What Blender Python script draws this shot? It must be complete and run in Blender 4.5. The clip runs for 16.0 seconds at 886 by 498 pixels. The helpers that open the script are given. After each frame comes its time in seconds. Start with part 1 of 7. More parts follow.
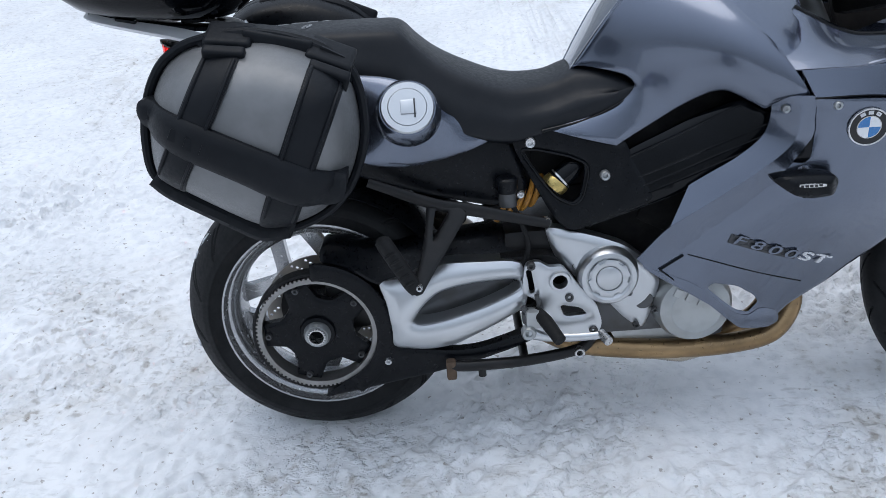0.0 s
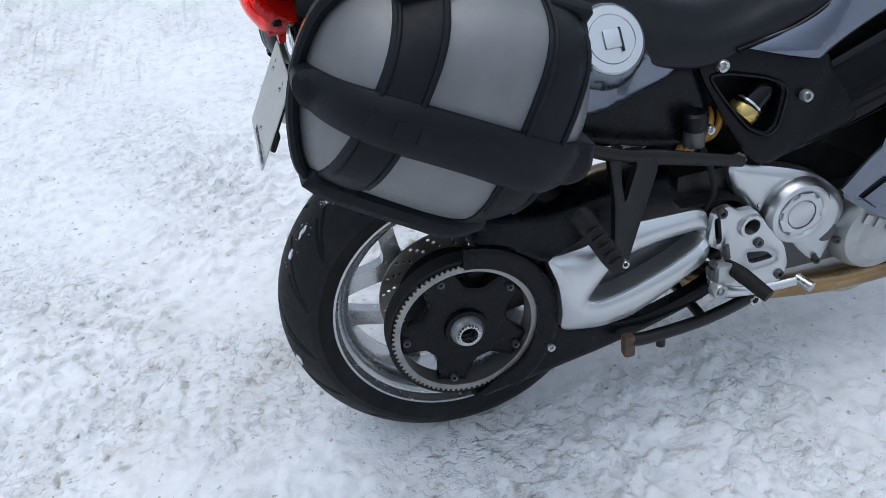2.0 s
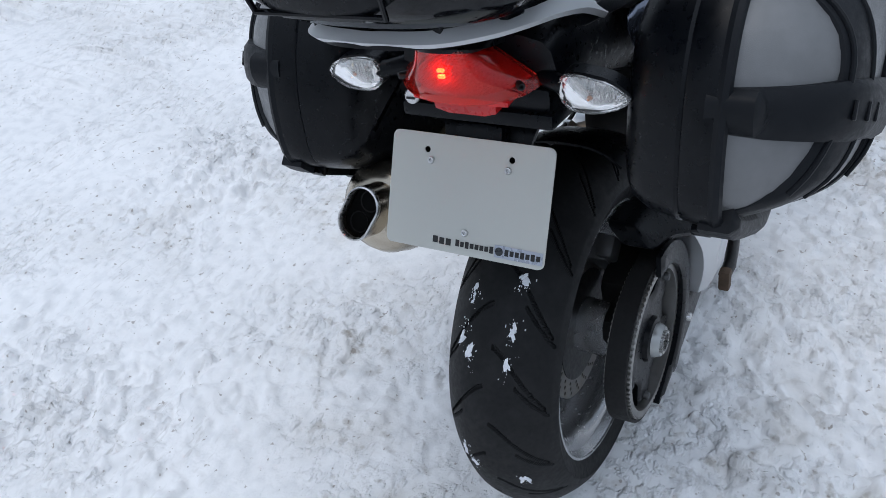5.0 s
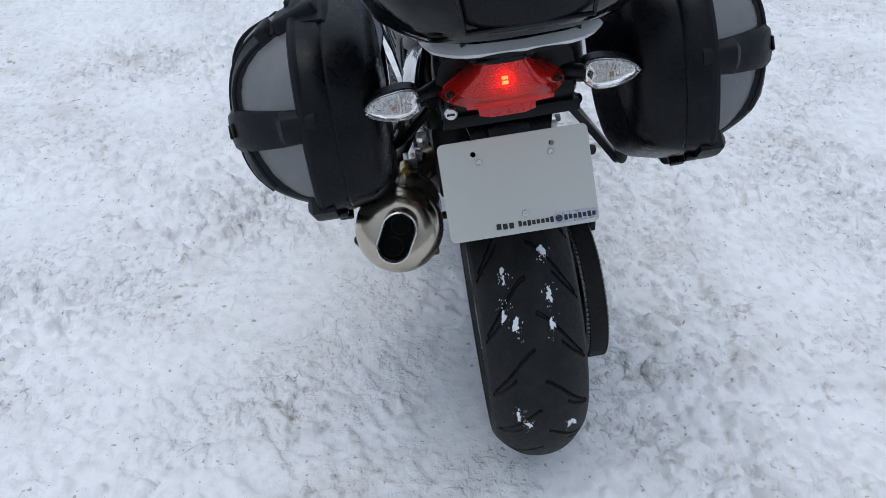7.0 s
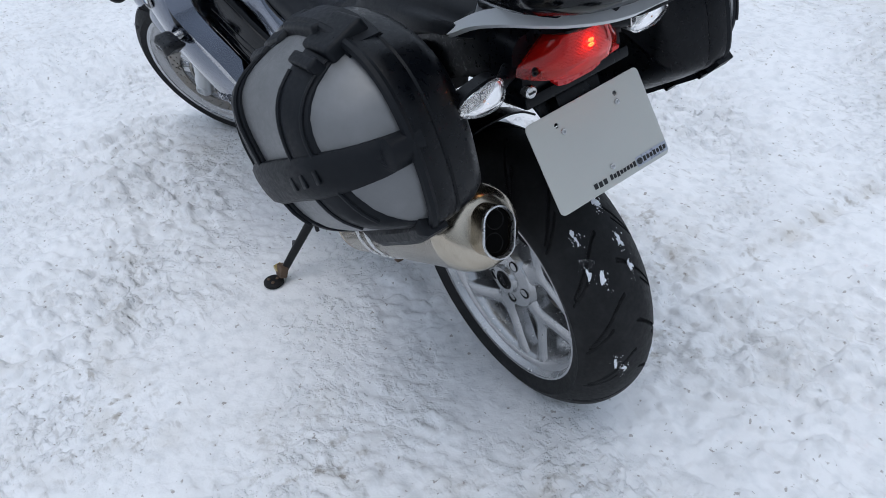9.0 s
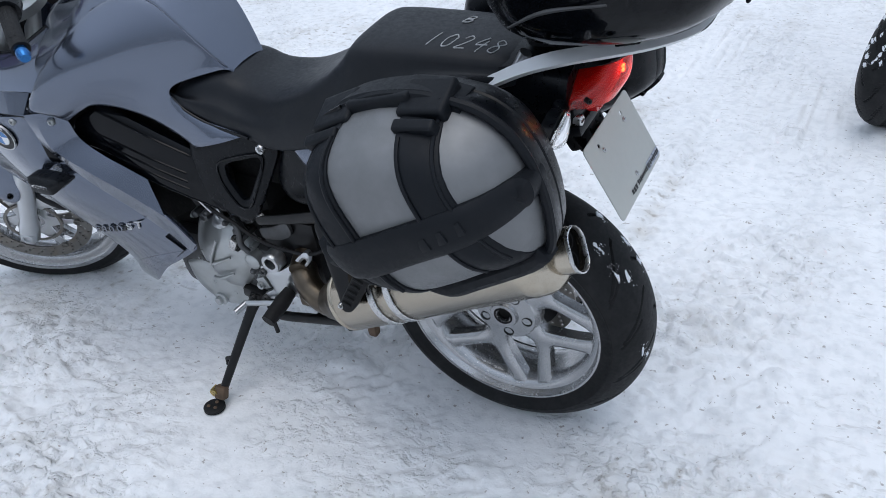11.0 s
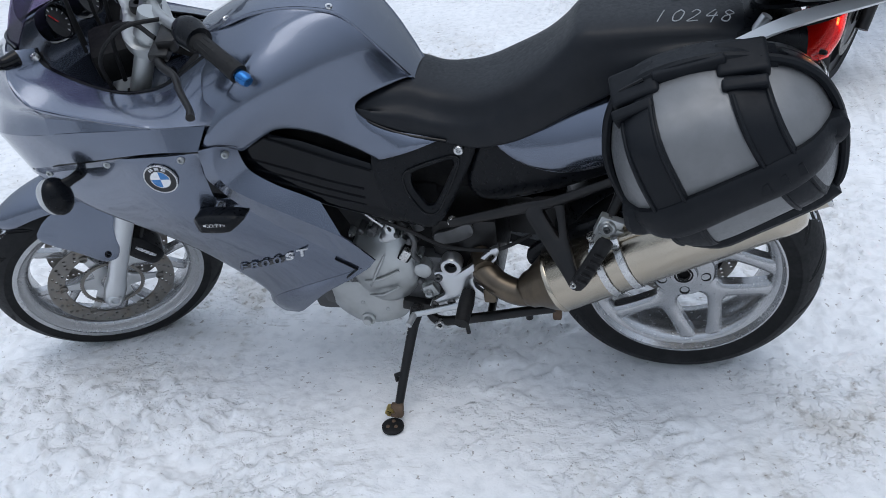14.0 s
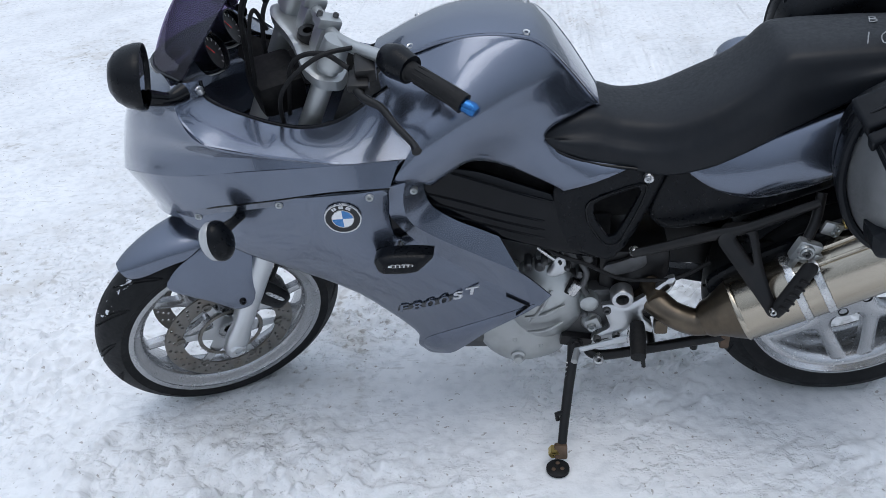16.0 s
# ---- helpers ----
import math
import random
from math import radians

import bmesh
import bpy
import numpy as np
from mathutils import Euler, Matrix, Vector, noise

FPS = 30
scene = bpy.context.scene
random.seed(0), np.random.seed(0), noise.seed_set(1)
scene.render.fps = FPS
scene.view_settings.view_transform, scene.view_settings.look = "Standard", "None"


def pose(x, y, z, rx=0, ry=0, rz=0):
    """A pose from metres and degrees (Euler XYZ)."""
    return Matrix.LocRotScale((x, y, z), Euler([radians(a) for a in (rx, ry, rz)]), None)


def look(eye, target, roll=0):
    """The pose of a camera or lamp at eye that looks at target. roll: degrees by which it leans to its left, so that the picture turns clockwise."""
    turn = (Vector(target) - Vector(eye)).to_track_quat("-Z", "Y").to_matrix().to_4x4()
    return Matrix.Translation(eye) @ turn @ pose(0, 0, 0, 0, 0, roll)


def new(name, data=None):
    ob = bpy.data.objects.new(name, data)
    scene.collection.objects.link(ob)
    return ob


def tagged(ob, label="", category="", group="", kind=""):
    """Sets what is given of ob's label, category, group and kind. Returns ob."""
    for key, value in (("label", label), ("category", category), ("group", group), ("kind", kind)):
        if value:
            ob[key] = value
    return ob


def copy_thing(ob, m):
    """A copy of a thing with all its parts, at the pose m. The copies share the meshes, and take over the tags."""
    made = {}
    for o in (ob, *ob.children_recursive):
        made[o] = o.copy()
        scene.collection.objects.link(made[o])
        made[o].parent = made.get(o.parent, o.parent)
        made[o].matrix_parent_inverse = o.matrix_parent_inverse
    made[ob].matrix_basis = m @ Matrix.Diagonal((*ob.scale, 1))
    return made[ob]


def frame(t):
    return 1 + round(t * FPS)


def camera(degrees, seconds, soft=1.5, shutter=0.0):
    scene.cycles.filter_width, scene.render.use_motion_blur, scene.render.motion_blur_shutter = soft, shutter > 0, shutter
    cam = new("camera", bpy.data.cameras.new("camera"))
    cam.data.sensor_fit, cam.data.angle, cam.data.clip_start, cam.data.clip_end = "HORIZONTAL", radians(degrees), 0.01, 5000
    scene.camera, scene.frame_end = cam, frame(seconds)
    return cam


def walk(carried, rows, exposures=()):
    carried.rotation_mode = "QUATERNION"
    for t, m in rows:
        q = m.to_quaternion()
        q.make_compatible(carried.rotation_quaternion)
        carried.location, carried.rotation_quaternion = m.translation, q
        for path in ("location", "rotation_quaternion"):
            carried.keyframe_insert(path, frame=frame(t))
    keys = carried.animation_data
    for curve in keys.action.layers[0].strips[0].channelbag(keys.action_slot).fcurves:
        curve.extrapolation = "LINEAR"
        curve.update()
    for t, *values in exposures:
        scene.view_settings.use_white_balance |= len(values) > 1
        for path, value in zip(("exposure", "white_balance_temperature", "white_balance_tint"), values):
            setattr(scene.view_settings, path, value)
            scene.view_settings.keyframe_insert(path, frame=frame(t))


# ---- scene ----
cam = camera(55.1, 16.0, soft=0.7)
PATH = [
    (0, (0.318, -1.668, 1.392), (0.276, 0.071, 0.404), -5.0),
    (0.5, (0.159, -1.578, 1.379), (0.205, 0.128, 0.336), -4.4),
    (1, (-0.032, -1.51, 1.39), (0.162, 0.152, 0.294), -4.2),
    (1.5, (-0.155, -1.387, 1.366), (0.128, 0.213, 0.199), -3.8),
    (2, (-0.271, -1.2, 1.374), (0.058, 0.342, 0.145), -5.4),
    (2.5, (-0.402, -1.086, 1.37), (0.064, 0.401, 0.116), -5.5),
    (3, (-0.633, -1.002, 1.386), (0.038, 0.404, 0.132), -4.7),
    (3.5, (-0.767, -0.859, 1.358), (0.043, 0.446, 0.076), -5.3),
    (4, (-0.854, -0.63, 1.347), (0.107, 0.521, 0.024), -6.3),
    (4.2, (-0.888, -0.567, 1.352), (0.157, 0.517, 0.036), -5.8),
    (6.3, (-1.215, 0.036, 1.38), (0.369, 0.241, 0.176), -2.2),
    (6.5, (-1.238, 0.09, 1.381), (0.37, 0.195, 0.197), -1.7),
    (7, (-1.358, 0.293, 1.395), (0.269, 0.159, 0.239), -1.1),
    (7.5, (-1.371, 0.46, 1.39), (0.226, 0.116, 0.236), -0.1),
    (8, (-1.257, 0.629, 1.387), (0.273, 0.094, 0.214), -1.2),
    (8.2, (-1.228, 0.683, 1.402), (0.277, 0.082, 0.23), -1.8),
    (10.3, (-0.821, 1.234, 1.4), (0.205, 0.006, 0.201), -7.0),
    (10.5, (-0.775, 1.272, 1.399), (0.194, -0.029, 0.23), -6.1),
    (11, (-0.658, 1.445, 1.421), (0.192, -0.02, 0.358), -4.9),
    (11.5, (-0.55, 1.603, 1.435), (0.222, 0.054, 0.433), -3.7),
    (12, (-0.402, 1.665, 1.416), (0.283, 0.084, 0.401), -3.5),
    (12.5, (-0.276, 1.677, 1.426), (0.292, 0.067, 0.384), -4.5),
    (13, (-0.178, 1.701, 1.428), (0.321, 0.063, 0.395), -5.8),
    (13.5, (-0.011, 1.796, 1.447), (0.442, 0.137, 0.426), -6.8),
    (14, (0.135, 1.824, 1.437), (0.544, 0.163, 0.4), -6.0),
    (14.5, (0.289, 1.736, 1.429), (0.66, 0.071, 0.384), -5.6),
    (15, (0.401, 1.693, 1.432), (0.745, 0.017, 0.397), -5.2),
    (15.5, (0.558, 1.745, 1.439), (0.823, 0.036, 0.435), -5.0),
    (16, (0.718, 1.822, 1.451), (0.925, 0.099, 0.456), -4.7),
]
walk(cam, [(t, look(eye, target, roll)) for t, eye, target, roll in PATH], [(0.0, 0.22), (2.5, 0.17), (4.0, 0.12), (6.5, -0.04), (8.0, -0.05), (10.5, 0.16), (12.0, 0.14), (14.0, 0.14), (16.0, 0.16)])

# ---- light: overcast winter sky ----
world = bpy.data.worlds.new("overcast_sky")
scene.world = world
world.use_nodes = True
wn, wl = world.node_tree.nodes, world.node_tree.links
SUN_EL, SUN_AZ = 80.0, -30.0
sky = wn.new("ShaderNodeTexSky")
sky.sky_type, sky.sun_disc = "NISHITA", False
sky.sun_elevation, sky.sun_rotation = radians(SUN_EL), radians(SUN_AZ)
sky.air_density, sky.dust_density = 1.0, 3.0
cloud = wn.new("ShaderNodeMix")
cloud.data_type = "RGBA"
cloud.inputs[0].default_value = 0.78
cloud.inputs[7].default_value = (6.5, 7.5, 9.0, 1)
wl.new(sky.outputs[0], cloud.inputs[6])
# an overcast sky: brightest overhead, a third of that at the horizon
aim = wn.new("ShaderNodeTexCoord")
split = wn.new("ShaderNodeSeparateXYZ")
grade = wn.new("ShaderNodeMapRange")
dim = wn.new("ShaderNodeVectorMath")
dim.operation = "SCALE"
for k, v in zip((1, 2, 3, 4), (0.0, 1.0, 0.42, 1.55)):
    grade.inputs[k].default_value = v
wl.new(aim.outputs["Generated"], split.inputs[0])
wl.new(split.outputs[2], grade.inputs[0])
wl.new(cloud.outputs[2], dim.inputs[0])
wl.new(grade.outputs[0], dim.inputs["Scale"])
wl.new(dim.outputs[0], wn["Background"].inputs[0])
wn["Background"].inputs[1].default_value = 0.1
sun = new("sun", bpy.data.lights.new("sun", "SUN"))
sun.data.energy, sun.data.angle, sun.data.color = 0.50, radians(40), (1.0, 0.97, 0.93)
az, el = radians(SUN_AZ), radians(SUN_EL)
sun.matrix_world = look((math.sin(az) * math.cos(el) * 10, math.cos(az) * math.cos(el) * 10, math.sin(el) * 10), (0, 0, 0))
scene.view_settings.exposure = 0.20


# ---- materials ----
def material(name, rgb, rough=0.5, metal=0.0, coat=0.0, grain=0.0, grain_size=400.0, vary=0.12, vary_size=9.0, dirt=None, dirt_amount=0.0, spec=0.5, rough_vary=0.08, trans=0.0, flake=0.0):
    """A surface with a two-scale change of tone, uneven gloss and a fine relief."""
    m = bpy.data.materials.new(name)
    m.use_nodes = True
    n, l = m.node_tree.nodes, m.node_tree.links
    p = n["Principled BSDF"]
    tc = n.new("ShaderNodeTexCoord")

    def noise_of(size, detail):
        t = n.new("ShaderNodeTexNoise")
        t.inputs["Scale"].default_value, t.inputs["Detail"].default_value = size, detail
        l.new(tc.outputs["Object"], t.inputs["Vector"])
        return t.outputs["Fac"]

    def mapped(source, lo, hi, a, b):
        r = n.new("ShaderNodeMapRange")
        for k, v in zip((1, 2, 3, 4), (lo, hi, a, b)):
            r.inputs[k].default_value = v
        l.new(source, r.inputs[0])
        return r.outputs[0]

    def mixed(fac, a, b, kind="MIX"):
        x = n.new("ShaderNodeMix")
        x.data_type, x.blend_type = "RGBA", kind
        for k, v in ((0, fac), (6, a), (7, b)):
            if isinstance(v, (int, float)):
                x.inputs[k].default_value = v
            elif isinstance(v, tuple):
                x.inputs[k].default_value = (*v, 1)
            else:
                l.new(v, x.inputs[k])
        return x.outputs[2]

    broad, fine = noise_of(vary_size, 4), noise_of(vary_size * 14, 3)
    dark = tuple(c * (1 - vary) for c in rgb)
    light = tuple(min(1, c * (1 + vary)) for c in rgb)
    col = mixed(mapped(broad, 0.3, 0.7, 0, 1), dark, light)
    col = mixed(mapped(fine, 0.35, 0.65, 0, vary * 0.8), col, light)
    if dirt:
        col = mixed(mapped(noise_of(vary_size * 3, 8 if metal < 0.5 else 2), 0.45, 0.75, 0, dirt_amount), col, dirt)
    if flake:
        col = mixed(mapped(noise_of(1800, 0), 0.55, 0.75, 0, flake), col, tuple(min(1, c * 1.8 + 0.03) for c in rgb))
    l.new(col, p.inputs["Base Color"])
    l.new(mapped(fine, 0.3, 0.7, max(0.02, rough - rough_vary), min(1, rough + rough_vary)), p.inputs["Roughness"])
    p.inputs["Metallic"].default_value = metal
    p.inputs["Coat Weight"].default_value = coat
    p.inputs["Coat Roughness"].default_value = 0.035
    p.inputs["Specular IOR Level"].default_value = spec
    p.inputs["Transmission Weight"].default_value = trans
    if grain:
        b = n.new("ShaderNodeBump")
        b.inputs["Strength"].default_value = min(1.0, grain)
        b.inputs["Distance"].default_value = 0.0006
        l.new(noise_of(grain_size, 3), b.inputs["Height"])
        l.new(b.outputs[0], p.inputs["Normal"])
    return m


def lamp_material(name, rgb, strength):
    m = bpy.data.materials.new(name)
    m.use_nodes = True
    p = m.node_tree.nodes["Principled BSDF"]
    p.inputs["Emission Color"].default_value = (*rgb, 1)
    p.inputs["Emission Strength"].default_value = strength
    return m


PAINT = material("slate_blue_metallic_paint", (0.122, 0.142, 0.188), 0.24, 0.88, 0.9, vary=0.04, vary_size=3, rough_vary=0.01)
BLACK = material("black_moulded_plastic", (0.0022, 0.0030, 0.0046), 0.32, spec=0.19, grain=0.10, grain_size=900, vary=0.2, dirt=(0.020, 0.021, 0.024), dirt_amount=0.16)
GLOSS = material("black_gloss_plastic", (0.0016, 0.0022, 0.0034), 0.10, spec=0.22, grain=0.0, vary=0.2, dirt=(0.025, 0.026, 0.03), dirt_amount=0.12)
VINYL = material("black_seat_vinyl", (0.0070, 0.0086, 0.0116), 0.44, spec=0.27, grain=0.2, grain_size=1300, vary=0.12, dirt=(0.025, 0.025, 0.026), dirt_amount=0.2)
STRAP = material("charcoal_case_rubber", (0.0052, 0.0066, 0.0090), 0.50, spec=0.19, grain=0.2, grain_size=1100, vary=0.15, dirt=(0.022, 0.023, 0.026), dirt_amount=0.16)
LID = material("grey_textured_case_lid", (0.172, 0.176, 0.180), 0.42, 0.5, grain=0.45, grain_size=1500, vary=0.06, dirt=(0.26, 0.26, 0.27), dirt_amount=0.25)
RUBBER = material("tyre_rubber", (0.0055, 0.0060, 0.0068), 0.62, spec=0.25, grain=0.3, grain_size=500, vary=0.25, dirt=(0.035, 0.035, 0.036), dirt_amount=0.25)
GRIP = material("grip_rubber", (0.008, 0.008, 0.0085), 0.65, spec=0.28, grain=0.6, grain_size=900, vary=0.2)
FRAME = material("black_painted_steel", (0.006, 0.006, 0.0065), 0.36, spec=0.32, grain=0.25, grain_size=300, vary=0.25, dirt=(0.06, 0.05, 0.045), dirt_amount=0.15)
SILVER = material("silver_painted_aluminium", (0.56, 0.575, 0.59), 0.31, 0.95, vary=0.05, vary_size=6, dirt=(0.40, 0.395, 0.38), dirt_amount=0.10, rough_vary=0.02)
WHEEL = material("silver_wheel_lacquer", (0.47, 0.475, 0.485), 0.25, 0.82, vary=0.06, vary_size=6, dirt=(0.30, 0.29, 0.27), dirt_amount=0.12, rough_vary=0.03)
CAST = material("cast_aluminium_cover", (0.44, 0.455, 0.455), 0.38, 0.75, grain=0.05, grain_size=300, vary=0.08, vary_size=7, dirt=(0.20, 0.195, 0.19), dirt_amount=0.35, rough_vary=0.03)
RINGMETAL = material("worn_hard_anodised_ring", (0.30, 0.295, 0.285), 0.42, 0.8, grain=0.05, grain_size=300, vary=0.12, vary_size=9, dirt=(0.10, 0.095, 0.09), dirt_amount=0.4, rough_vary=0.04)
# soiled casting, darkened for shade between engine parts and in the arm recess
CASTDARK = material("soiled_and_shade_dark_cast", (0.105, 0.107, 0.11), 0.5, 0.7, grain=0.10, grain_size=260, vary=0.15, dirt=(0.07, 0.065, 0.06), dirt_amount=0.6, rough_vary=0.05)
# near-black for black parts, and for shade in the engine bay and bores
INNER = material("black_parts_and_bay_shade", (0.004, 0.004, 0.0045), 0.7, spec=0.2, vary=0.3, dirt=(0.025, 0.024, 0.022), dirt_amount=0.5)
STEEL = material("brushed_stainless_silencer", (0.46, 0.41, 0.335), 0.22, 0.98, vary=0.06, vary_size=3, dirt=(0.40, 0.335, 0.24), dirt_amount=0.35, rough_vary=0.02)
STEELDARK = material("heat_stained_steel", (0.13, 0.105, 0.078), 0.33, 0.9, vary=0.3, vary_size=8, dirt=(0.07, 0.058, 0.048), dirt_amount=0.6, rough_vary=0.04)
BRONZE = material("bronzed_exhaust_header", (0.33, 0.22, 0.115), 0.34, 0.9, grain=0.25, vary=0.3, vary_size=8, dirt=(0.16, 0.11, 0.07), dirt_amount=0.6)
RAIL = material("pale_cast_aluminium", (0.66, 0.67, 0.68), 0.42, 0.35, vary=0.05, vary_size=6, rough_vary=0.03)
CHROME = material("zinc_plated_fastener", (0.58, 0.58, 0.58), 0.28, 0.95, vary=0.08)
DISC = material("drilled_disc_steel", (0.22, 0.21, 0.195), 0.36, 0.9, vary=0.10, dirt=(0.20, 0.15, 0.10), dirt_amount=0.4, rough_vary=0.03)
PLATE = material("plain_plate_aluminium", (0.52, 0.525, 0.49), 0.42, 0.15, grain=0.1, vary=0.02, vary_size=5)
PRINT = material("black_print", (0.012, 0.012, 0.013), 0.5)
WHITE = material("white_enamel", (0.75, 0.76, 0.77), 0.3, vary=0.03)
BLUE = material("blue_enamel", (0.02, 0.16, 0.42), 0.25, coat=0.5, vary=0.05)
BLUEBAR = material("blue_anodised_bar_end", (0.03, 0.14, 0.36), 0.22, 0.85, vary=0.08)
RED = material("red_lamp_lens", (0.95, 0.040, 0.025), 0.04, trans=0.85, vary=0.03, spec=0.35, rough_vary=0.02)
REDREF = material("red_reflector", (0.55, 0.012, 0.014), 0.30, coat=0.1, grain=0.3, grain_size=500, vary=0.15)
CLEAR = material("clear_lamp_lens", (0.95, 0.95, 0.95), 0.06, trans=0.95, vary=0.01, rough_vary=0.02)
MIRROR = material("lamp_reflector", (0.75, 0.74, 0.72), 0.16, 0.95, vary=0.1, vary_size=60)
AMBER = material("amber_bulb", (0.40, 0.17, 0.08), 0.2, vary=0.1)
SCREEN = bpy.data.materials.new("smoked_windscreen")
SCREEN.use_nodes = True
_n, _l = SCREEN.node_tree.nodes, SCREEN.node_tree.links
_clear, _gloss, _both = _n.new("ShaderNodeBsdfTransparent"), _n.new("ShaderNodeBsdfGlossy"), _n.new("ShaderNodeMixShader")
_clear.inputs[0].default_value, _gloss.inputs[0].default_value, _gloss.inputs["Roughness"].default_value = (0.42, 0.38, 0.50, 1), (0.9, 0.9, 0.95, 1), 0.04
_both.inputs[0].default_value = 0.07
_l.new(_clear.outputs[0], _both.inputs[1]), _l.new(_gloss.outputs[0], _both.inputs[2])
_l.new(_both.outputs[0], _n["Material Output"].inputs["Surface"])
SPRING = material("ochre_spring_lacquer", (0.50, 0.225, 0.035), 0.35, vary=0.12, dirt=(0.12, 0.08, 0.04), dirt_amount=0.5)
BRASS = material("yellow_passivated_brass", (0.50, 0.38, 0.14), 0.3, 0.9, vary=0.15)
RUST = material("rusty_soiled_steel", (0.10, 0.065, 0.042), 0.75, 0.2, grain=0.7, grain_size=200, vary=0.4, vary_size=30)
CHALK = material("white_chalk_marker", (0.33, 0.34, 0.35), 0.8, vary=0.25, vary_size=60)
LETTER = material("silver_lettering", (0.55, 0.56, 0.58), 0.3, 0.6, vary=0.03)
BADGE = material("dark_badge_letter", (0.03, 0.032, 0.036), 0.3, vary=0.1)
ROYAL = material("royal_blue_paint", (0.012, 0.03, 0.13), 0.25, 0.2, coat=0.5, vary=0.08)
YELLOW = material("yellow_rim_tape", (0.55, 0.55, 0.08), 0.5, vary=0.1)
TYRESNOW = material("snow_crumbs", (0.80, 0.82, 0.86), 0.8, grain=0.9, grain_size=200, vary=0.06, vary_size=40)
GLOW = lamp_material("glowing_bulb", (1.0, 0.62, 0.20), 45.0)
INDLENS = material("grey_clear_lens", (0.40, 0.41, 0.42), 0.10, coat=0.3, vary=0.1, vary_size=60)
MIRRORGLASS = material("mirror_glass", (0.8, 0.8, 0.82), 0.03, 1.0, vary=0.0, rough_vary=0.0)
# near-black for the shade inside the exhaust outlet
THROATDARK = material("outlet_throat_shade", (0.004, 0.004, 0.004), 0.9, spec=0.05, vary=0.3)


def snow_material():
    m = bpy.data.materials.new("trodden_snow")
    m.use_nodes = True
    n, l = m.node_tree.nodes, m.node_tree.links
    p = n["Principled BSDF"]
    tc = n.new("ShaderNodeTexCoord")

    def tex(size, detail, kind="ShaderNodeTexNoise", stretch=None):
        t = n.new(kind)
        t.inputs["Scale"].default_value = size
        t.inputs["Detail"].default_value = detail
        src = tc.outputs["Object"]
        if stretch:
            mp = n.new("ShaderNodeMapping")
            mp.inputs["Rotation"].default_value = (0, 0, radians(stretch[0]))
            mp.inputs["Scale"].default_value = (1, stretch[1], 1)
            l.new(src, mp.inputs["Vector"])
            src = mp.outputs[0]
        l.new(src, t.inputs["Vector"])
        return t.outputs[0]

    def rng(src, lo, hi, a, b):
        r = n.new("ShaderNodeMapRange")
        for k, v in zip((1, 2, 3, 4), (lo, hi, a, b)):
            r.inputs[k].default_value = v
        l.new(src, r.inputs[0])
        return r.outputs[0]

    def mul(a, b):
        x = n.new("ShaderNodeMath")
        x.operation = "MULTIPLY"
        l.new(a, x.inputs[0]), l.new(b, x.inputs[1])
        return x.outputs[0]

    def add(a, b, k):
        x = n.new("ShaderNodeMath")
        x.operation = "MULTIPLY_ADD"
        l.new(b, x.inputs[0]), l.new(a, x.inputs[2])
        x.inputs[1].default_value = k
        return x.outputs[0]

    def mix(fac, a, b):
        x = n.new("ShaderNodeMix")
        x.data_type = "RGBA"
        l.new(fac, x.inputs[0])
        for k, v in ((6, a), (7, b)):
            if isinstance(v, tuple):
                x.inputs[k].default_value = (*v, 1)
            else:
                l.new(v, x.inputs[k])
        return x.outputs[2]

    col = mix(rng(tex(2.2, 5), 0.35, 0.68, 0, 1), (0.850, 0.858, 0.870), (0.772, 0.782, 0.796))
    col = mix(rng(tex(26, 5), 0.45, 0.7, 0, 0.55), col, (0.63, 0.648, 0.668))
    def along_line(nx, ny, off, width, keep=None):
        dot = n.new("ShaderNodeVectorMath")
        dot.operation = "DOT_PRODUCT"
        dot.inputs[1].default_value = (nx, ny, 0)
        l.new(tc.outputs["Object"], dot.inputs[0])
        away = n.new("ShaderNodeMath")
        away.operation = "SUBTRACT"
        away.inputs[1].default_value = off
        l.new(dot.outputs["Value"], away.inputs[0])
        size = n.new("ShaderNodeMath")
        size.operation = "ABSOLUTE"
        l.new(away.outputs[0], size.inputs[0])
        return rng(size.outputs[0], width, width * 0.2, 0.0, 1.0)

    def larger(a, b):
        x = n.new("ShaderNodeMath")
        x.operation = "MAXIMUM"
        l.new(a, x.inputs[0]), l.new(b, x.inputs[1])
        return x.outputs[0]

    # grey-brown grit, thicker in broad patches, along a trodden path and along an old rut
    patch = rng(tex(1.1, 6), 0.50, 0.68, 0.0, 0.9)
    patch = larger(patch, mul(along_line(-0.533, 0.846, 0.436, 0.22), rng(tex(2.6, 3), 0.40, 0.60, 0.1, 1.0)))
    patch = larger(patch, mul(along_line(1.0, 0.0, -0.066, 0.06), mul(along_line(0.0, 1.0, -0.85, 0.75), rng(tex(5, 3), 0.38, 0.55, 0.1, 1.0))))
    col = mix(mul(rng(tex(7, 8), 0.47, 0.66, 0, 0.45), patch), col, (0.46, 0.42, 0.36))
    col = mix(mul(rng(tex(30, 6), 0.56, 0.68, 0, 0.7), patch), col, (0.26, 0.225, 0.18))
    # short darker grey streaks, all drawn one way, and a second set across them
    for turn, size, amount in ((28, 16, 0.42), (-38, 22, 0.30)):
        streak = mul(rng(tex(size, 4, stretch=(turn, 3.6)), 0.60, 0.70, 0, amount), rng(tex(3.1, 3), 0.44, 0.60, 0.0, 1.0))
        col = mix(streak, col, (0.40, 0.385, 0.37))
    # single dark crumbs
    col = mix(rng(tex(60, 2), 0.68, 0.73, 0, 0.6), col, (0.20, 0.165, 0.13))
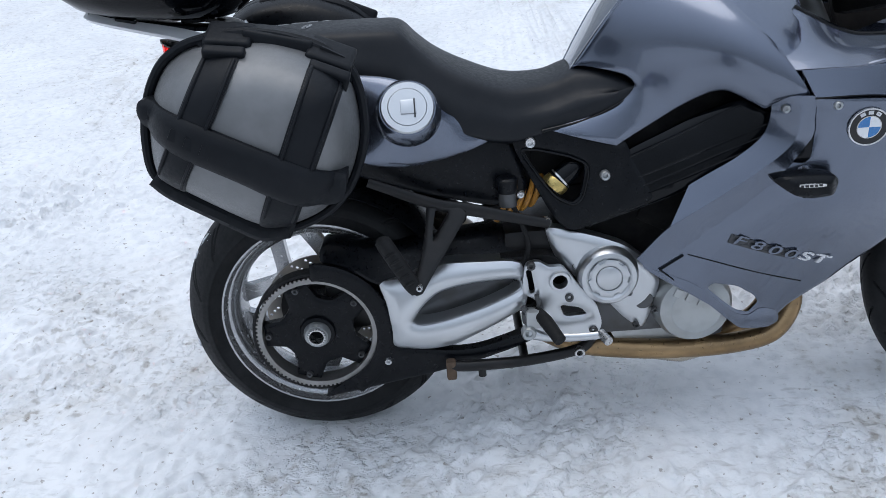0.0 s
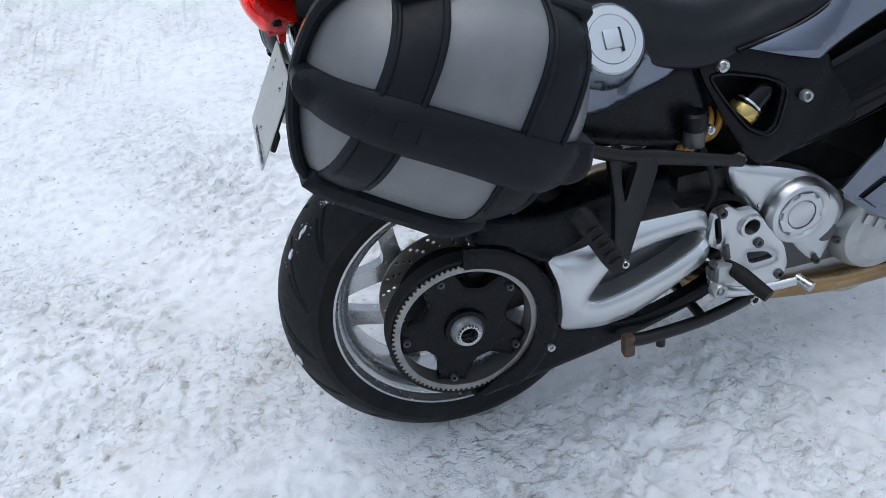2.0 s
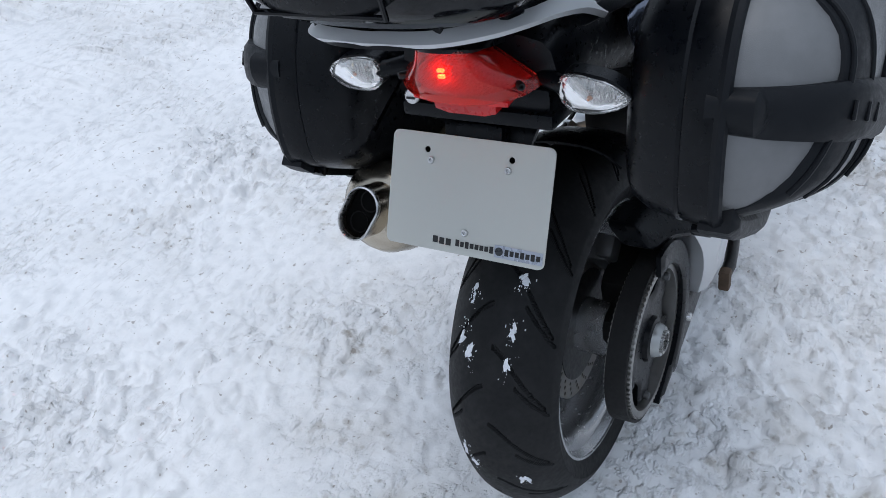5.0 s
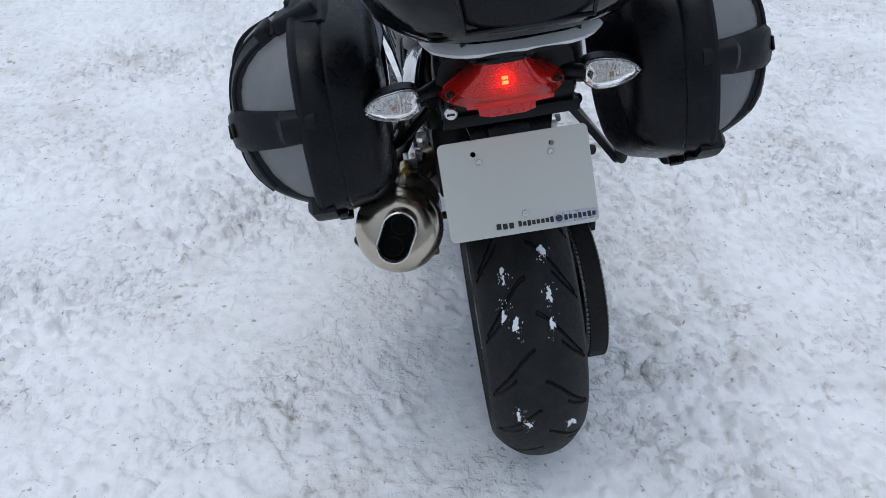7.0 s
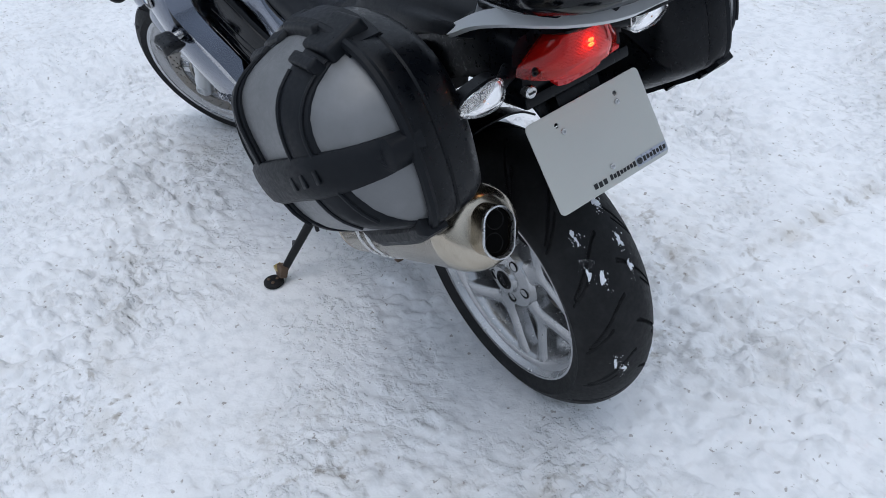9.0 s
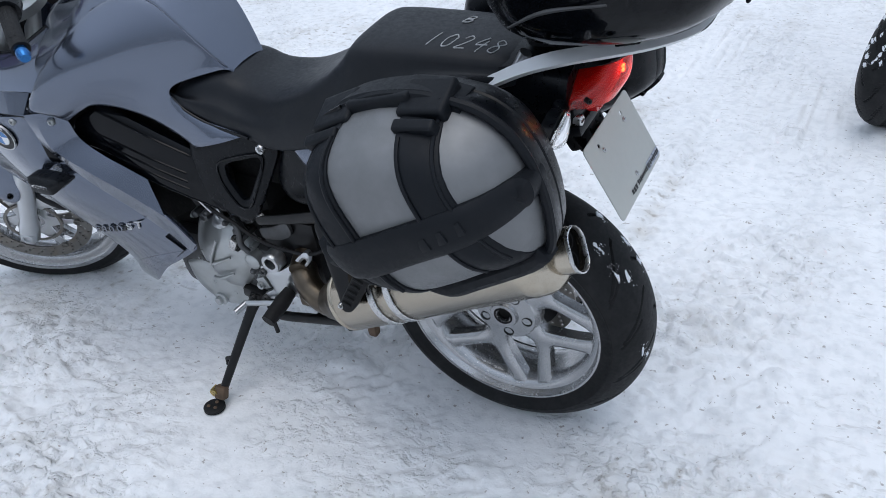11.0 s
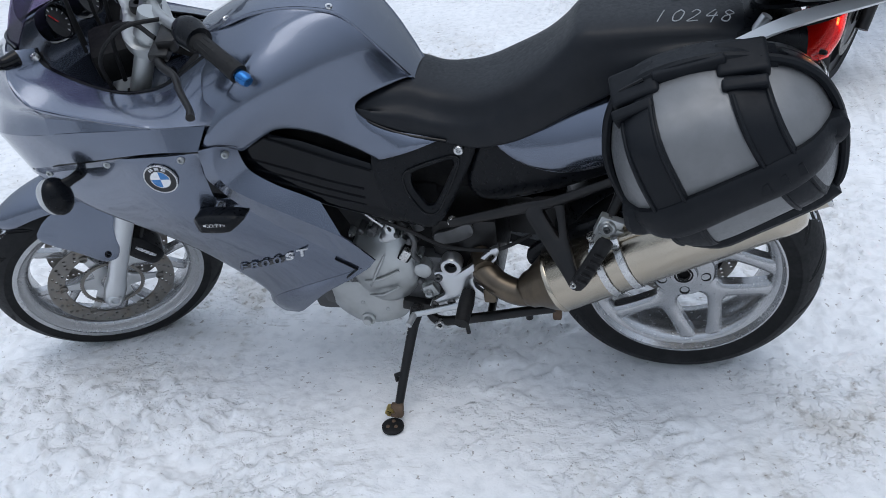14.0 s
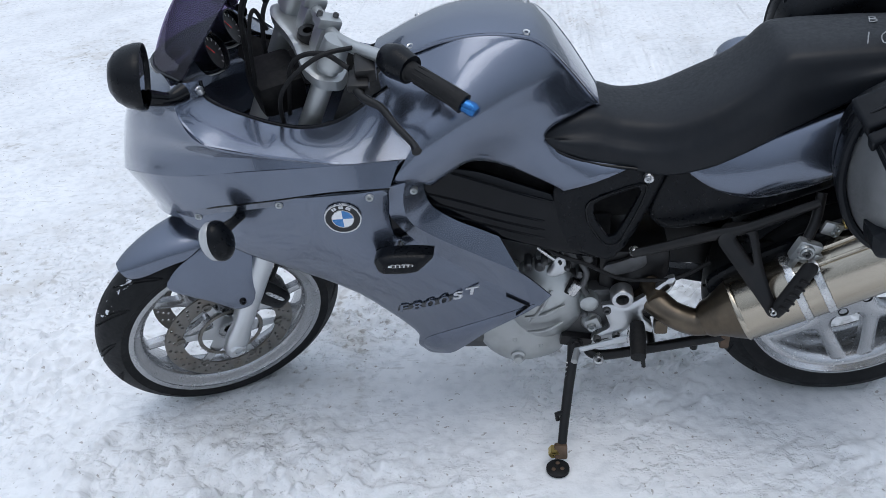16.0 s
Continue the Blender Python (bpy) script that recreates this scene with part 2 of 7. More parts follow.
    l.new(col, p.inputs["Base Color"])
    p.inputs["Roughness"].default_value = 0.62
    p.inputs["Specular IOR Level"].default_value = 0.35
    p.inputs["Subsurface Weight"].default_value = 0.0
    b = n.new("ShaderNodeBump")
    b.inputs["Strength"].default_value, b.inputs["Distance"].default_value = 0.85, 0.0085
    rough_at = rng(tex(2.4, 4), 0.44, 0.62, 0.10, 1.0)
    crust = add(rng(tex(24, 4), 0.52, 0.62, 0.0, 0.60), rng(tex(52, 3), 0.56, 0.66, 0.0, 1.0), 0.45)
    crust = add(crust, rng(tex(15, 5, stretch=(25, 1.6)), 0.55, 0.62, 0.0, 1.0), 0.40)
    crust = mul(crust, rough_at)
    l.new(add(crust, tex(110, 4), 0.14), b.inputs["Height"])
    l.new(b.outputs[0], p.inputs["Normal"])
    return m


SNOW = snow_material()


# ---- mesh tools ----
def finish(bm, name, mat, angle=38):
    bmesh.ops.recalc_face_normals(bm, faces=bm.faces)
    me = bpy.data.meshes.new(name)
    bm.to_mesh(me)
    bm.free()
    me.materials.append(mat)
    me.polygons.foreach_set("use_smooth", [True] * len(me.polygons))
    me.set_sharp_from_angle(angle=radians(angle))
    return me


def part(name, bm, mat, parent=None, label="", m=None, angle=38):
    ob = new(name, finish(bm, name, mat, angle))
    if parent:
        ob.parent = parent
    if m is not None:
        ob.matrix_local = m
    if label:
        tagged(ob, label)
    return ob


def holder(name, parent=None, m=None):
    ob = new(name)
    ob.empty_display_size = 0.05
    if parent:
        ob.parent = parent
    if m is not None:
        ob.matrix_local = m
    return ob


def joined(*bms):
    out = bmesh.new()
    for bm in bms:
        me = bpy.data.meshes.new("tmp")
        bm.to_mesh(me)
        bm.free()
        out.from_mesh(me)
        bpy.data.meshes.remove(me)
    return out


def moved(bm, m):
    bm.transform(m)
    return bm


def catmull(points, n, closed=False):
    """n points along a smooth curve through the given ones."""
    p = np.array(points, float)
    k = len(p)
    u = np.linspace(0, k if closed else k - 1, n, endpoint=not closed)
    i = np.minimum(u.astype(int), (k if closed else k - 1) - 1)
    t = (u - i)[:, None]
    if closed:
        a, b, c, d = p[(i - 1) % k], p[i % k], p[(i + 1) % k], p[(i + 2) % k]
    else:
        q = np.vstack([2 * p[0] - p[1], p, 2 * p[-1] - p[-2]])
        a, b, c, d = q[i], q[i + 1], q[i + 2], q[i + 3]
    return 0.5 * (2 * b + (c - a) * t + (2 * a - 5 * b + 4 * c - d) * t**2 + (3 * b - a - 3 * c + d) * t**3)


def rounded(poly, cut=0.2, times=2):
    """A polygon with its corners cut off, again and again."""
    p = np.array(poly, float)
    for _ in range(times):
        q = np.roll(p, -1, 0)
        p = np.stack([p + (q - p) * cut, q - (q - p) * cut], 1).reshape(-1, 2)
    return p


def dense(poly, step):
    out = []
    for a, b in zip(poly, np.roll(poly, -1, 0)):
        k = max(1, int(np.ceil(np.linalg.norm(b - a) / step)))
        out += [a + (b - a) * j / k for j in range(k)]
    return np.array(out)


def edge_distance(q, poly):
    a, b = poly, np.roll(poly, -1, 0)
    ab = b - a
    t = (((q[:, None] - a) * ab).sum(-1) / ((ab**2).sum(-1) + 1e-12)).clip(0, 1)
    return np.linalg.norm(q[:, None] - a - t[..., None] * ab, axis=-1).min(1)


def inside(q, poly):
    x, y = q[:, :1], q[:, 1:]
    a, b = poly, np.roll(poly, -1, 0)
    cross = ((a[:, 1] > y) != (b[:, 1] > y)) & (x < (b[:, 0] - a[:, 0]) * (y - a[:, 1]) / (b[:, 1] - a[:, 1] + 1e-12) + a[:, 0])
    return cross.sum(1) % 2 == 1


def thin_plate(ctrl):
    """A smooth height over two coordinates through rows of (u, v, height)."""
    c = np.array(ctrl, float)
    x, n = c[:, :2], len(c)
    d = np.linalg.norm(x[:, None] - x[None], axis=-1)
    pm = np.c_[np.ones(n), x]
    w = np.linalg.solve(np.block([[d**3 + 1e-4 * np.eye(n), pm], [pm.T, np.zeros((3, 3))]]), np.r_[c[:, 2], 0, 0, 0])
    return lambda q: (np.linalg.norm(q[:, None] - x[None], axis=-1) ** 3) @ w[:n] + w[n] + q @ w[n + 1 :]


from mathutils.geometry import delaunay_2d_cdt


def sheet(outline, height, thick, side=1, axis="y", step=0.02, roll=0.004, reach=0.006, holes=(), cut=0.2, times=2):
    """A panel with thickness: its outline in the two other axes, its outer face at height(q) along the axis, its rim rolled in."""
    loops = [dense(rounded(o, cut, times), step) for o in (outline, *holes)]
    rims = np.vstack(loops)
    lo, hi = loops[0].min(0), loops[0].max(0)
    gx, gy = np.meshgrid(np.arange(lo[0], hi[0], step), np.arange(lo[1], hi[1], step))
    q = np.c_[gx.ravel(), gy.ravel()]
    q = q + np.array([[0.31, 0.17]]) * step
    fill = [q]
    for lp in loops:
        t = np.roll(lp, -1, 0) - np.roll(lp, 1, 0)
        nrm = np.c_[-t[:, 1], t[:, 0]] / (np.linalg.norm(t, axis=1, keepdims=True) + 1e-9)
        for r in (reach, reach * 2.4):
            fill += [lp + nrm * r, lp - nrm * r]
    good = []
    for k, f in enumerate(fill):
        d = np.min([edge_distance(f, lp) for lp in loops], axis=0)
        ok = inside(f, loops[0]) & (d > (reach * 0.9 if k else max(step * 0.55, reach * 3)))
        for h in loops[1:]:
            ok &= ~inside(f, h)
        good.append(f[ok])
    pts = np.vstack([rims, *good])
    edges, at = [], 0
    for lp in loops:
        edges += [(at + i, at + (i + 1) % len(lp)) for i in range(len(lp))]
        at += len(lp)
    v, e, f, *_ = delaunay_2d_cdt([Vector(p) for p in pts], edges, [], 0, 1e-5)
    v = np.array([tuple(p) for p in v])
    tri = np.array([t for t in f if len(t) == 3])
    mid = v[tri].mean(1)
    keep = inside(mid, loops[0])
    for h in loops[1:]:
        keep &= ~inside(mid, h)
    tri = tri[keep]
    used = np.unique(tri)
    back = -np.ones(len(v), int)
    back[used] = np.arange(len(used))
    v, tri = v[used], back[tri]
    d = np.min([edge_distance(v, lp) for lp in loops], axis=0)
    h = height(v) if callable(height) else np.full(len(v), float(height))
    top = h - roll * np.exp(-((d / reach) ** 1.0) * 1.6)
    low = h - thick

    def at3(q, w):
        w = w * side
        return {"y": (q[0], w, q[1]), "x": (w, q[0], q[1]), "z": (q[0], q[1], w)}[axis]

    bm = bmesh.new()
    a = [bm.verts.new(at3(p, w)) for p, w in zip(v, top)]
    b = [bm.verts.new(at3(p, w)) for p, w in zip(v, low)]
    count = {}
    for t in tri:
        bm.faces.new([a[i] for i in t])
        bm.faces.new([b[i] for i in reversed(t)])
        for i, j in ((t[0], t[1]), (t[1], t[2]), (t[2], t[0])):
            count[(i, j)] = count.get((i, j), 0) + 1
    for i, j in count:
        if (j, i) not in count:
            bm.faces.new((a[j], a[i], b[i], b[j]))
    return bm


def grid_faces(bm, vs, close_u=False, close_v=False):
    nu, nv = len(vs), len(vs[0])
    for i in range(nu if close_u else nu - 1):
        for j in range(nv if close_v else nv - 1):
            q = (vs[i][j], vs[(i + 1) % nu][j], vs[(i + 1) % nu][(j + 1) % nv], vs[i][(j + 1) % nv])
            if len(set(q)) == 4:
                bm.faces.new(q)


def patch(lines, nu=40, nv=16, thick=0.004, inward=None):
    """A smooth skin through lines of points, with thickness along its normals."""
    rows = np.array([catmull(l, nu) for l in lines])
    g = np.array([catmull(rows[:, i], nv) for i in range(nu)])
    du, dv = np.gradient(g, axis=0), np.gradient(g, axis=1)
    nrm = np.cross(du, dv)
    nrm /= np.linalg.norm(nrm, axis=-1, keepdims=True) + 1e-9
    if inward is not None and ((np.array(inward) - g.mean((0, 1))) * nrm.mean((0, 1))).sum() < 0:
        nrm = -nrm
    bm = bmesh.new()
    a = [[bm.verts.new(p) for p in r] for r in g]
    b = [[bm.verts.new(p) for p in r] for r in g + nrm * thick]
    grid_faces(bm, a), grid_faces(bm, b)
    ring = [(i, 0) for i in range(nu)] + [(nu - 1, j) for j in range(1, nv)] + [(i, nv - 1) for i in range(nu - 2, -1, -1)] + [(0, j) for j in range(nv - 2, 0, -1)]
    for (i, j), (k, m) in zip(ring, ring[1:] + ring[:1]):
        bm.faces.new((a[i][j], a[k][m], b[k][m], b[i][j]))
    return bm


def loft(sections, caps=True):
    """A closed skin over rings of points."""
    bm = bmesh.new()
    vs = [[bm.verts.new(p) for p in s] for s in sections]
    grid_faces(bm, vs, close_v=True)
    if caps:
        bm.faces.new(vs[0]), bm.faces.new(vs[-1])
    return bm


def tube(points, radius, n=10, smooth=0, closed=False, flat=1.0, up=(0, 0, 1)):
    """A round or flattened bar along points; radius is one number or one for each point."""
    p = np.array(points, float)
    r = np.full(len(p), radius, float) if np.isscalar(radius) else np.array(radius, float)
    if smooth:
        u = np.linspace(0, 1, len(p))
        k = (len(p) if closed else len(p) - 1) * smooth + (0 if closed else 1)
        r = np.interp(np.linspace(0, 1, k), u, r)
        p = catmull(p, k, closed)
    t = np.roll(p, -1, 0) - np.roll(p, 1, 0) if closed else np.gradient(p, axis=0)
    t /= np.linalg.norm(t, axis=1, keepdims=True) + 1e-9
    ref = np.array(up, float)
    rings, last = [], None
    for i in range(len(p)):
        s = np.cross(t[i], ref) if last is None else last - t[i] * (last @ t[i])
        if np.linalg.norm(s) < 1e-4:
            s = np.cross(t[i], (0.3, 0.9, 0.2))
        s /= np.linalg.norm(s)
        last = s
        w = np.cross(s, t[i])
        rings.append([p[i] + r[i] * (s * flat * math.cos(a) + w * math.sin(a)) for a in np.linspace(0, 2 * math.pi, n, endpoint=False)])
    if closed:
        bm = bmesh.new()
        vs = [[bm.verts.new(q) for q in g] for g in rings]
        grid_faces(bm, vs, True, True)
        return bm
    return loft(rings)


def lathe(profile, segs=48, centre=(0, 0, 0), close=False):
    """A turned form about the y axis through the centre: rows of (radius, y)."""
    bm = bmesh.new()
    cx, cy, cz = centre
    vs = []
    for k in range(segs):
        a = 2 * math.pi * k / segs
        vs.append([bm.verts.new((cx + r * math.cos(a), cy + y, cz + r * math.sin(a))) for r, y in profile])
    grid_faces(bm, vs, True, close)
    bmesh.ops.remove_doubles(bm, verts=bm.verts, dist=1e-6)
    return bm


def block(centre, size, bevel=0.006, turn=(0, 0, 0), segs=2, taper=1.0):
    bm = bmesh.new()
    bmesh.ops.create_cube(bm, size=1)
    for v in bm.verts:
        if v.co.z > 0:
            v.co.x *= taper
            v.co.y *= taper
    bm.transform(Matrix.Diagonal((*size, 1)))
    if bevel:
        bmesh.ops.bevel(bm, geom=list(bm.edges), offset=bevel, segments=segs, affect="EDGES", profile=0.6)
    bm.transform(pose(*centre, *turn))
    return bm


def ball(centre, size, turn=(0, 0, 0), u=20, v=12):
    bm = bmesh.new()
    bmesh.ops.create_uvsphere(bm, u_segments=u, v_segments=v, radius=1)
    bm.transform(pose(*centre, *turn) @ Matrix.Diagonal((*size, 1)))
    return bm


def bolt(centre, r=0.008, side=1, depth=0.006, way=None):
    """A socket-head screw whose head faces along +-y, or along a given way."""
    bm = lathe([(0, -depth * 0.2), (r * 0.45, -depth * 0.2), (r * 0.5, depth * 0.75), (r * 0.85, depth), (r, depth * 0.6), (r, -depth), (0, -depth)], 14)
    if way is not None:
        bm.transform(Matrix.Translation(centre) @ Vector((0, 1, 0)).rotation_difference(Vector(way)).to_matrix().to_4x4())
    else:
        bm.transform(Matrix.Translation(centre) @ Matrix.Diagonal((1, side, 1, 1)))
    return bm


def ring_poly(r, n, phase=0.0, c=(0, 0)):
    return [(c[0] + r * math.cos(phase + 2 * math.pi * k / n), c[1] + r * math.sin(phase + 2 * math.pi * k / n)) for k in range(n)]


def band(line, widths):
    """The outline of a strip along a line in the plane."""
    k = 14
    p = catmull(line, k)
    w = np.interp(np.linspace(0, 1, k), np.linspace(0, 1, len(widths)), widths)[:, None] / 2
    t = np.gradient(p, axis=0)
    nrm = np.c_[-t[:, 1], t[:, 0]] / np.linalg.norm(t, axis=1, keepdims=True)
    return np.vstack([p + nrm * w, (p - nrm * w)[::-1]])


def runs(*lines):
    """An outline of smooth runs that meet in sharp corners."""
    out = []
    for l in lines:
        out += list((catmull(l, 5 * (len(l) - 1) + 1) if len(l) > 2 else np.array(l, float))[:-1])
    return np.array(out)


def inset(poly, d):
    t = np.roll(poly, -1, 0) - np.roll(poly, 1, 0)
    n = np.c_[t[:, 1], -t[:, 0]] / np.linalg.norm(t, axis=1, keepdims=True)
    k = poly + n * d
    return k if edge_distance(k[:1], poly)[0] >= 0 and inside(k, poly).mean() > 0.5 else poly - n * d


# ---- the snow-covered ground ----
def value_noise(x, y, size, seed):
    rs = np.random.RandomState(seed)
    tab = rs.rand(256, 256)
    u, v = x / size, y / size
    i, j = np.floor(u).astype(int), np.floor(v).astype(int)
    fu, fv = u - i, v - j
    fu, fv = fu * fu * (3 - 2 * fu), fv * fv * (3 - 2 * fv)
    g = lambda a, b: tab[a % 256, b % 256]
    return (g(i, j) * (1 - fu) + g(i + 1, j) * fu) * (1 - fv) + (g(i, j + 1) * (1 - fu) + g(i + 1, j + 1) * fu) * fv - 0.5


def spread(lo, hi, fine):
    mid = list(np.arange(lo, hi + fine / 2, fine))
    left, right, s = [], [], fine
    a, b = lo, hi
    while b - hi < 900:
        s *= 1.16
        a, b = a - s, b + s
        left.append(a), right.append(b)
    return np.array(left[::-1] + mid + right)


def snow_ground():
    xs, ys = spread(-1.5, 2.2, 0.0066), spread(-1.25, 1.45, 0.0066)
    x, y = np.meshgrid(xs, ys, indexing="ij")
    near = np.exp(-((np.maximum(0, np.abs(x - 0.4) - 3.5) / 4) ** 2) - (np.maximum(0, np.abs(y) - 3.5) / 4) ** 2)
    turn = x * 0.82 + y * 0.57, y * 0.82 - x * 0.57
    z = 0.016 * value_noise(x, y, 0.55, 1) + 0.011 * value_noise(*turn, 0.17, 2)
    step_up = lambda v, lo, hi: (lambda t: t * t * (3 - 2 * t))(np.clip((v - lo) / (hi - lo), 0, 1))
    wob = 0.022 * value_noise(x, y, 0.03, 8), 0.022 * value_noise(x, y, 0.03, 18)
    trod = np.clip(value_noise(x, y, 0.42, 9) * 1.6 + 0.55, 0.12, 1.1)
    # broken crust: flat lumps with steep sides, at three sizes
    z += trod * (0.014 * step_up(value_noise(x + wob[0], y + wob[1], 0.055, 3), 0.04, 0.20) + 0.012 * step_up(value_noise(turn[0] + wob[1], turn[1] * 1.5 + wob[0], 0.034, 5), 0.02, 0.18))
    z += trod * 0.012 * step_up(value_noise(x - wob[1], y + wob[0], 0.095, 31), 0.10, 0.22)
    z += 0.004 * value_noise(x + wob[1], y, 0.020, 14) * (0.2 + trod) - 0.011 * step_up(value_noise(turn[0] * 0.6, turn[1], 0.05, 12), 0.18, 0.34) * trod
    z += 0.012 * step_up(value_noise(x, y + wob[0], 0.019, 21), 0.26, 0.40) * trod
    # trodden flatter where the tyres and the stand press on it
    for cx, cy, r in ((-0.01, 0.0, 0.20), (1.50, 0.05, 0.18), (0.668, 0.352, 0.09), (-0.68, -1.95, 0.18)):
        w = np.exp(-(((x - cx) ** 2 + (y - cy) ** 2) / r**2) ** 2)
        z = z * (1 - 0.75 * w) - 0.001 * w
    # an old wheel rut with a broken edge, and two fainter ones
    fade = np.clip((-y - 0.25) / 0.15, 0, 1) * np.clip((y + 2.2) / 0.6, 0, 1)
    z -= 0.013 * np.exp(-(((x + 0.072 + 0.4 * wob[0]) / 0.022) ** 2)) * fade
    z += 0.007 * np.exp(-(((x + 0.030 + wob[1]) / 0.030) ** 2)) * fade
    for ang, off, w in ((12, -1.05, 0.05), (75, -0.62, 0.035)):
        c, s = math.cos(radians(ang)), math.sin(radians(ang))
        d = -s * x + c * y - off
        z -= 0.007 * np.exp(-((d / w) ** 2)) * near
    z = z * near
    n, m = len(xs), len(ys)
    verts = np.stack([x, y, z], -1).reshape(-1, 3)
    i, j = np.meshgrid(np.arange(n - 1), np.arange(m - 1), indexing="ij")
    a = (i * m + j).ravel()
    faces = np.stack([a, a + m, a + m + 1, a + 1], -1)
    me = bpy.data.meshes.new("ground")
    me.vertices.add(len(verts)), me.loops.add(faces.size), me.polygons.add(len(faces))
    me.vertices.foreach_set("co", verts.ravel())
    me.loops.foreach_set("vertex_index", faces.ravel())
    me.polygons.foreach_set("loop_start", np.arange(0, faces.size, 4))
    me.polygons.foreach_set("use_smooth", np.ones(len(faces), bool))
    me.update()
    me.validate()
    me.materials.append(SNOW)
    return tagged(new("ground", me), "trodden white snow with grit and old wheel ruts", "ground", kind="structure")


snow_ground()


# ---- the motorcycle ----
bike = tagged(holder("motorcycle", m=pose(0, 0, 0, -6.4)), "slate-blue sport touring motorcycle leaning on its side stand on snow", "motorcycle")
STEER = Matrix.Translation((1.464, 0.025, 0.272)) @ Matrix.Rotation(radians(32), 4, Vector((-0.438, 0, 0.899)))


def tyre(rim_r, top_r, half, grooves, segs=1300, rows=46):
    """A road tyre about the y axis with curved rain grooves cut into its tread."""
    s = np.linspace(-1, 1, rows)
    tread = top_r - (top_r - rim_r) * 0.52 * np.abs(np.clip(s / 0.74, -1, 1)) ** 2.1
    wall = np.interp(np.abs(s), [0.74, 0.9, 1.0], [tread[np.argmin(np.abs(s - 0.74))], rim_r + 0.028, rim_r])
    y = np.interp(np.abs(s), [0, 0.3, 0.74, 0.88, 1.0], [0, 0.42 * half, 0.93 * half, half, 0.86 * half]) * np.sign(s)
    r = np.where(np.abs(s) <= 0.74, tread, wall)
    a = np.linspace(0, 2 * math.pi, segs, endpoint=False)
    A, Y = np.meshgrid(a, y, indexing="ij")
    R = np.tile(r, (segs, 1))
    if grooves:
        pitch = 2 * math.pi / grooves
        for sgn, shift in ((1, 0.0), (-1, 0.5)):
            f = np.clip((sgn * Y / half - 0.06) / 0.80, -1, 2)
            centre = 0.8 * pitch * np.clip(f, 0, 1.2) ** 1.4
            d = (A - centre - shift * pitch + pitch / 2) % pitch - pitch / 2
            on = (f > 0) & (f < 1) & (np.abs(d) < 0.011)
            R = R - 0.0045 * on
            f2 = np.clip((sgn * Y / half - 0.45) / 0.45, -1, 2)
            d2 = (A - 0.45 * pitch * np.clip(f2, 0, 1.2) - (shift + 0.45) * pitch + pitch / 2) % pitch - pitch / 2
            R = R - 0.004 * ((f2 > 0) & (f2 < 1) & (np.abs(d2) < 0.009))
    R = np.where(np.abs(s)[None, :] <= 0.80, R, np.tile(r, (segs, 1)))
    bm = bmesh.new()
    P = np.stack([R * np.cos(A), Y, R * np.sin(A)], -1)
    vs = [[bm.verts.new(p) for p in row] for row in P]
    grid_faces(bm, vs, True, True)
    return bm


def rim(r, half, well):
    """The wheel's barrel: two lips and a dropped well."""
    t = 0.006
    outer = [(r - 0.012, -half), (r, -half), (r + 0.002, -half + 0.004), (r - 0.004, -half + 0.010), (r - 0.016, -half + 0.016), (well + 0.010, -half * 0.45), (well, -half * 0.25)]
    prof = outer + [(a, -b) for a, b in outer[::-1]]
    inner = [(well - t, half * 0.3), (well + 0.004 - t, half * 0.60), (r - 0.031, half * 0.72), (r - 0.025, half * 0.78), (r - 0.019, half * 0.80), (r - 0.011, half - 0.003)]
    prof += [(a, b) for a, b in inner[::-1]] + [(a, -b) for a, b in inner]
    return lathe(prof, 96, close=True)


def drilled_disc(r0, r1, thick, y, rows, count):
    holes = [ring_poly(r0, 64)]
    for k in range(count):
        a = 2 * math.pi * k / count
        for j, rr in enumerate(rows):
            b = a + (j - 1) * 0.07
            holes.append(ring_poly(0.0038, 8, 0, (rr * math.cos(b), rr * math.sin(b))))
    return sheet(ring_poly(r1, 96), y + thick / 2, thick, step=0.03, roll=0.0005, reach=0.0012, holes=holes, cut=0.25, times=0)


Y_HALF = [(0.050, -0.038), (0.084, -0.023), (0.104, -0.028), (0.138, -0.066), (0.166, -0.103), (0.172, -0.126), (0.192, -0.100), (0.211, -0.064), (0.190, -0.074), (0.160, -0.042), (0.131, -0.008)]
Y_SPOKE = Y_HALF + [(x, -y) for x, y in Y_HALF[::-1]]


# rear wheel
RW = pose(-0.012, 0, 0.308)
rear = holder("rear_wheel", bike, RW)
part("tyre", tyre(0.226, 0.318, 0.092, 16, 1500, 104), RUBBER, rear, "black road tyre with curved rain grooves", angle=25)
part("rim", rim(0.236, 0.080, 0.198), WHEEL, rear, "silver cast rim with road grime")
spoke = part("spoke", sheet(Y_SPOKE, lambda q: 0.047 + 0.012 * np.clip((np.hypot(q[:, 0], q[:, 1]) - 0.12) / 0.09, 0, 1), 0.034, step=0.010, roll=0.008, reach=0.008, cut=0.22), WHEEL, rear, "silver forked spoke", m=pose(0, 0, 0, 0, 69))
for k in range(1, 5):
    copy_thing(spoke, pose(0, 0, 0, 0, 69 + 72 * k))
hubp = [(0.016, 0.062), (0.030, 0.062), (0.034, 0.054), (0.070, 0.050), (0.078, 0.040), (0.078, 0.010), (0.050, 0.0), (0.046, -0.12), (0.016, -0.12)]
part("hub", lathe(hubp, 40, close=True), WHEEL, rear, "silver hub with five wheel bolts")
part("axle_bore", lathe([(0, 0.03), (0.021, 0.03), (0.024, 0.060), (0.019, 0.066), (0.015, 0.05), (0, 0.05)], 24), INNER, rear)
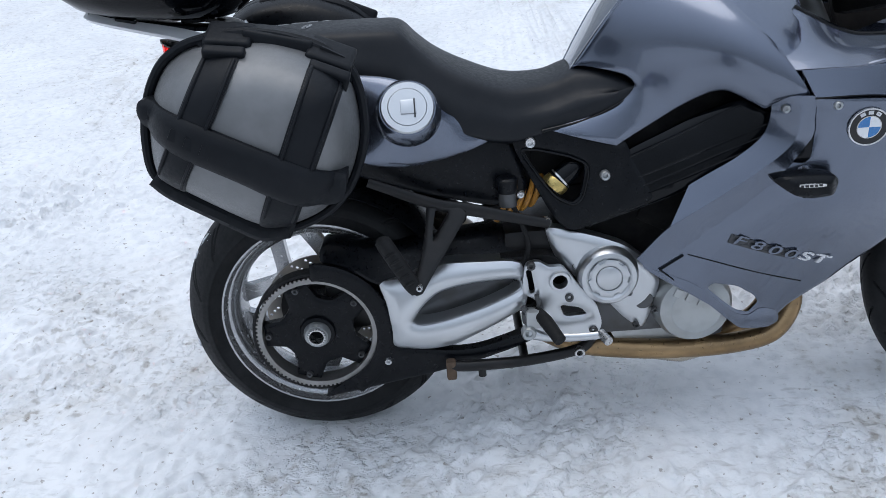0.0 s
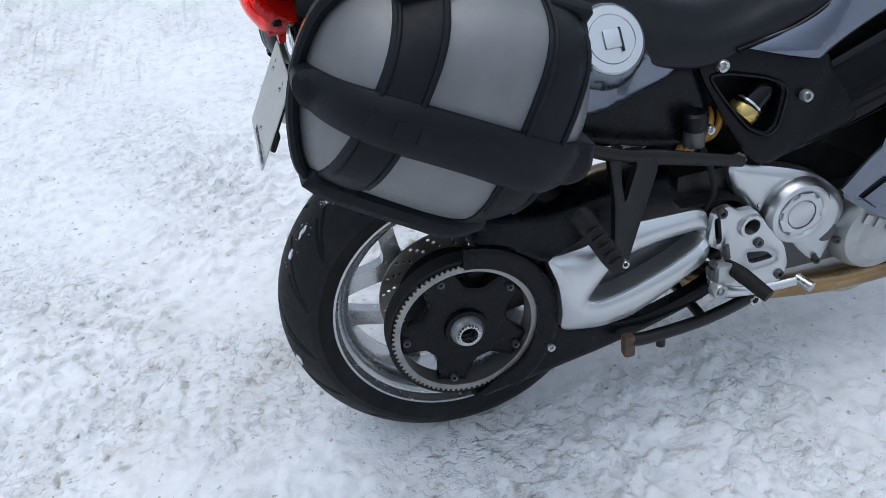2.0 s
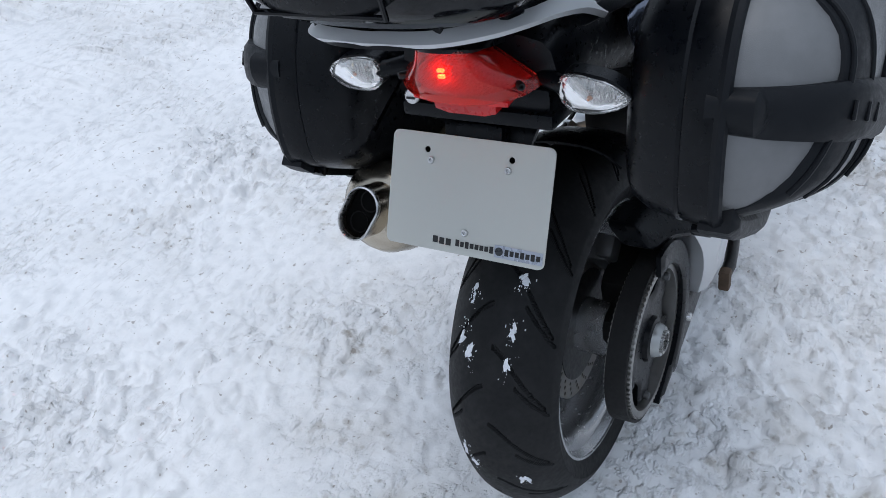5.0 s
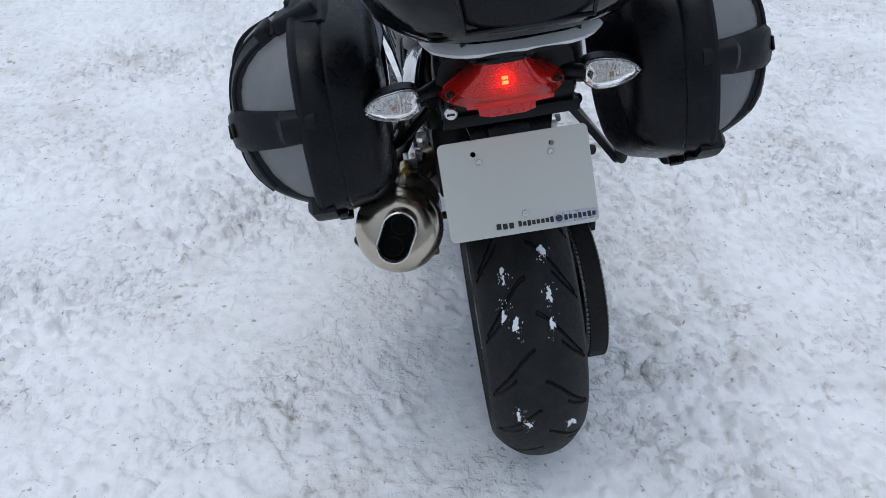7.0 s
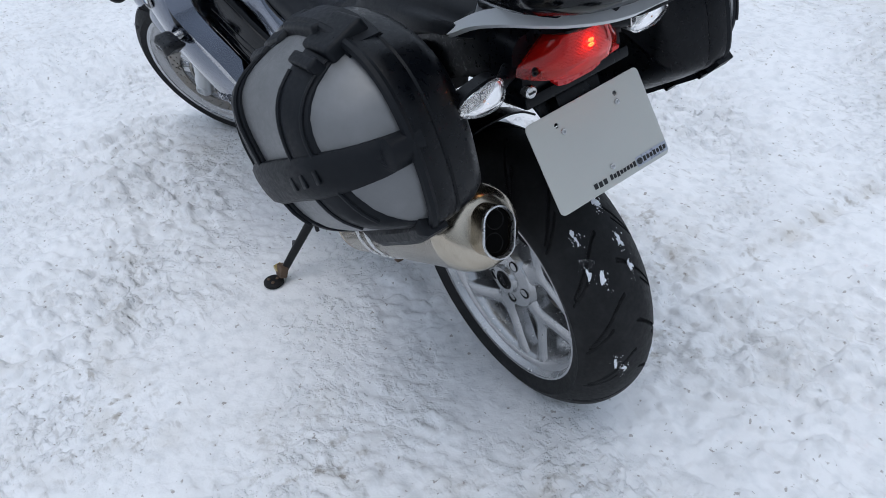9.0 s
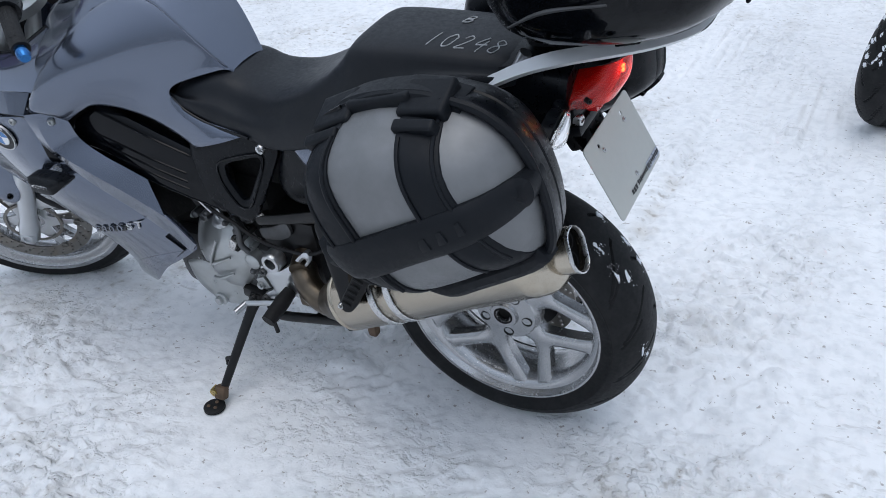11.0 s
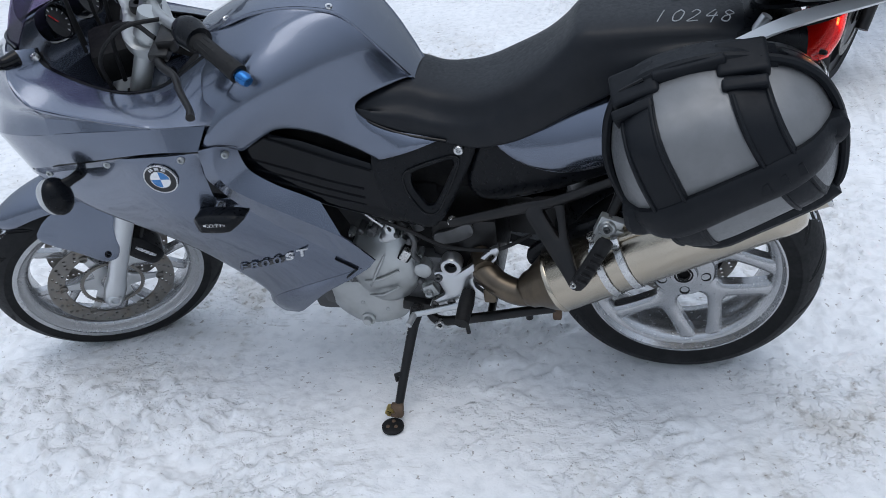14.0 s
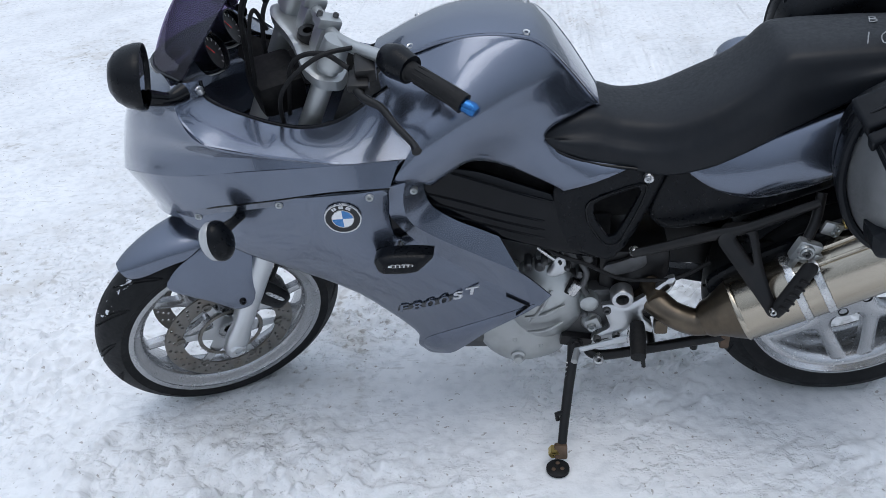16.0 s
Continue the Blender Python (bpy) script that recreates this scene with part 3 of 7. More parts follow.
for k in range(5):
    a = radians(-24 + 72 * k)
    part("wheel_bolt", lathe([(0, 0.046), (0.009, 0.046), (0.0095, 0.0525), (0.012, 0.0535), (0.012, 0.04), (0, 0.04)], 16, (0.053 * math.cos(a), 0, 0.053 * math.sin(a))), GLOSS, rear)
part("brake_disc", drilled_disc(0.098, 0.134, 0.005, -0.030, (0.108, 0.117, 0.126), 22), DISC, rear, "drilled steel brake disc")
part("disc_carrier", lathe([(0.046, -0.024), (0.100, -0.024), (0.100, -0.034), (0.046, -0.034)], 40, close=True), FRAME, rear)

# belt drive on the wheel's right
pulley = holder("belt_pulley", bike, RW)


def gear(r, n, depth):
    out = []
    for k in range(n):
        a = 2 * math.pi * k / n
        for f, rr in ((0.0, r), (0.42, r), (0.5, r - depth), (0.92, r - depth)):
            out.append((rr * math.cos(a + f * 2 * math.pi / n), rr * math.sin(a + f * 2 * math.pi / n)))
    return out


def gear_bm(r, n, depth, r_in, y0, y1):
    out = gear(r, n, depth)
    bm = bmesh.new()
    rows = []
    for rr, y in ((None, y0), (None, y1), (r_in, y1), (r_in, y0)):
        rows.append([bm.verts.new((x, y, z)) if rr is None else bm.verts.new((x * rr / math.hypot(x, z), y, z * rr / math.hypot(x, z))) for x, z in out])
    grid_faces(bm, rows, True, True)
    return bm


part("toothed_ring", gear_bm(0.136, 84, 0.004, 0.122, -0.160, -0.118), RINGMETAL, pulley, "grey metal toothed pulley ring", angle=20)
star = []
for k in range(5):
    a = radians(109 + 72 * k)
    for r, da in ((0.080, -0.52), (0.084, -0.40), (0.122, -0.22), (0.122, 0.22), (0.084, 0.40), (0.080, 0.52)):
        star.append((r * math.cos(a + da), r * math.sin(a + da)))
part("pulley_carrier", sheet(star, 0.150, 0.022, -1, step=0.012, roll=0.004, reach=0.005, times=0), BLACK, pulley, "black five-armed pulley carrier")
for k in range(5):
    a = radians(109 + 72 * k)
    part("pulley_bolt", bolt((0.110 * math.cos(a), -0.152, 0.110 * math.sin(a)), 0.0075, -1), CASTDARK, pulley)
part("hub_collar", lathe([(0.030, -0.160), (0.038, -0.158), (0.041, -0.148), (0.030, -0.146)], 36, close=True), BLACK, pulley)
part("hub_nut", lathe([(0.019, -0.172), (0.025, -0.174), (0.028, -0.168), (0.030, -0.164), (0.031, -0.15), (0.031, -0.14), (0.019, -0.14)], 36, close=True), CAST, pulley, "silver centre nut")
part("hub_spline", gear_bm(0.0205, 20, 0.003, 0.016, -0.178, -0.15), CHROME, pulley)
part("hub_bore", lathe([(0, -0.150), (0.0165, -0.150), (0.0165, -0.12), (0, -0.12)], 20), INNER, pulley)


def belt():
    c0, r0, c1, r1 = np.array([0.0, 0.0]), 0.1405, np.array([0.50, 0.095]), 0.050
    ang = math.atan2(c1[1] - c0[1], c1[0] - c0[0])
    k = math.acos((r0 - r1) / np.linalg.norm(c1 - c0))
    pts = [c0 + r0 * np.array([math.cos(a), math.sin(a)]) for a in np.linspace(ang + k, ang - k + 2 * math.pi, 60)]
    pts += [c1 + r1 * np.array([math.cos(a), math.sin(a)]) for a in np.linspace(ang - k, ang + k, 20)]
    bm = bmesh.new()
    rows = []
    for off, y in ((0.003, -0.156), (0.003, -0.122), (-0.003, -0.122), (-0.003, -0.156)):
        q = np.array(pts)
        t = np.roll(q, -1, 0) - np.roll(q, 1, 0)
        n = np.c_[t[:, 1], -t[:, 0]] / np.linalg.norm(t, axis=1, keepdims=True)
        rows.append([bm.verts.new((p[0], y, p[1])) for p in q + n * off])
    grid_faces(bm, rows, True, True)
    return bm


part("drive_belt", belt(), GRIP, pulley, "black toothed drive belt")

# front wheel, turned with the bars
FW = STEER @ pose(0.045, 0, 0.016)
front = holder("front_wheel", bike, FW)
part("tyre", tyre(0.232, 0.307, 0.061, 15, 1300, 80), RUBBER, front, "black road tyre with curved rain grooves", angle=25)
part("rim", rim(0.242, 0.055, 0.206), WHEEL, front, "silver cast rim with road grime")
F_SPOKE = [(0.035, -0.020), (0.07, -0.014), (0.112, -0.016), (0.160, -0.042), (0.206, -0.062), (0.211, -0.044), (0.175, -0.026), (0.138, -0.004), (0.138, 0.004), (0.175, 0.026), (0.211, 0.044), (0.206, 0.062), (0.160, 0.042), (0.112, 0.016), (0.07, 0.014), (0.035, 0.020)]
spoke = part("spoke", sheet(F_SPOKE, 0.012, 0.024, step=0.012, roll=0.006, reach=0.007, cut=0.22), WHEEL, front, "silver forked spoke", m=pose(0, 0, 0, 0, 20))
for k in range(1, 5):
    copy_thing(spoke, pose(0, 0, 0, 0, 20 + 72 * k))
part("hub", lathe([(0.014, 0.06), (0.030, 0.06), (0.034, 0.03), (0.034, -0.03), (0.030, -0.06), (0.014, -0.06)], 32, close=True), WHEEL, front)
for sd in (1, -1):
    part("brake_disc", drilled_disc(0.118, 0.160, 0.005, 0.066 * sd, (0.128, 0.139, 0.150), 26), DISC, front, "drilled steel brake disc")
    arms = []
    for k in range(6):
        a = radians(60 * k + 15)
        for r, da in ((0.050, -0.45), (0.090, -0.12), (0.126, -0.07), (0.126, 0.07), (0.090, 0.12), (0.050, 0.45)):
            arms.append((r * math.cos(a + da), r * math.sin(a + da)))
    part("disc_carrier", sheet(arms, 0.064 * sd + 0.003, 0.006, step=0.02, roll=0.001, reach=0.004, holes=[ring_poly(0.03, 24)], cut=0.15), SILVER, front)
    part("sensor_ring", gear_bm(0.082, 60, 0.0025, 0.072, 0.0695 * sd, 0.0705 * sd + 0.0015), DISC, front)
    for k in range(6):
        a = radians(60 * k + 15)
        part("disc_button", lathe([(0, 0.068), (0.007, 0.068), (0.009, 0.072), (0.011, 0.072), (0.011, 0.06), (0, 0.06)], 14, (0.122 * math.cos(a), 0 if sd > 0 else -0.1335, 0.122 * math.sin(a))), DISC, front)

# fork, fender, brakes: all turn with the bars
fork = holder("front_fork", bike, STEER)
AX = Vector((-0.438, 0, 0.899))
for sd in (1, -1):
    b0 = Vector((0.043, 0.112 * sd, 0.021))
    part("fork_slider", tube([b0 - AX * 0.035, b0 - AX * 0.02, b0 + AX * 0.03, b0 + AX * 0.06, b0 + AX * 0.40], [0.018, 0.027, 0.029, 0.024, 0.0255], 20), SILVER, fork, "silver fork slider")
    part("fork_tube", tube([b0 + AX * 0.39, b0 + AX * 0.84], 0.0215, 20), CAST, fork)
    part("axle_clamp", lathe([(0, 0.137), (0.009, 0.137), (0.010, 0.142), (0.015, 0.142), (0.019, 0.138), (0.022, 0.12), (0.022, 0.09), (0, 0.09)], 24, (0.043, 0, 0.021)) if sd > 0 else lathe([(0, -0.137), (0.015, -0.142), (0.022, -0.12), (0.022, -0.09), (0, -0.09)], 24, (0.043, 0, 0.021)), SILVER, fork)
    cal = holder("brake_caliper", bike, STEER)
    part("caliper_body", sheet([(-0.125, 0.09), (-0.085, 0.165), (-0.060, 0.185), (-0.020, 0.155), (-0.045, 0.100), (-0.085, 0.055)], 0.105, 0.068, sd, step=0.02, roll=0.012, reach=0.012), BLACK, cal, "black four-piston brake caliper")
    part("caliper_bar", sheet([(-0.102, 0.105), (-0.068, 0.155), (-0.060, 0.150), (-0.094, 0.100)], 0.1062, 0.002, sd, step=0.02, roll=0, times=1), LETTER, cal)
    part("caliper_bracket", sheet([(-0.045, 0.17), (0.020, 0.115), (0.035, 0.06), (0.015, 0.055), (-0.03, 0.09), (-0.07, 0.075), (-0.075, 0.09), (-0.04, 0.115)], 0.098, 0.014, sd, step=0.02, roll=0.004), SILVER, cal)
    for q in ((-0.030, 0.150), (-0.012, 0.088)):
        part("caliper_bolt", bolt((q[0], 0.100 * sd, q[1]), 0.010, sd, 0.007), CAST, cal)
    part("brake_hose", tube([(-0.085, 0.09 * sd, 0.17), (-0.12, 0.085 * sd, 0.24), (-0.15, 0.075 * sd, 0.34), (-0.20, 0.06 * sd, 0.50)], 0.005, 8, 6), GRIP, fork)


def fender():
    bm = bmesh.new()
    rows = []
    for a in np.linspace(radians(57), radians(150), 34):
        k = (a - radians(57)) / radians(93)
        w = 0.030 + 0.040 * min(1, k * 3.2) ** 0.6 if k < 0.33 else 0.070
        ring = []
        for f in np.linspace(-1, 1, 17):
            r = 0.332 - 0.038 * abs(f) ** 2.6
            ring.append((0.043 + r * math.cos(a), w * math.sin(f * 1.45) / math.sin(1.45), 0.021 + r * math.sin(a)))
        rows.append(ring)
    g = np.array(rows)
    outer = [[bm.verts.new(p) for p in r] for r in g]
    c = np.array([0.043, 0, 0.021])
    inn = [[bm.verts.new(c + (p - c) * np.array([0.986, 0.95, 0.986])) for p in r] for r in g]
    grid_faces(bm, outer), grid_faces(bm, inn)
    n, m = g.shape[:2]
    ring = [(i, 0) for i in range(n)] + [(n - 1, j) for j in range(1, m)] + [(i, m - 1) for i in range(n - 2, -1, -1)] + [(0, j) for j in range(m - 2, 0, -1)]
    for (i, j), (k, q) in zip(ring, ring[1:] + ring[:1]):
        bm.faces.new((outer[i][j], outer[k][q], inn[k][q], inn[i][j]))
    return bm


fend = part("front_fender", fender(), PAINT, bike, "slate-blue front fender", m=STEER)
for sd in (1, -1):
    part("fender_side", sheet([(0.150, 0.245), (0.105, 0.300), (0.02, 0.345), (-0.08, 0.355), (-0.13, 0.30), (-0.10, 0.27), (-0.055, 0.262), (-0.030, 0.175), (0.010, 0.165), (0.06, 0.205)], thin_plate([(0.15, 0.25, 0.066), (0.0, 0.35, 0.07), (-0.1, 0.3, 0.09), (0.0, 0.18, 0.137), (0.05, 0.22, 0.115), (-0.03, 0.25, 0.125)]), 0.004, sd, step=0.02, roll=0.002), PAINT, fend)
    part("fender_bolt", bolt((-0.005, 0.136 * sd, 0.192), 0.008, sd), GLOSS, fend)

# ---- fairing ----
FAIR = thin_plate([(0.940, 0.757, 0.240), (1.026, 0.774, 0.288), (1.213, 0.75, 0.272), (1.084, 0.729, 0.292), (0.685, 0.452, 0.211), (0.91, 0.26, 0.19), (0.989, 0.288, 0.172), (0.98, 0.785, 0.285), (0.929, 0.721, 0.228), (1.457, 0.69, 0.203), (0.97, 0.63, 0.262), (1.2, 0.52, 0.225), (0.8, 0.38, 0.213), (1.35, 0.60, 0.222)])
SIDE = [(1.466, 0.690), (1.35, 0.727), (1.24, 0.756), (1.10, 0.780), (0.986, 0.783), (0.998, 0.71), (0.990, 0.672), (0.85, 0.585), (0.70, 0.470), (0.690, 0.436), (0.734, 0.404), (0.825, 0.345), (0.91, 0.260), (0.963, 0.247), (0.990, 0.270), (0.982, 0.318), (1.09, 0.475), (1.15, 0.518), (1.32, 0.588), (1.455, 0.655)]
SIDER = SIDE[:14] + [(0.992, 0.268), (1.020, 0.300), (1.055, 0.324), (1.096, 0.354), (1.130, 0.391), (1.175, 0.430), (1.240, 0.500)] + SIDE[-2:]
fairing = holder("fairing", bike)


for sd in (1, -1):
    cutout = [] if sd > 0 else [[(0.828, 0.376), (0.842, 0.386), (0.892, 0.374), (0.932, 0.345), (0.946, 0.323), (0.925, 0.300), (0.896, 0.312), (0.860, 0.344)]]
    part("fairing_side", sheet(SIDE if sd > 0 else SIDER, FAIR, 0.005, sd, step=0.022, roll=0.003, holes=cutout, cut=0.12), PAINT, fairing, "slate-blue lower fairing panel")
    lift = lambda pts, up: [(x, (float(FAIR(np.array([[x, z]]))[0]) + u) * sd, z) for (x, z), u in zip(pts, up)]
    rim_out = lift([(0.986, 0.790), (0.992, 0.745), (0.990, 0.700), (0.932, 0.614), (0.835, 0.518), (0.770, 0.470), (0.704, 0.428)], (0.002, 0.003, 0.003, 0.003, 0.003, 0.003, 0.004))
    crest = lift([(0.957, 0.790), (0.964, 0.748), (0.956, 0.700), (0.912, 0.650), (0.830, 0.584), (0.743, 0.526), (0.677, 0.460)], (0.004, 0.020, 0.027, 0.028, 0.027, 0.022, 0.012))
    fold_in = lift([(0.957, 0.790), (0.964, 0.748), (0.956, 0.700), (0.912, 0.650), (0.830, 0.584), (0.743, 0.526)], (0.004, 0.020, 0.027, 0.028, 0.027, 0.022))
    rim_in = lift([(0.924, 0.776), (0.928, 0.748), (0.916, 0.704), (0.874, 0.662), (0.822, 0.628), (0.785, 0.604)], (-0.010, -0.006, 0.002, 0.006, 0.008, 0.006))
    part("intake_trim", patch([rim_out, crest], 60, 8, 0.004, (0.8, 0, 0.6)), PAINT, fairing, "slate-blue curved intake trim")
    part("trim_face", patch([fold_in, rim_in], 60, 8, 0.004, (0.8, 0, 0.6)), PAINT, fairing)
    if sd < 0:
        # thin black line drawn for the shade along the panel's crease
        crease_pts = [(0.784, 0.458), (0.836, 0.440), (0.896, 0.418), (0.97, 0.390), (1.032, 0.366)]
        part("crease_shade_line", tube([(x, (float(FAIR(np.array([[x, z]]))[0]) + 0.0004) * sd, z) for x, z in crease_pts], 0.0012, 6, 5), GLOSS, fairing)
    part("fairing_fin", sheet([(0.690, 0.440), (0.734, 0.408), (0.825, 0.349), (0.905, 0.272), (0.955, 0.257), (0.978, 0.275), (0.971, 0.305), (0.93, 0.335), (0.86, 0.372), (0.78, 0.405)] if sd > 0 else [(0.690, 0.440), (0.734, 0.408), (0.825, 0.343), (0.925, 0.268), (0.972, 0.246), (1.005, 0.258), (0.996, 0.290), (0.952, 0.310), (0.926, 0.292), (0.892, 0.306), (0.852, 0.342), (0.80, 0.392)], lambda q: FAIR(q) + 0.007, 0.009, sd, step=0.016, roll=0.006, reach=0.014), PAINT, fairing)
    part("corner_slot", sheet([(0.724, 0.430), (0.774, 0.459), (0.775, 0.4578), (0.7275, 0.4297), (0.7555, 0.4060), (0.7540, 0.4046)], lambda q: FAIR(q) + 0.0072, 0.008, sd, step=0.01, roll=0.0, times=0), GLOSS, fairing)
    for x, z in ((1.026, 0.770), (1.213, 0.748), (1.41, 0.690)):
        y = float(FAIR(np.array([[x, z]]))[0])
        part("fairing_bolt", bolt((x, (y + 0.001) * sd, z), 0.0080, sd, 0.004), CAST, fairing)
    part("trim_bolt", bolt((0.944, 0.256 * sd, 0.762), 0.0080, sd, 0.005), CAST, fairing)
    # round badge, plain quarters and rings
    by = float(FAIR(np.array([[1.084, 0.727]]))[0])
    badge = holder("round_badge", bike, Matrix.Translation((1.084, (by + 0.002) * sd, 0.727)) @ pose(0, 0, 0, -6 * sd, 0, 4 * sd))
    turnm = Matrix.Diagonal((1, sd, 1, 1))
    part("badge_ring", moved(lathe([(0.0, 0.003), (0.034, 0.003), (0.035, 0.0), (0, 0)], 40), turnm), PRINT, badge, "black enamel ring")
    part("badge_edge", moved(lathe([(0.034, 0.0), (0.034, 0.004), (0.0365, 0.004), (0.037, 0.0)], 40, close=True), turnm), CHROME, badge)
    part("badge_inner_edge", moved(lathe([(0.0205, 0.003), (0.0205, 0.0045), (0.022, 0.0045), (0.022, 0.003)], 32, close=True), turnm), CHROME, badge)
    for k in range(4):
        wedge = [(0, 0)] + [(0.0205 * math.cos(a), 0.0205 * math.sin(a)) for a in np.linspace(radians(90 * k), radians(90 * k + 90), 8)]
        part("badge_quarter", sheet(wedge, 0.0042, 0.001, sd, step=0.03, roll=0, times=0), BLUE if k % 2 else WHITE, badge)
    for a in (60, 90, 120):
        ca, sa = math.cos(radians(a)), math.sin(radians(a))
        mark = np.array([(-0.0045, 0.0245), (0.0045, 0.0245), (0.0045, 0.0315), (-0.0045, 0.0315)])
        mark = np.stack([mark[:, 0] * sa + mark[:, 1] * ca, -mark[:, 0] * ca + mark[:, 1] * sa], 1)
        part("badge_mark", sheet(mark, 0.0036, 0.001, sd, step=0.03, roll=0, times=0), LETTER, badge)
    # model letters on the lower panel: silver outlines, the first four on a dark ground
    x0, x1, z0, z1 = (1.004, 0.850, 0.424, 0.468) if sd > 0 else (0.878, 1.052, 0.481, 0.419)
    slant = math.degrees(math.atan2(z1 - z0, abs(x1 - x0)))
    wide = abs(x1 - x0) / 5
    for k, ch in enumerate("F800ST"):
        cu = bpy.data.curves.new("letter", "FONT")
        cu.body, cu.size, cu.extrude, cu.offset, cu.align_x = ch, 0.030, 0.0012, 0.0003 if k < 4 else 0.0009, "CENTER"
        tmp = bpy.data.objects.new("letter", cu)
        scene.collection.objects.link(tmp)
        dg = bpy.context.evaluated_depsgraph_get()
        dg.update()
        me = bpy.data.meshes.new_from_object(tmp.evaluated_get(dg))
        bpy.data.objects.remove(tmp)
        me.materials.append(PAINT if k < 4 else LETTER)
        x, z = x0 + (x1 - x0) * k / 5, z0 + (z1 - z0) * k / 5
        y = float(FAIR(np.array([[x, z + 0.010]]))[0]) + ((0.0042 if sd > 0 else 0.0054) if k < 4 else 0.0014)
        shear = Matrix(((wide / 0.0182, 0.45, 0, 0), (0, 0.92, 0, 0), (0, 0, 1, 0), (0, 0, 0, 1)))
        me.transform(Matrix.Translation((x, y * sd, z)) @ (pose(0, 0, 0, 90, 0, 180) if sd > 0 else pose(0, 0, 0, 90, 0, 0)) @ pose(0, 0, 0, 3, -5 * sd, slant) @ shear)
        ob = new("letter", me)
        ob.parent = fairing
        if k < 4:
            dx, dz = (x1 - x0) / 10, (z1 - z0) / 10
            lean, low = (0.007, -0.004) if sd < 0 else (-0.007, -0.002)
            slab = [(x - dx, z - dz + low), (x + dx, z + dz + low), (x + dx + lean, z + dz + low + 0.018), (x - dx + lean, z - dz + low + 0.018)]
            part("letter_ground", sheet(slab, lambda q: FAIR(q) + 0.0028, 0.004, sd, step=0.008, roll=0, times=0), BADGE, fairing)

# added near-black block, so the gap between the panels looks shaded
part("fairing_gap_filler", block((1.02, 0, 0.74), (0.20, 0.36, 0.24), 0.03), INNER, fairing)

# upper fairing: nose, flared band and the shelf round the cockpit
for sd in (1, -1):
    S = lambda pts: [(x, y * sd, z) for x, y, z in pts]
    seam = S([(1.595, 0.0, 0.640), (1.55, 0.11, 0.664), (1.462, 0.201, 0.693), (1.35, 0.245, 0.731), (1.24, 0.276, 0.760), (1.10, 0.290, 0.785), (0.985, 0.286, 0.788)])
    fold = S([(1.640, 0.0, 0.715), (1.60, 0.10, 0.745), (1.505, 0.20, 0.788), (1.40, 0.247, 0.805), (1.27, 0.273, 0.825), (1.11, 0.279, 0.835), (0.965, 0.262, 0.834)])
    lip = [(x, y * 0.965, z - 0.022) for x, y, z in seam]
    part("nose_lip", patch([lip, seam], 60, 4, 0.003, (1.2, 0, 0.8)), PAINT, fairing)
    part("nose_panel", patch([seam, fold], 60, 10, 0.004, (1.2, 0, 0.8)), PAINT, fairing, "slate-blue upper fairing flank")
    nose = [[(1.640, 0, 0.715), (1.60, 0.10, 0.745), (1.505, 0.20, 0.788), (1.42, 0.242, 0.803), (1.325, 0.266, 0.818)],
            [(1.630, 0, 0.785), (1.572, 0.112, 0.812), (1.49, 0.190, 0.835), (1.40, 0.238, 0.850), (1.325, 0.260, 0.855)],
            [(1.595, 0, 0.860), (1.545, 0.120, 0.880), (1.47, 0.200, 0.895), (1.40, 0.250, 0.898), (1.327, 0.285, 0.894)],
            [(1.550, 0, 0.930), (1.508, 0.100, 0.943), (1.45, 0.178, 0.952), (1.41, 0.222, 0.950), (1.372, 0.260, 0.940)],
            [(1.500, 0, 0.962), (1.465, 0.095, 0.970), (1.43, 0.150, 0.978), (1.41, 0.182, 0.981), (1.395, 0.205, 0.980)]]
    part("nose_front", patch([S(l) for l in nose], 36, 26, 0.004, (1.2, 0, 0.8)), PAINT, fairing)
    under = S([(1.325, 0.266, 0.818), (1.20, 0.275, 0.830), (1.079, 0.279, 0.836)])
    dent = S([(1.325, 0.260, 0.855), (1.20, 0.267, 0.846), (1.079, 0.278, 0.838)])
    crease = S([(1.327, 0.285, 0.894), (1.20, 0.286, 0.863), (1.079, 0.279, 0.840)])
    part("flank_band", patch([under, dent], 40, 6, 0.004, (1.2, 0, 0.8)), PAINT, fairing)
    part("flank_fold", patch([dent, crease], 40, 6, 0.004, (1.2, 0, 0.8)), PAINT, fairing)
    crest = S([(1.395, 0.205, 0.980), (1.372, 0.260, 0.940), (1.327, 0.285, 0.894), (1.20, 0.286, 0.863), (1.079, 0.279, 0.840), (1.015, 0.270, 0.837), (0.930, 0.255, 0.834)])
    edge = S([(1.352, 0.165, 0.970), (1.340, 0.172, 0.932), (1.256, 0.190, 0.900), (1.179, 0.200, 0.882), (1.127, 0.190, 0.876), (1.075, 0.170, 0.884), (0.990, 0.140, 0.930)])
    shelf = [((a[0] + b[0]) / 2, (a[1] + b[1]) / 2 + 0.002 * sd, (a[2] + b[2]) / 2 + 0.002) for a, b in zip(crest, edge)]
    part("cockpit_shelf", patch([crest, shelf, edge], 60, 12, 0.004, (1.2, 0, 0.7)), PAINT, fairing, "slate-blue fairing shelf beside the cockpit")
    part("cockpit_rim", tube(edge, 0.004, 8, 6), GLOSS, fairing)
    part("seam_gap", tube([(x, y * 0.988, z - 0.002) for x, y, z in seam[2:]], 0.0036, 8, 6), GLOSS, fairing)
    well = S([(1.37, 0.12, 0.90), (1.33, 0.12, 0.86), (1.26, 0.13, 0.83), (1.18, 0.14, 0.80), (1.08, 0.13, 0.80), (1.00, 0.10, 0.82)])
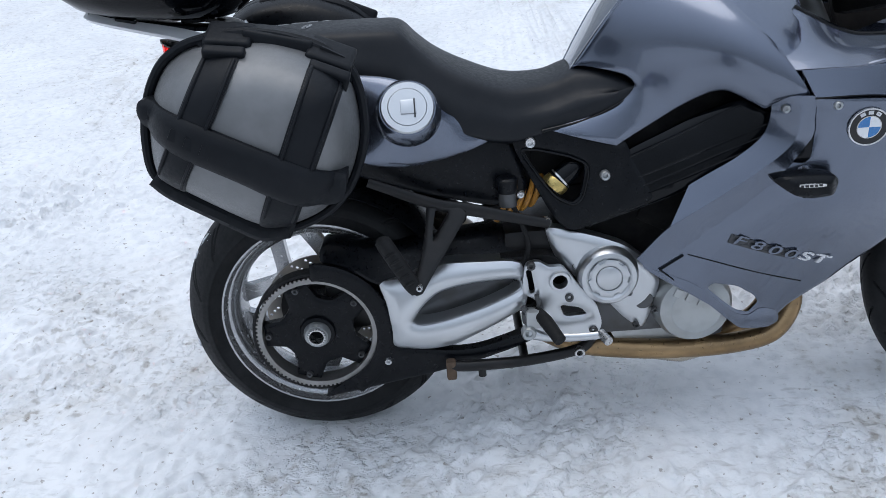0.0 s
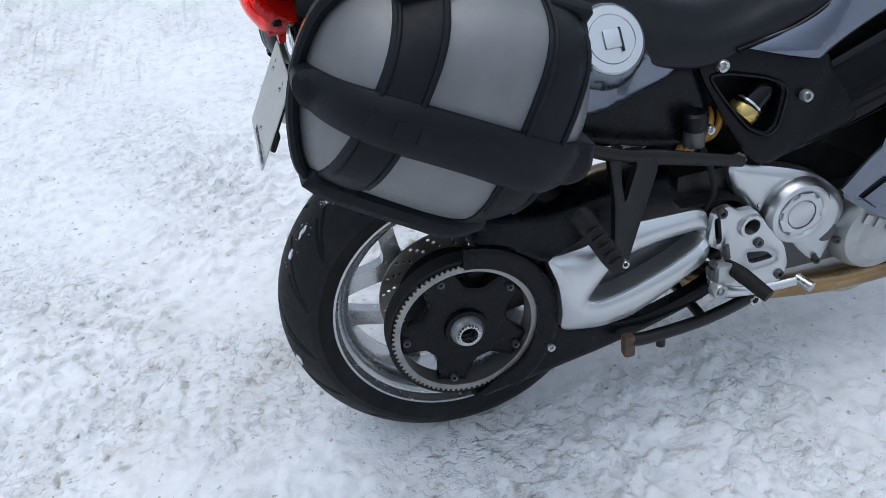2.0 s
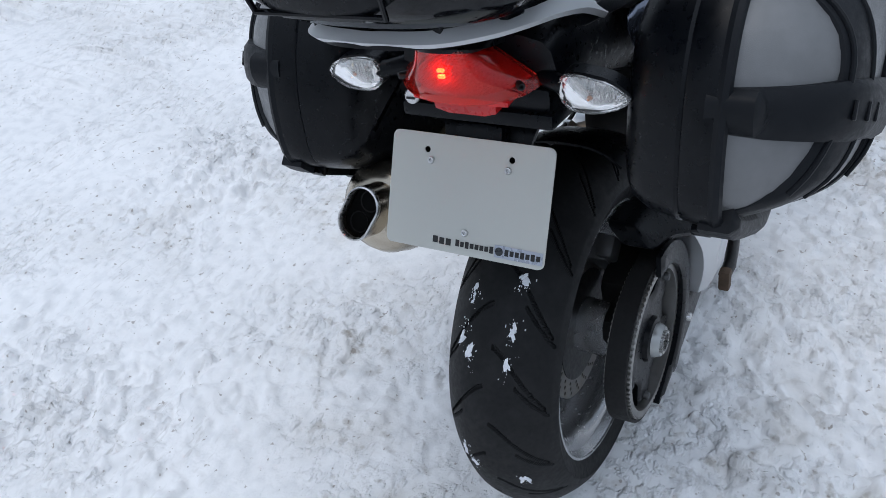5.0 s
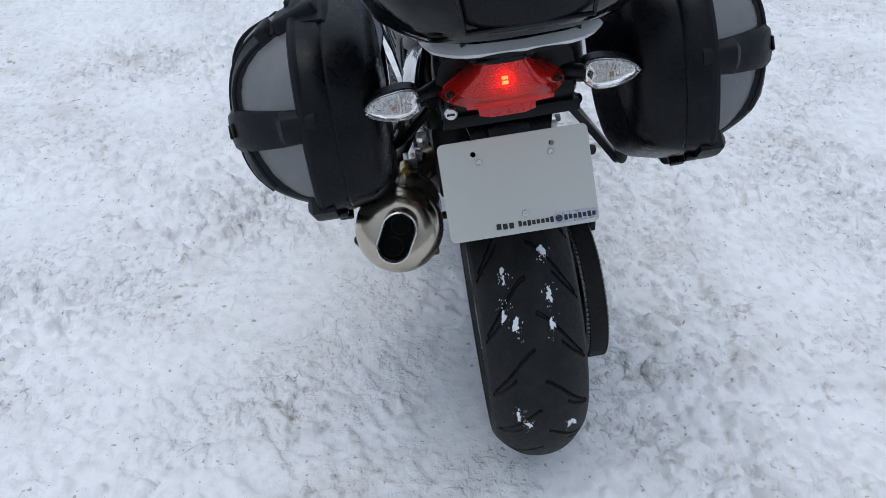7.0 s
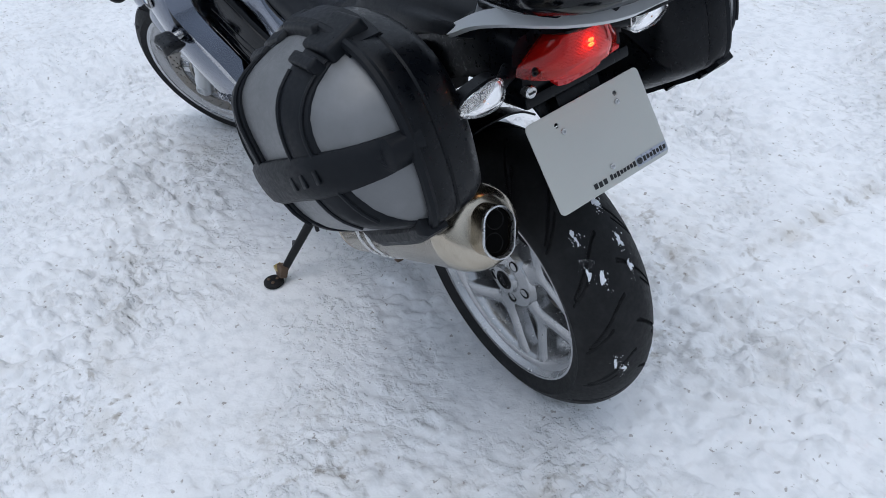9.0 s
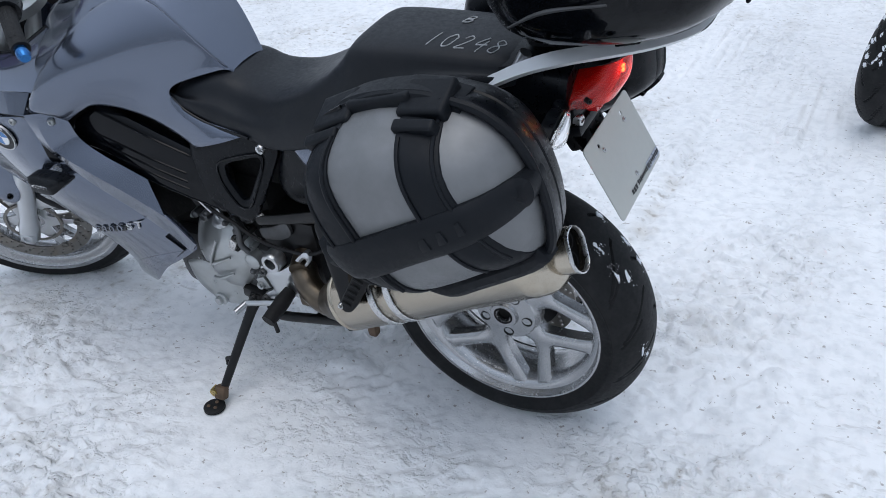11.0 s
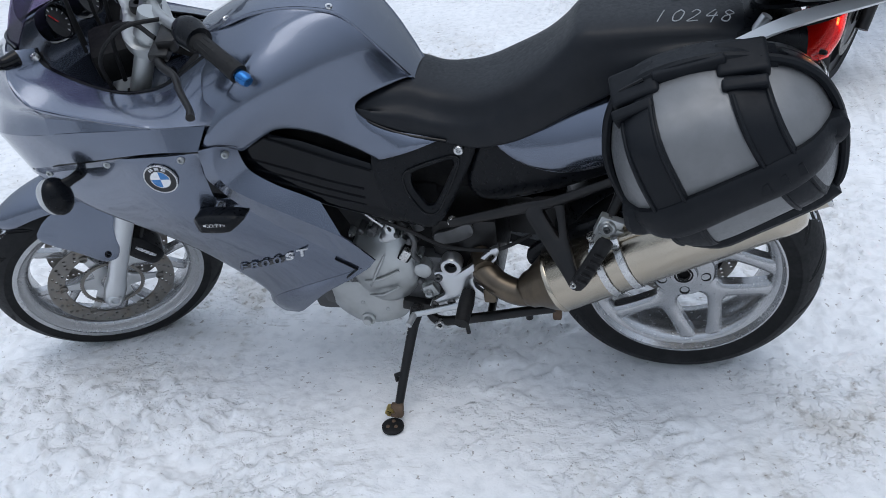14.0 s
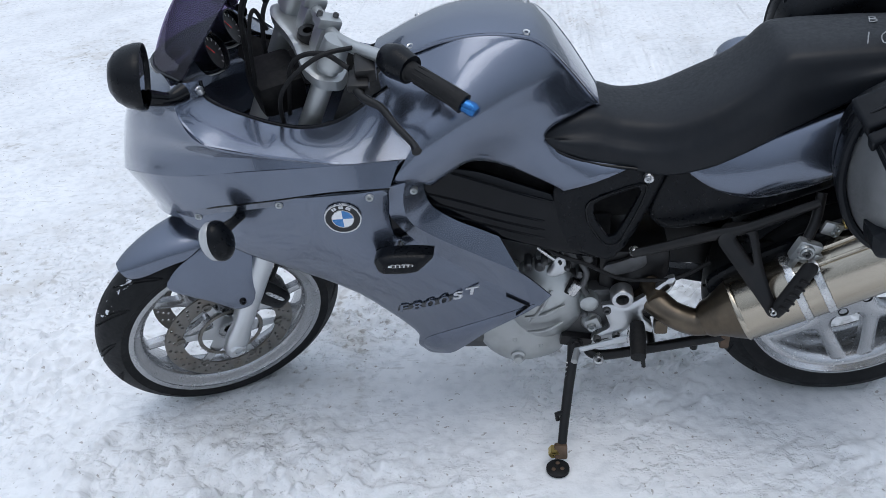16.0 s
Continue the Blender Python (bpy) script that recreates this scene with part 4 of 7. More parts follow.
    # black lining, taken near-black for the shade deep in the cockpit
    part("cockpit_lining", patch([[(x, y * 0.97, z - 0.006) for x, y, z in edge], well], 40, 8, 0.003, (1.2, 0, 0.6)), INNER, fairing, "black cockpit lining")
    part("shelf_screw", bolt((1.352, 0.178 * sd, 0.956), 0.008, way=(0.1, 0.35 * sd, 0.9)), CHROME, fairing)
    # front turn signal
    sig = holder("front_indicator", bike, Matrix.Translation((1.345, 0.245 * sd, 0.697)))
    part("indicator_stalk", tube([(-0.040, -0.005 * sd, 0.014), (-0.030, 0.025 * sd, 0.012), (-0.010, 0.045 * sd, 0.006)], [0.014, 0.011, 0.014], 12, 4, flat=0.75), BLACK, sig)
    part("indicator_body", ball((-0.004, 0.060 * sd, -0.010), (0.026, 0.036, 0.044), (0, 12, -14 * sd), 24, 16), BLACK, sig)
    part("indicator_lens", ball((0.006, 0.062 * sd, -0.010), (0.024, 0.034, 0.043), (0, 12, -14 * sd), 24, 16), INDLENS, sig, "clear indicator lens")
    # crash slider
    sl = holder("crash_slider", bike, Matrix.Translation((0.975, 0, 0.636)))
    part("slider_pad", sheet([(0.060, -0.006), (0.042, 0.014), (-0.048, 0.015), (-0.068, 0.006), (-0.036, -0.018), (0.0, -0.034), (0.048, -0.030)], lambda q: np.minimum.reduce([np.full(len(q), 0.330), 0.330 - 0.9 * (q[:, 1] - 0.002), 0.330 + 0.9 * (q[:, 1] + 0.022), 0.330 - 0.8 * (q[:, 0] - 0.036), 0.330 + 0.5 * (q[:, 0] + 0.030)]), 0.034, sd, step=0.008, roll=0.003, reach=0.004, times=1), BLACK, sl, "black crash protector pad")
    part("slider_tag", sheet([(0.026, -0.007), (0.026, 0.000), (-0.024, 0.002), (-0.024, -0.005)], 0.3325, 0.004, sd, step=0.03, roll=0.0005, times=1), CHROME, sl)
    for k in range(5):
        part("tag_bar", sheet([(0.018 - 0.0085 * k, -0.0050), (0.018 - 0.0085 * k, -0.0010), (0.0125 - 0.0085 * k, -0.0007), (0.0125 - 0.0085 * k, -0.0045)], 0.3332, 0.001, sd, step=0.03, roll=0, times=0), PRINT, sl)
    part("slider_strut", tube([(0.01, 0.12 * sd, 0.02), (0.01, 0.30 * sd, 0.0)], 0.011, 10), CHROME, sl)
    # black sheet laid over the panel in place of the recess's shade
    part("slider_recess_shade", sheet([(0.018, 0.020), (-0.024, 0.020), (0.002, 0.052), (0.012, 0.082), (0.020, 0.076)], lambda q: FAIR(q + np.array([[0.975, 0.636]])) + 0.004, 0.012, sd, step=0.012, roll=0.002), GLOSS, sl)

screen = holder("windscreen", bike)
base = [(1.385, -0.18, 0.975), (1.465, -0.10, 0.970), (1.502, 0, 0.962), (1.465, 0.10, 0.970), (1.385, 0.18, 0.975)]
mid = [(1.325, -0.185, 1.05), (1.405, -0.105, 1.06), (1.44, 0, 1.065), (1.405, 0.105, 1.06), (1.325, 0.185, 1.05)]
top = [(1.235, -0.150, 1.16), (1.30, -0.085, 1.185), (1.325, 0, 1.195), (1.30, 0.085, 1.185), (1.235, 0.150, 1.16)]
glass = part("screen_pane", patch([base, mid, top], 40, 16, 0.003, (1.2, 0, 0.9)), SCREEN, screen, "smoked clear windscreen")
glass.visible_shadow = False
part("screen_edge", tube([(x, y, z) for x, y, z in base], 0.005, 8, 8), GLOSS, screen)

dash = holder("instrument_panel", bike)
part("dash_panel", sheet([(-0.14, 0.93), (-0.13, 1.02), (-0.06, 1.075), (0.06, 1.075), (0.13, 1.02), (0.14, 0.93), (0.08, 0.86), (-0.08, 0.86)], lambda q: -1.39 + 0.25 * (q[:, 1] - 0.93), 0.03, 1, axis="x", step=0.03, roll=0.008), BLACK, dash, "black instrument panel")
for y, z, r in ((0.070, 0.985, 0.040), (-0.06, 0.985, 0.040)):
    g = Matrix.Translation((1.352 - 0.1 * (z - 0.985), y, z)) @ Vector((0, 1, 0)).rotation_difference(Vector((-0.93, 0.05, 0.36))).to_matrix().to_4x4()
    g0 = holder("gauge", bike, g)
    part("gauge_rim", lathe([(r - 0.005, 0.004), (r - 0.003, 0.014), (r, 0.014), (r + 0.002, 0.0), (r, -0.02), (r - 0.006, -0.02)], 32, close=True), GLOSS, g0)
    part("gauge_face", lathe([(0, 0.003), (r - 0.004, 0.003), (r - 0.004, -0.01), (0, -0.01)], 32), PRINT, g0)
    for k in range(11):
        a = radians(-40 + 26 * k)
        part("gauge_tick", block((math.cos(a) * (r - 0.010), 0.0035, math.sin(a) * (r - 0.010)), (0.006, 0.001, 0.0016), 0, (0, -math.degrees(a), 0)), WHITE, g0)
    part("gauge_needle", block((0.008, 0.005, 0.008), (0.026, 0.001, 0.0022), 0, (0, -40, 0)), REDREF, g0)

# ---- tank ----
TANK = thin_plate([(0.50, 0.732, 0.130), (0.644, 0.684, 0.158), (0.60, 0.77, 0.128), (0.578, 0.838, 0.056), (0.62, 0.90, 0.076), (0.68, 0.974, 0.088), (0.719, 0.999, 0.092), (0.82, 1.010, 0.098), (0.926, 0.985, 0.095), (0.80, 0.775, 0.188), (0.74, 0.86, 0.168), (0.95, 0.72, 0.235), (0.93, 0.855, 0.262), (0.98, 0.786, 0.278), (0.975, 0.90, 0.215), (0.86, 0.93, 0.215), (0.777, 0.975, 0.135), (0.68, 0.93, 0.118), (1.03, 0.93, 0.14)])
SIDE_TANK = runs([(0.512, 0.724), (0.627, 0.752), (0.668, 0.776), (0.686, 0.804), (0.664, 0.824), (0.600, 0.834), (0.574, 0.832)], [(0.574, 0.832), (0.600, 0.870), (0.635, 0.922), (0.68, 0.977), (0.715, 0.997), (0.755, 1.000), (0.790, 0.994), (0.825, 0.982)], [(0.825, 0.982), (0.857, 0.953), (0.888, 0.920), (0.924, 0.878), (0.954, 0.833), (0.982, 0.790)], [(0.982, 0.790), (0.950, 0.788), (0.928, 0.776), (0.911, 0.761)], [(0.911, 0.761), (0.866, 0.787), (0.846, 0.796), (0.830, 0.796), (0.811, 0.788), (0.766, 0.757), (0.715, 0.722), (0.648, 0.685)], [(0.648, 0.685), (0.512, 0.724)])
SHOULDER = runs([(0.700, 0.985), (0.719, 1.001), (0.82, 1.012), (0.926, 0.985), (0.985, 0.965), (1.012, 0.940)], [(1.012, 0.940), (0.985, 0.880), (0.980, 0.800)], [(0.980, 0.800), (0.935, 0.830), (0.895, 0.880), (0.840, 0.940), (0.770, 0.975), (0.700, 0.985)])
tank = holder("fuel_tank_cover", bike)
for sd in (1, -1):
    part("tank_side", sheet(SIDE_TANK, TANK, 0.006, sd, step=0.018, roll=0.004, reach=0.006, times=0), PAINT, tank, "slate-blue tank flank")
    part("tank_shoulder", sheet(SHOULDER, lambda q: TANK(q) - 0.030 * np.clip((1.006 - q[:, 1]) / 0.09, 0, 1), 0.006, sd, step=0.018, roll=0.002, reach=0.004, times=0), PAINT, tank, "slate-blue tank shoulder")
    part("tank_screw", bolt((0.719, 0.084 * sd, 1.001), 0.008, way=(-0.15, 0.35 * sd, 0.9)), CHROME, tank)
    part("tank_screw", bolt((0.945, 0.082 * sd, 0.983), 0.008, way=(0.15, 0.35 * sd, 0.9)), CHROME, tank)
seam_t = [(0.572, 0.050, 0.826), (0.600, 0.066, 0.870), (0.635, 0.080, 0.922), (0.68, 0.088, 0.977), (0.72, 0.092, 1.002), (0.80, 0.097, 1.012), (0.88, 0.099, 1.004), (0.95, 0.096, 0.980), (1.03, 0.080, 0.945)]
spine = [(x, z + dz) for (x, _, z), dz in zip(seam_t, (0.006, 0.007, 0.008, 0.010, 0.012, 0.016, 0.018, 0.018, 0.016))]
rows = [[(x, y * k, z + (zs - z) * (1 - abs(k) ** 2.2)) for (x, y, z), (_, zs) in zip(seam_t, spine)] for k in (-1, -0.8, -0.4, 0, 0.4, 0.8, 1)]
part("tank_top", patch(rows, 44, 24, 0.005, (0.8, 0, 0.5)), PAINT, tank, "slate-blue tank top cover")
for sd in (1, -1):
    part("tank_seam", tube([(x, y * sd * 1.002, z - 0.0045) for x, y, z in seam_t], 0.0042, 8, 6), PAINT, tank)

# ---- seat ----
def seat():
    xs = [-0.135, -0.10, -0.04, 0.04, 0.12, 0.18, 0.225, 0.26, 0.30, 0.36, 0.44, 0.52, 0.58, 0.64, 0.675, 0.695]
    zt = [0.925, 0.940, 0.948, 0.950, 0.949, 0.947, 0.941, 0.907, 0.874, 0.841, 0.812, 0.812, 0.830, 0.828, 0.818, 0.808]
    ze = [0.905, 0.900, 0.892, 0.875, 0.842, 0.812, 0.790, 0.770, 0.748, 0.722, 0.705, 0.718, 0.735, 0.758, 0.780, 0.797]
    ws = [0.060, 0.080, 0.090, 0.095, 0.098, 0.100, 0.098, 0.100, 0.108, 0.116, 0.108, 0.092, 0.090, 0.100, 0.110, 0.118]
    we = [0.080, 0.105, 0.118, 0.124, 0.128, 0.132, 0.136, 0.140, 0.144, 0.146, 0.140, 0.132, 0.132, 0.134, 0.133, 0.130]
    k = 90
    u = np.linspace(0, len(xs) - 1, k)
    c = catmull(np.c_[xs, zt, ze, ws, we], k)
    rings = []
    for x, t, e, s, w in c:
        half = [(0, t), (s * 0.45, t - 0.001), (s * 0.8, t - 0.006), (s, t - 0.016), (s * 0.6 + w * 0.4, t - 0.030 - 0.1 * (t - e)), (w * 0.97, e + 0.40 * (t - e)), (w, e + 0.12 * (t - e)), (w * 0.985, e), (w * 0.8, e - 0.012)]
        half = [tuple(p) for p in catmull(half, 22)]
        rings.append([(x, y, z) for y, z in half] + [(x, -y, z) for y, z in half[:0:-1]])
    return loft(rings)


part("seat", seat(), VINYL, bike, "black vinyl rider and pillion seat", angle=60)
for sd in (1, -1):
    part("seat_welt", tube([(0.688, 0.130 * sd, 0.790), (0.655, 0.136 * sd, 0.765), (0.59, 0.136 * sd, 0.738), (0.50, 0.138 * sd, 0.722)], 0.0035, 8, 6), GLOSS, bike)

# ---- black flank: airbox cover, frame triangle, rear side panel, tail panel ----
flank = holder("side_panels", bike)
AIR = runs([(0.660, 0.664), (0.726, 0.697), (0.812, 0.738), (0.888, 0.766)], [(0.888, 0.766), (0.946, 0.736)], [(0.946, 0.736), (0.962, 0.706), (0.950, 0.671), (0.907, 0.640)], [(0.907, 0.640), (0.745, 0.573), (0.590, 0.512)], [(0.590, 0.512), (0.610, 0.60), (0.660, 0.664)])
TRI = [(0.672, 0.690), (0.640, 0.690), (0.505, 0.737), (0.462, 0.732), (0.434, 0.702), (0.515, 0.540), (0.553, 0.505), (0.66, 0.550)]
HOLE = [(0.478, 0.680), (0.586, 0.650), (0.586, 0.614), (0.556, 0.563), (0.536, 0.568)]
TRIR = [(0.668, 0.690), (0.678, 0.664), (0.703, 0.620), (0.726, 0.572), (0.66, 0.542), (0.553, 0.505), (0.515, 0.540), (0.434, 0.702), (0.462, 0.732), (0.505, 0.737), (0.640, 0.690)]
HOLER = [(0.460, 0.682), (0.492, 0.681), (0.553, 0.665), (0.588, 0.645), (0.574, 0.582), (0.556, 0.568), (0.523, 0.586), (0.482, 0.643)]
airbox_y = thin_plate([(0.95, 0.69, 0.205), (0.80, 0.77, 0.155), (0.65, 0.68, 0.140), (0.62, 0.55, 0.160), (0.90, 0.62, 0.200), (0.78, 0.67, 0.178)])
tri_y = thin_plate([(0.473, 0.70, 0.132), (0.50, 0.54, 0.158), (0.66, 0.55, 0.166), (0.65, 0.68, 0.152), (0.56, 0.62, 0.152)])
for sd in (1, -1):
    part("airbox_cover", sheet(AIR, airbox_y, 0.016, sd, step=0.02, roll=0.005, reach=0.005, times=0), GLOSS, flank, "black ribbed airbox cover")
    for k, (a, b) in enumerate((((0.944, 0.722), (0.690, 0.618)), ((0.940, 0.700), (0.690, 0.597)), ((0.925, 0.676), (0.690, 0.579)), ((0.886, 0.756), (0.672, 0.657)))):
        line = [np.array(a) + (np.array(b) - np.array(a)) * f for f in np.linspace(0, 1, 8)]
        part("airbox_rib", tube([(p[0], (float(airbox_y(p[None])[0]) - 0.0012) * sd, p[1]) for p in line], 0.0030, 8), GLOSS, flank)
    # near-black sheet added behind the slot, for the shade under the tank edge
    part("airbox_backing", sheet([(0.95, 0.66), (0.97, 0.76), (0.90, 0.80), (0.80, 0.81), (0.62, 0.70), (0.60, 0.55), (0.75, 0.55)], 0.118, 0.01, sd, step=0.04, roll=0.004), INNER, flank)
    part("frame_triangle", sheet(TRI if sd > 0 else TRIR, tri_y if sd > 0 else (lambda q: np.maximum(tri_y(q), airbox_y(q) + 0.002)), 0.016, sd, step=0.016, roll=0.005, holes=[HOLE if sd > 0 else HOLER], cut=0.15), BLACK, flank, "black frame plate with a triangular opening")
    edge = [(0.466, 0.693), (0.600, 0.657), (0.600, 0.608), (0.562, 0.548), (0.528, 0.553)] if sd > 0 else [(0.530 + (x - 0.530) * 1.10, 0.630 + (z - 0.630) * 1.06) for x, z in HOLER]
    part("triangle_lip", tube([(x, (float(tri_y(np.array([[x, z]]))[0]) + 0.001) * sd, z) for x, z in rounded(edge, 0.2, 1)], 0.0026, 8, 3, closed=True), GLOSS, flank)
    part("frame_bolt", bolt((0.475, 0.136 * sd, 0.700), 0.0115, sd, 0.007), CHROME, flank)
    part("frame_bolt", bolt((0.500, 0.172 * sd, 0.538), 0.0105, sd, 0.007), CHROME, flank)
    if sd < 0:
        part("frame_bolt", bolt((0.623, -0.164, 0.627), 0.0105, sd, 0.007), CAST, flank)
    part("rear_side_panel", sheet([(0.440, 0.698), (0.405, 0.714), (0.30, 0.700), (0.10, 0.72), (0.09, 0.66), (0.147, 0.640), (0.255, 0.604), (0.43, 0.556), (0.475, 0.60)], thin_plate([(0.44, 0.70, 0.120), (0.1, 0.7, 0.135), (0.14, 0.6, 0.125), (0.43, 0.56, 0.130), (0.28, 0.63, 0.142)]), 0.012, sd, step=0.025, roll=0.006), BLACK, flank, "black rear side panel")
TAIL = [(0.410, 0.716), (0.34, 0.745), (0.28, 0.770), (0.163, 0.808), (0.02, 0.86), (0.02, 0.75), (0.12, 0.690), (0.19, 0.652), (0.25, 0.644), (0.344, 0.672)]
part("tail_panel", sheet(TAIL, thin_plate([(0.41, 0.716, 0.128), (0.28, 0.770, 0.122), (0.16, 0.80, 0.120), (0.02, 0.84, 0.125), (0.25, 0.71, 0.163), (0.2, 0.652, 0.140), (0.03, 0.76, 0.14), (0.14, 0.74, 0.163), (0.33, 0.705, 0.150)]), 0.006, 1, step=0.02, roll=0.005), PAINT, flank, "slate-blue tail panel")
TAILR = [(0.412, 0.722), (0.345, 0.752), (0.300, 0.785), (0.272, 0.835), (0.20, 0.862), (0.10, 0.868), (0.02, 0.86), (0.02, 0.75), (0.10, 0.705), (0.16, 0.690), (0.22, 0.684), (0.30, 0.686), (0.373, 0.700)]
part("tail_panel", sheet(TAILR, thin_plate([(0.41, 0.722, 0.135), (0.31, 0.765, 0.155), (0.27, 0.83, 0.168), (0.233, 0.80, 0.208), (0.18, 0.85, 0.165), (0.16, 0.70, 0.192), (0.22, 0.69, 0.196), (0.30, 0.69, 0.165), (0.05, 0.80, 0.15), (0.10, 0.76, 0.18)]), 0.006, -1, step=0.016, roll=0.005), PAINT, flank, "slate-blue tail panel with the filler neck")
# fuel filler cap, on the right flank
cap = holder("fuel_filler_cap", bike, Matrix.Translation((0.236, -0.214, 0.808)) @ Vector((0, 1, 0)).rotation_difference(Vector((0.06, -0.84, 0.54))).to_matrix().to_4x4())
part("cap_collar", lathe([(0.0, -0.03), (0.066, -0.03), (0.060, 0.000), (0.054, 0.008), (0.052, 0.008), (0.0, 0.004)], 48), PAINT, cap)
part("cap_disc", lathe([(0, 0.013), (0.036, 0.013), (0.0365, 0.0115), (0.038, 0.013), (0.0495, 0.0128), (0.052, 0.010), (0.053, 0.002), (0, 0.002)], 56), SILVER, cap, "silver keyed filler cap")
part("cap_flap", block((0.002, 0.0145, 0.0), (0.030, 0.004, 0.028), 0.0015, (0, 12, 0)), SILVER, cap)
part("cap_key_slot", block((0.014, 0.0148, 0.0), (0.003, 0.005, 0.036), 0.0006, (0, 12, 0)), PRINT, cap)

# ---- engine ----
engine = holder("engine", bike)
# near-black filler blocks close the see-through bay and hold its shade
part("engine_core", block((0.72, 0, 0.45), (0.36, 0.20, 0.28), 0.02), INNER, engine, "near-black filler block for the shade in the engine bay")
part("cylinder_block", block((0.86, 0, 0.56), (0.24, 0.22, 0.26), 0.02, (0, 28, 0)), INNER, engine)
part("inner_filler", block((0.70, 0, 0.66), (0.50, 0.18, 0.18), 0.02), INNER, engine)
part("crankcase", joined(block((0.70, 0, 0.32), (0.34, 0.27, 0.17), 0.03), block((0.80, 0, 0.23), (0.22, 0.20, 0.08), 0.025)), CASTDARK, engine, "soiled grey crankcase, darkened for the shade between engine parts")
part("right_cover", sheet([(0.497, 0.513), (0.540, 0.506), (0.609, 0.489), (0.668, 0.466), (0.720, 0.420), (0.742, 0.378), (0.735, 0.340), (0.722, 0.297), (0.707, 0.258), (0.670, 0.285), (0.620, 0.345), (0.560, 0.395), (0.516, 0.445)], thin_plate([(0.5, 0.51, 0.145), (0.62, 0.40, 0.168), (0.74, 0.38, 0.165), (0.71, 0.26, 0.160), (0.52, 0.44, 0.150)]), 0.04, -1, step=0.018, roll=0.008, reach=0.008), SILVER, engine, "silver engine side cover")
cl = (0.627, 0, 0.404)
part("clutch_cover", lathe([(0, -0.190), (0.024, -0.190), (0.027, -0.188), (0.028, -0.184), (0.042, -0.183), (0.046, -0.188), (0.050, -0.190), (0.058, -0.188), (0.064, -0.180), (0.067, -0.165), (0.067, -0.14)], 56, cl), SILVER, engine, "round silver clutch cover")
gear_out = []
for k in range(6):
    for r, a in ((0.045, 4), (0.045, 40), (0.039, 44), (0.039, 60)):
        gear_out.append((cl[0] + r * math.cos(radians(60 * k + a)), cl[2] + r * math.sin(radians(60 * k + a))))
part("clutch_step", sheet(gear_out, 0.1905, 0.008, -1, step=0.02, roll=0.0015, reach=0.002, holes=[ring_poly(0.029, 28, 0, (cl[0], cl[2]))], times=0), SILVER, engine)
part("alternator_cover", lathe([(0, -0.186), (0.050, -0.186), (0.054, -0.188), (0.058, -0.186), (0.076, -0.178), (0.085, -0.16), (0.088, -0.13), (0.088, -0.10)], 56, (0.815, 0, 0.312)), CAST, engine, "round grey alternator cover")
for k in range(3):
    part("cover_relief", block((0.775 + 0.026 * k, -0.1875, 0.356 - 0.013 * k), (0.018, 0.003, 0.020), 0.002, (0, 27, 0)), CAST, engine)
# dark disc standing in for the shade of the round starter recess
part("starter_recess_disc", lathe([(0, -0.165), (0.020, -0.165), (0.026, -0.158), (0.028, -0.14)], 30, (0.705, 0, 0.335)), CASTDARK, engine)
for x, z, y in ((0.560, 0.425, 0.152), (0.672, 0.360, 0.172), (0.690, 0.275, 0.165), (0.735, 0.42, 0.166), (0.765, 0.27, 0.165), (0.730, 0.31, 0.165), (0.895, 0.27, 0.15)):
    part("cover_bolt", bolt((x, -y, z), 0.0075, -1, 0.006), CASTDARK, engine)
part("left_cover", sheet([(0.780, 0.305), (0.765, 0.250), (0.735, 0.232), (0.680, 0.250), (0.635, 0.275), (0.600, 0.320), (0.592, 0.375), (0.612, 0.430), (0.655, 0.475), (0.700, 0.490), (0.745, 0.470), (0.772, 0.410), (0.785, 0.350)], thin_plate([(0.69, 0.36, 0.172), (0.78, 0.31, 0.125), (0.60, 0.35, 0.135), (0.70, 0.49, 0.125), (0.71, 0.24, 0.128), (0.64, 0.43, 0.150)]), 0.05, 1, step=0.016, roll=0.012, reach=0.012), CAST, engine, "grey cast alternator-side cover")
for a, b in (((0.675, 0.430), (0.725, 0.330)), ((0.645, 0.385), (0.735, 0.345)), ((0.650, 0.335), (0.730, 0.300))):
    part("cover_rib", tube([(a[0], 0.166, a[1]), ((a[0] + b[0]) / 2, 0.174, (a[1] + b[1]) / 2), (b[0], 0.158, b[1])], [0.003, 0.005, 0.003], 8, 3), CAST, engine)
for x, z in ((0.782, 0.33), (0.762, 0.258), (0.70, 0.238), (0.632, 0.268), (0.596, 0.325), (0.60, 0.40), (0.64, 0.468), (0.70, 0.494), (0.755, 0.468)):
    part("cover_bolt", joined(bolt((x, 0.135, z), 0.0062, 1, 0.006), lathe([(0, 0.133), (0.0085, 0.133), (0.0100, 0.10)], 14, (x, 0, z))), CAST, engine)
part("drain_plug", lathe([(0, 0.158), (0.010, 0.158), (0.012, 0.154), (0.012, 0.148), (0.018, 0.146), (0.018, 0.10)], 18, (0.755, 0, 0.206)), CAST, engine)
part("sump", sheet([(0.850, 0.330), (0.845, 0.250), (0.820, 0.212), (0.780, 0.182), (0.720, 0.182), (0.660, 0.205), (0.630, 0.260), (0.640, 0.330)], 0.140, 0.26, 1, step=0.02, roll=0.012, reach=0.014), CAST, engine, "grey cast sump")
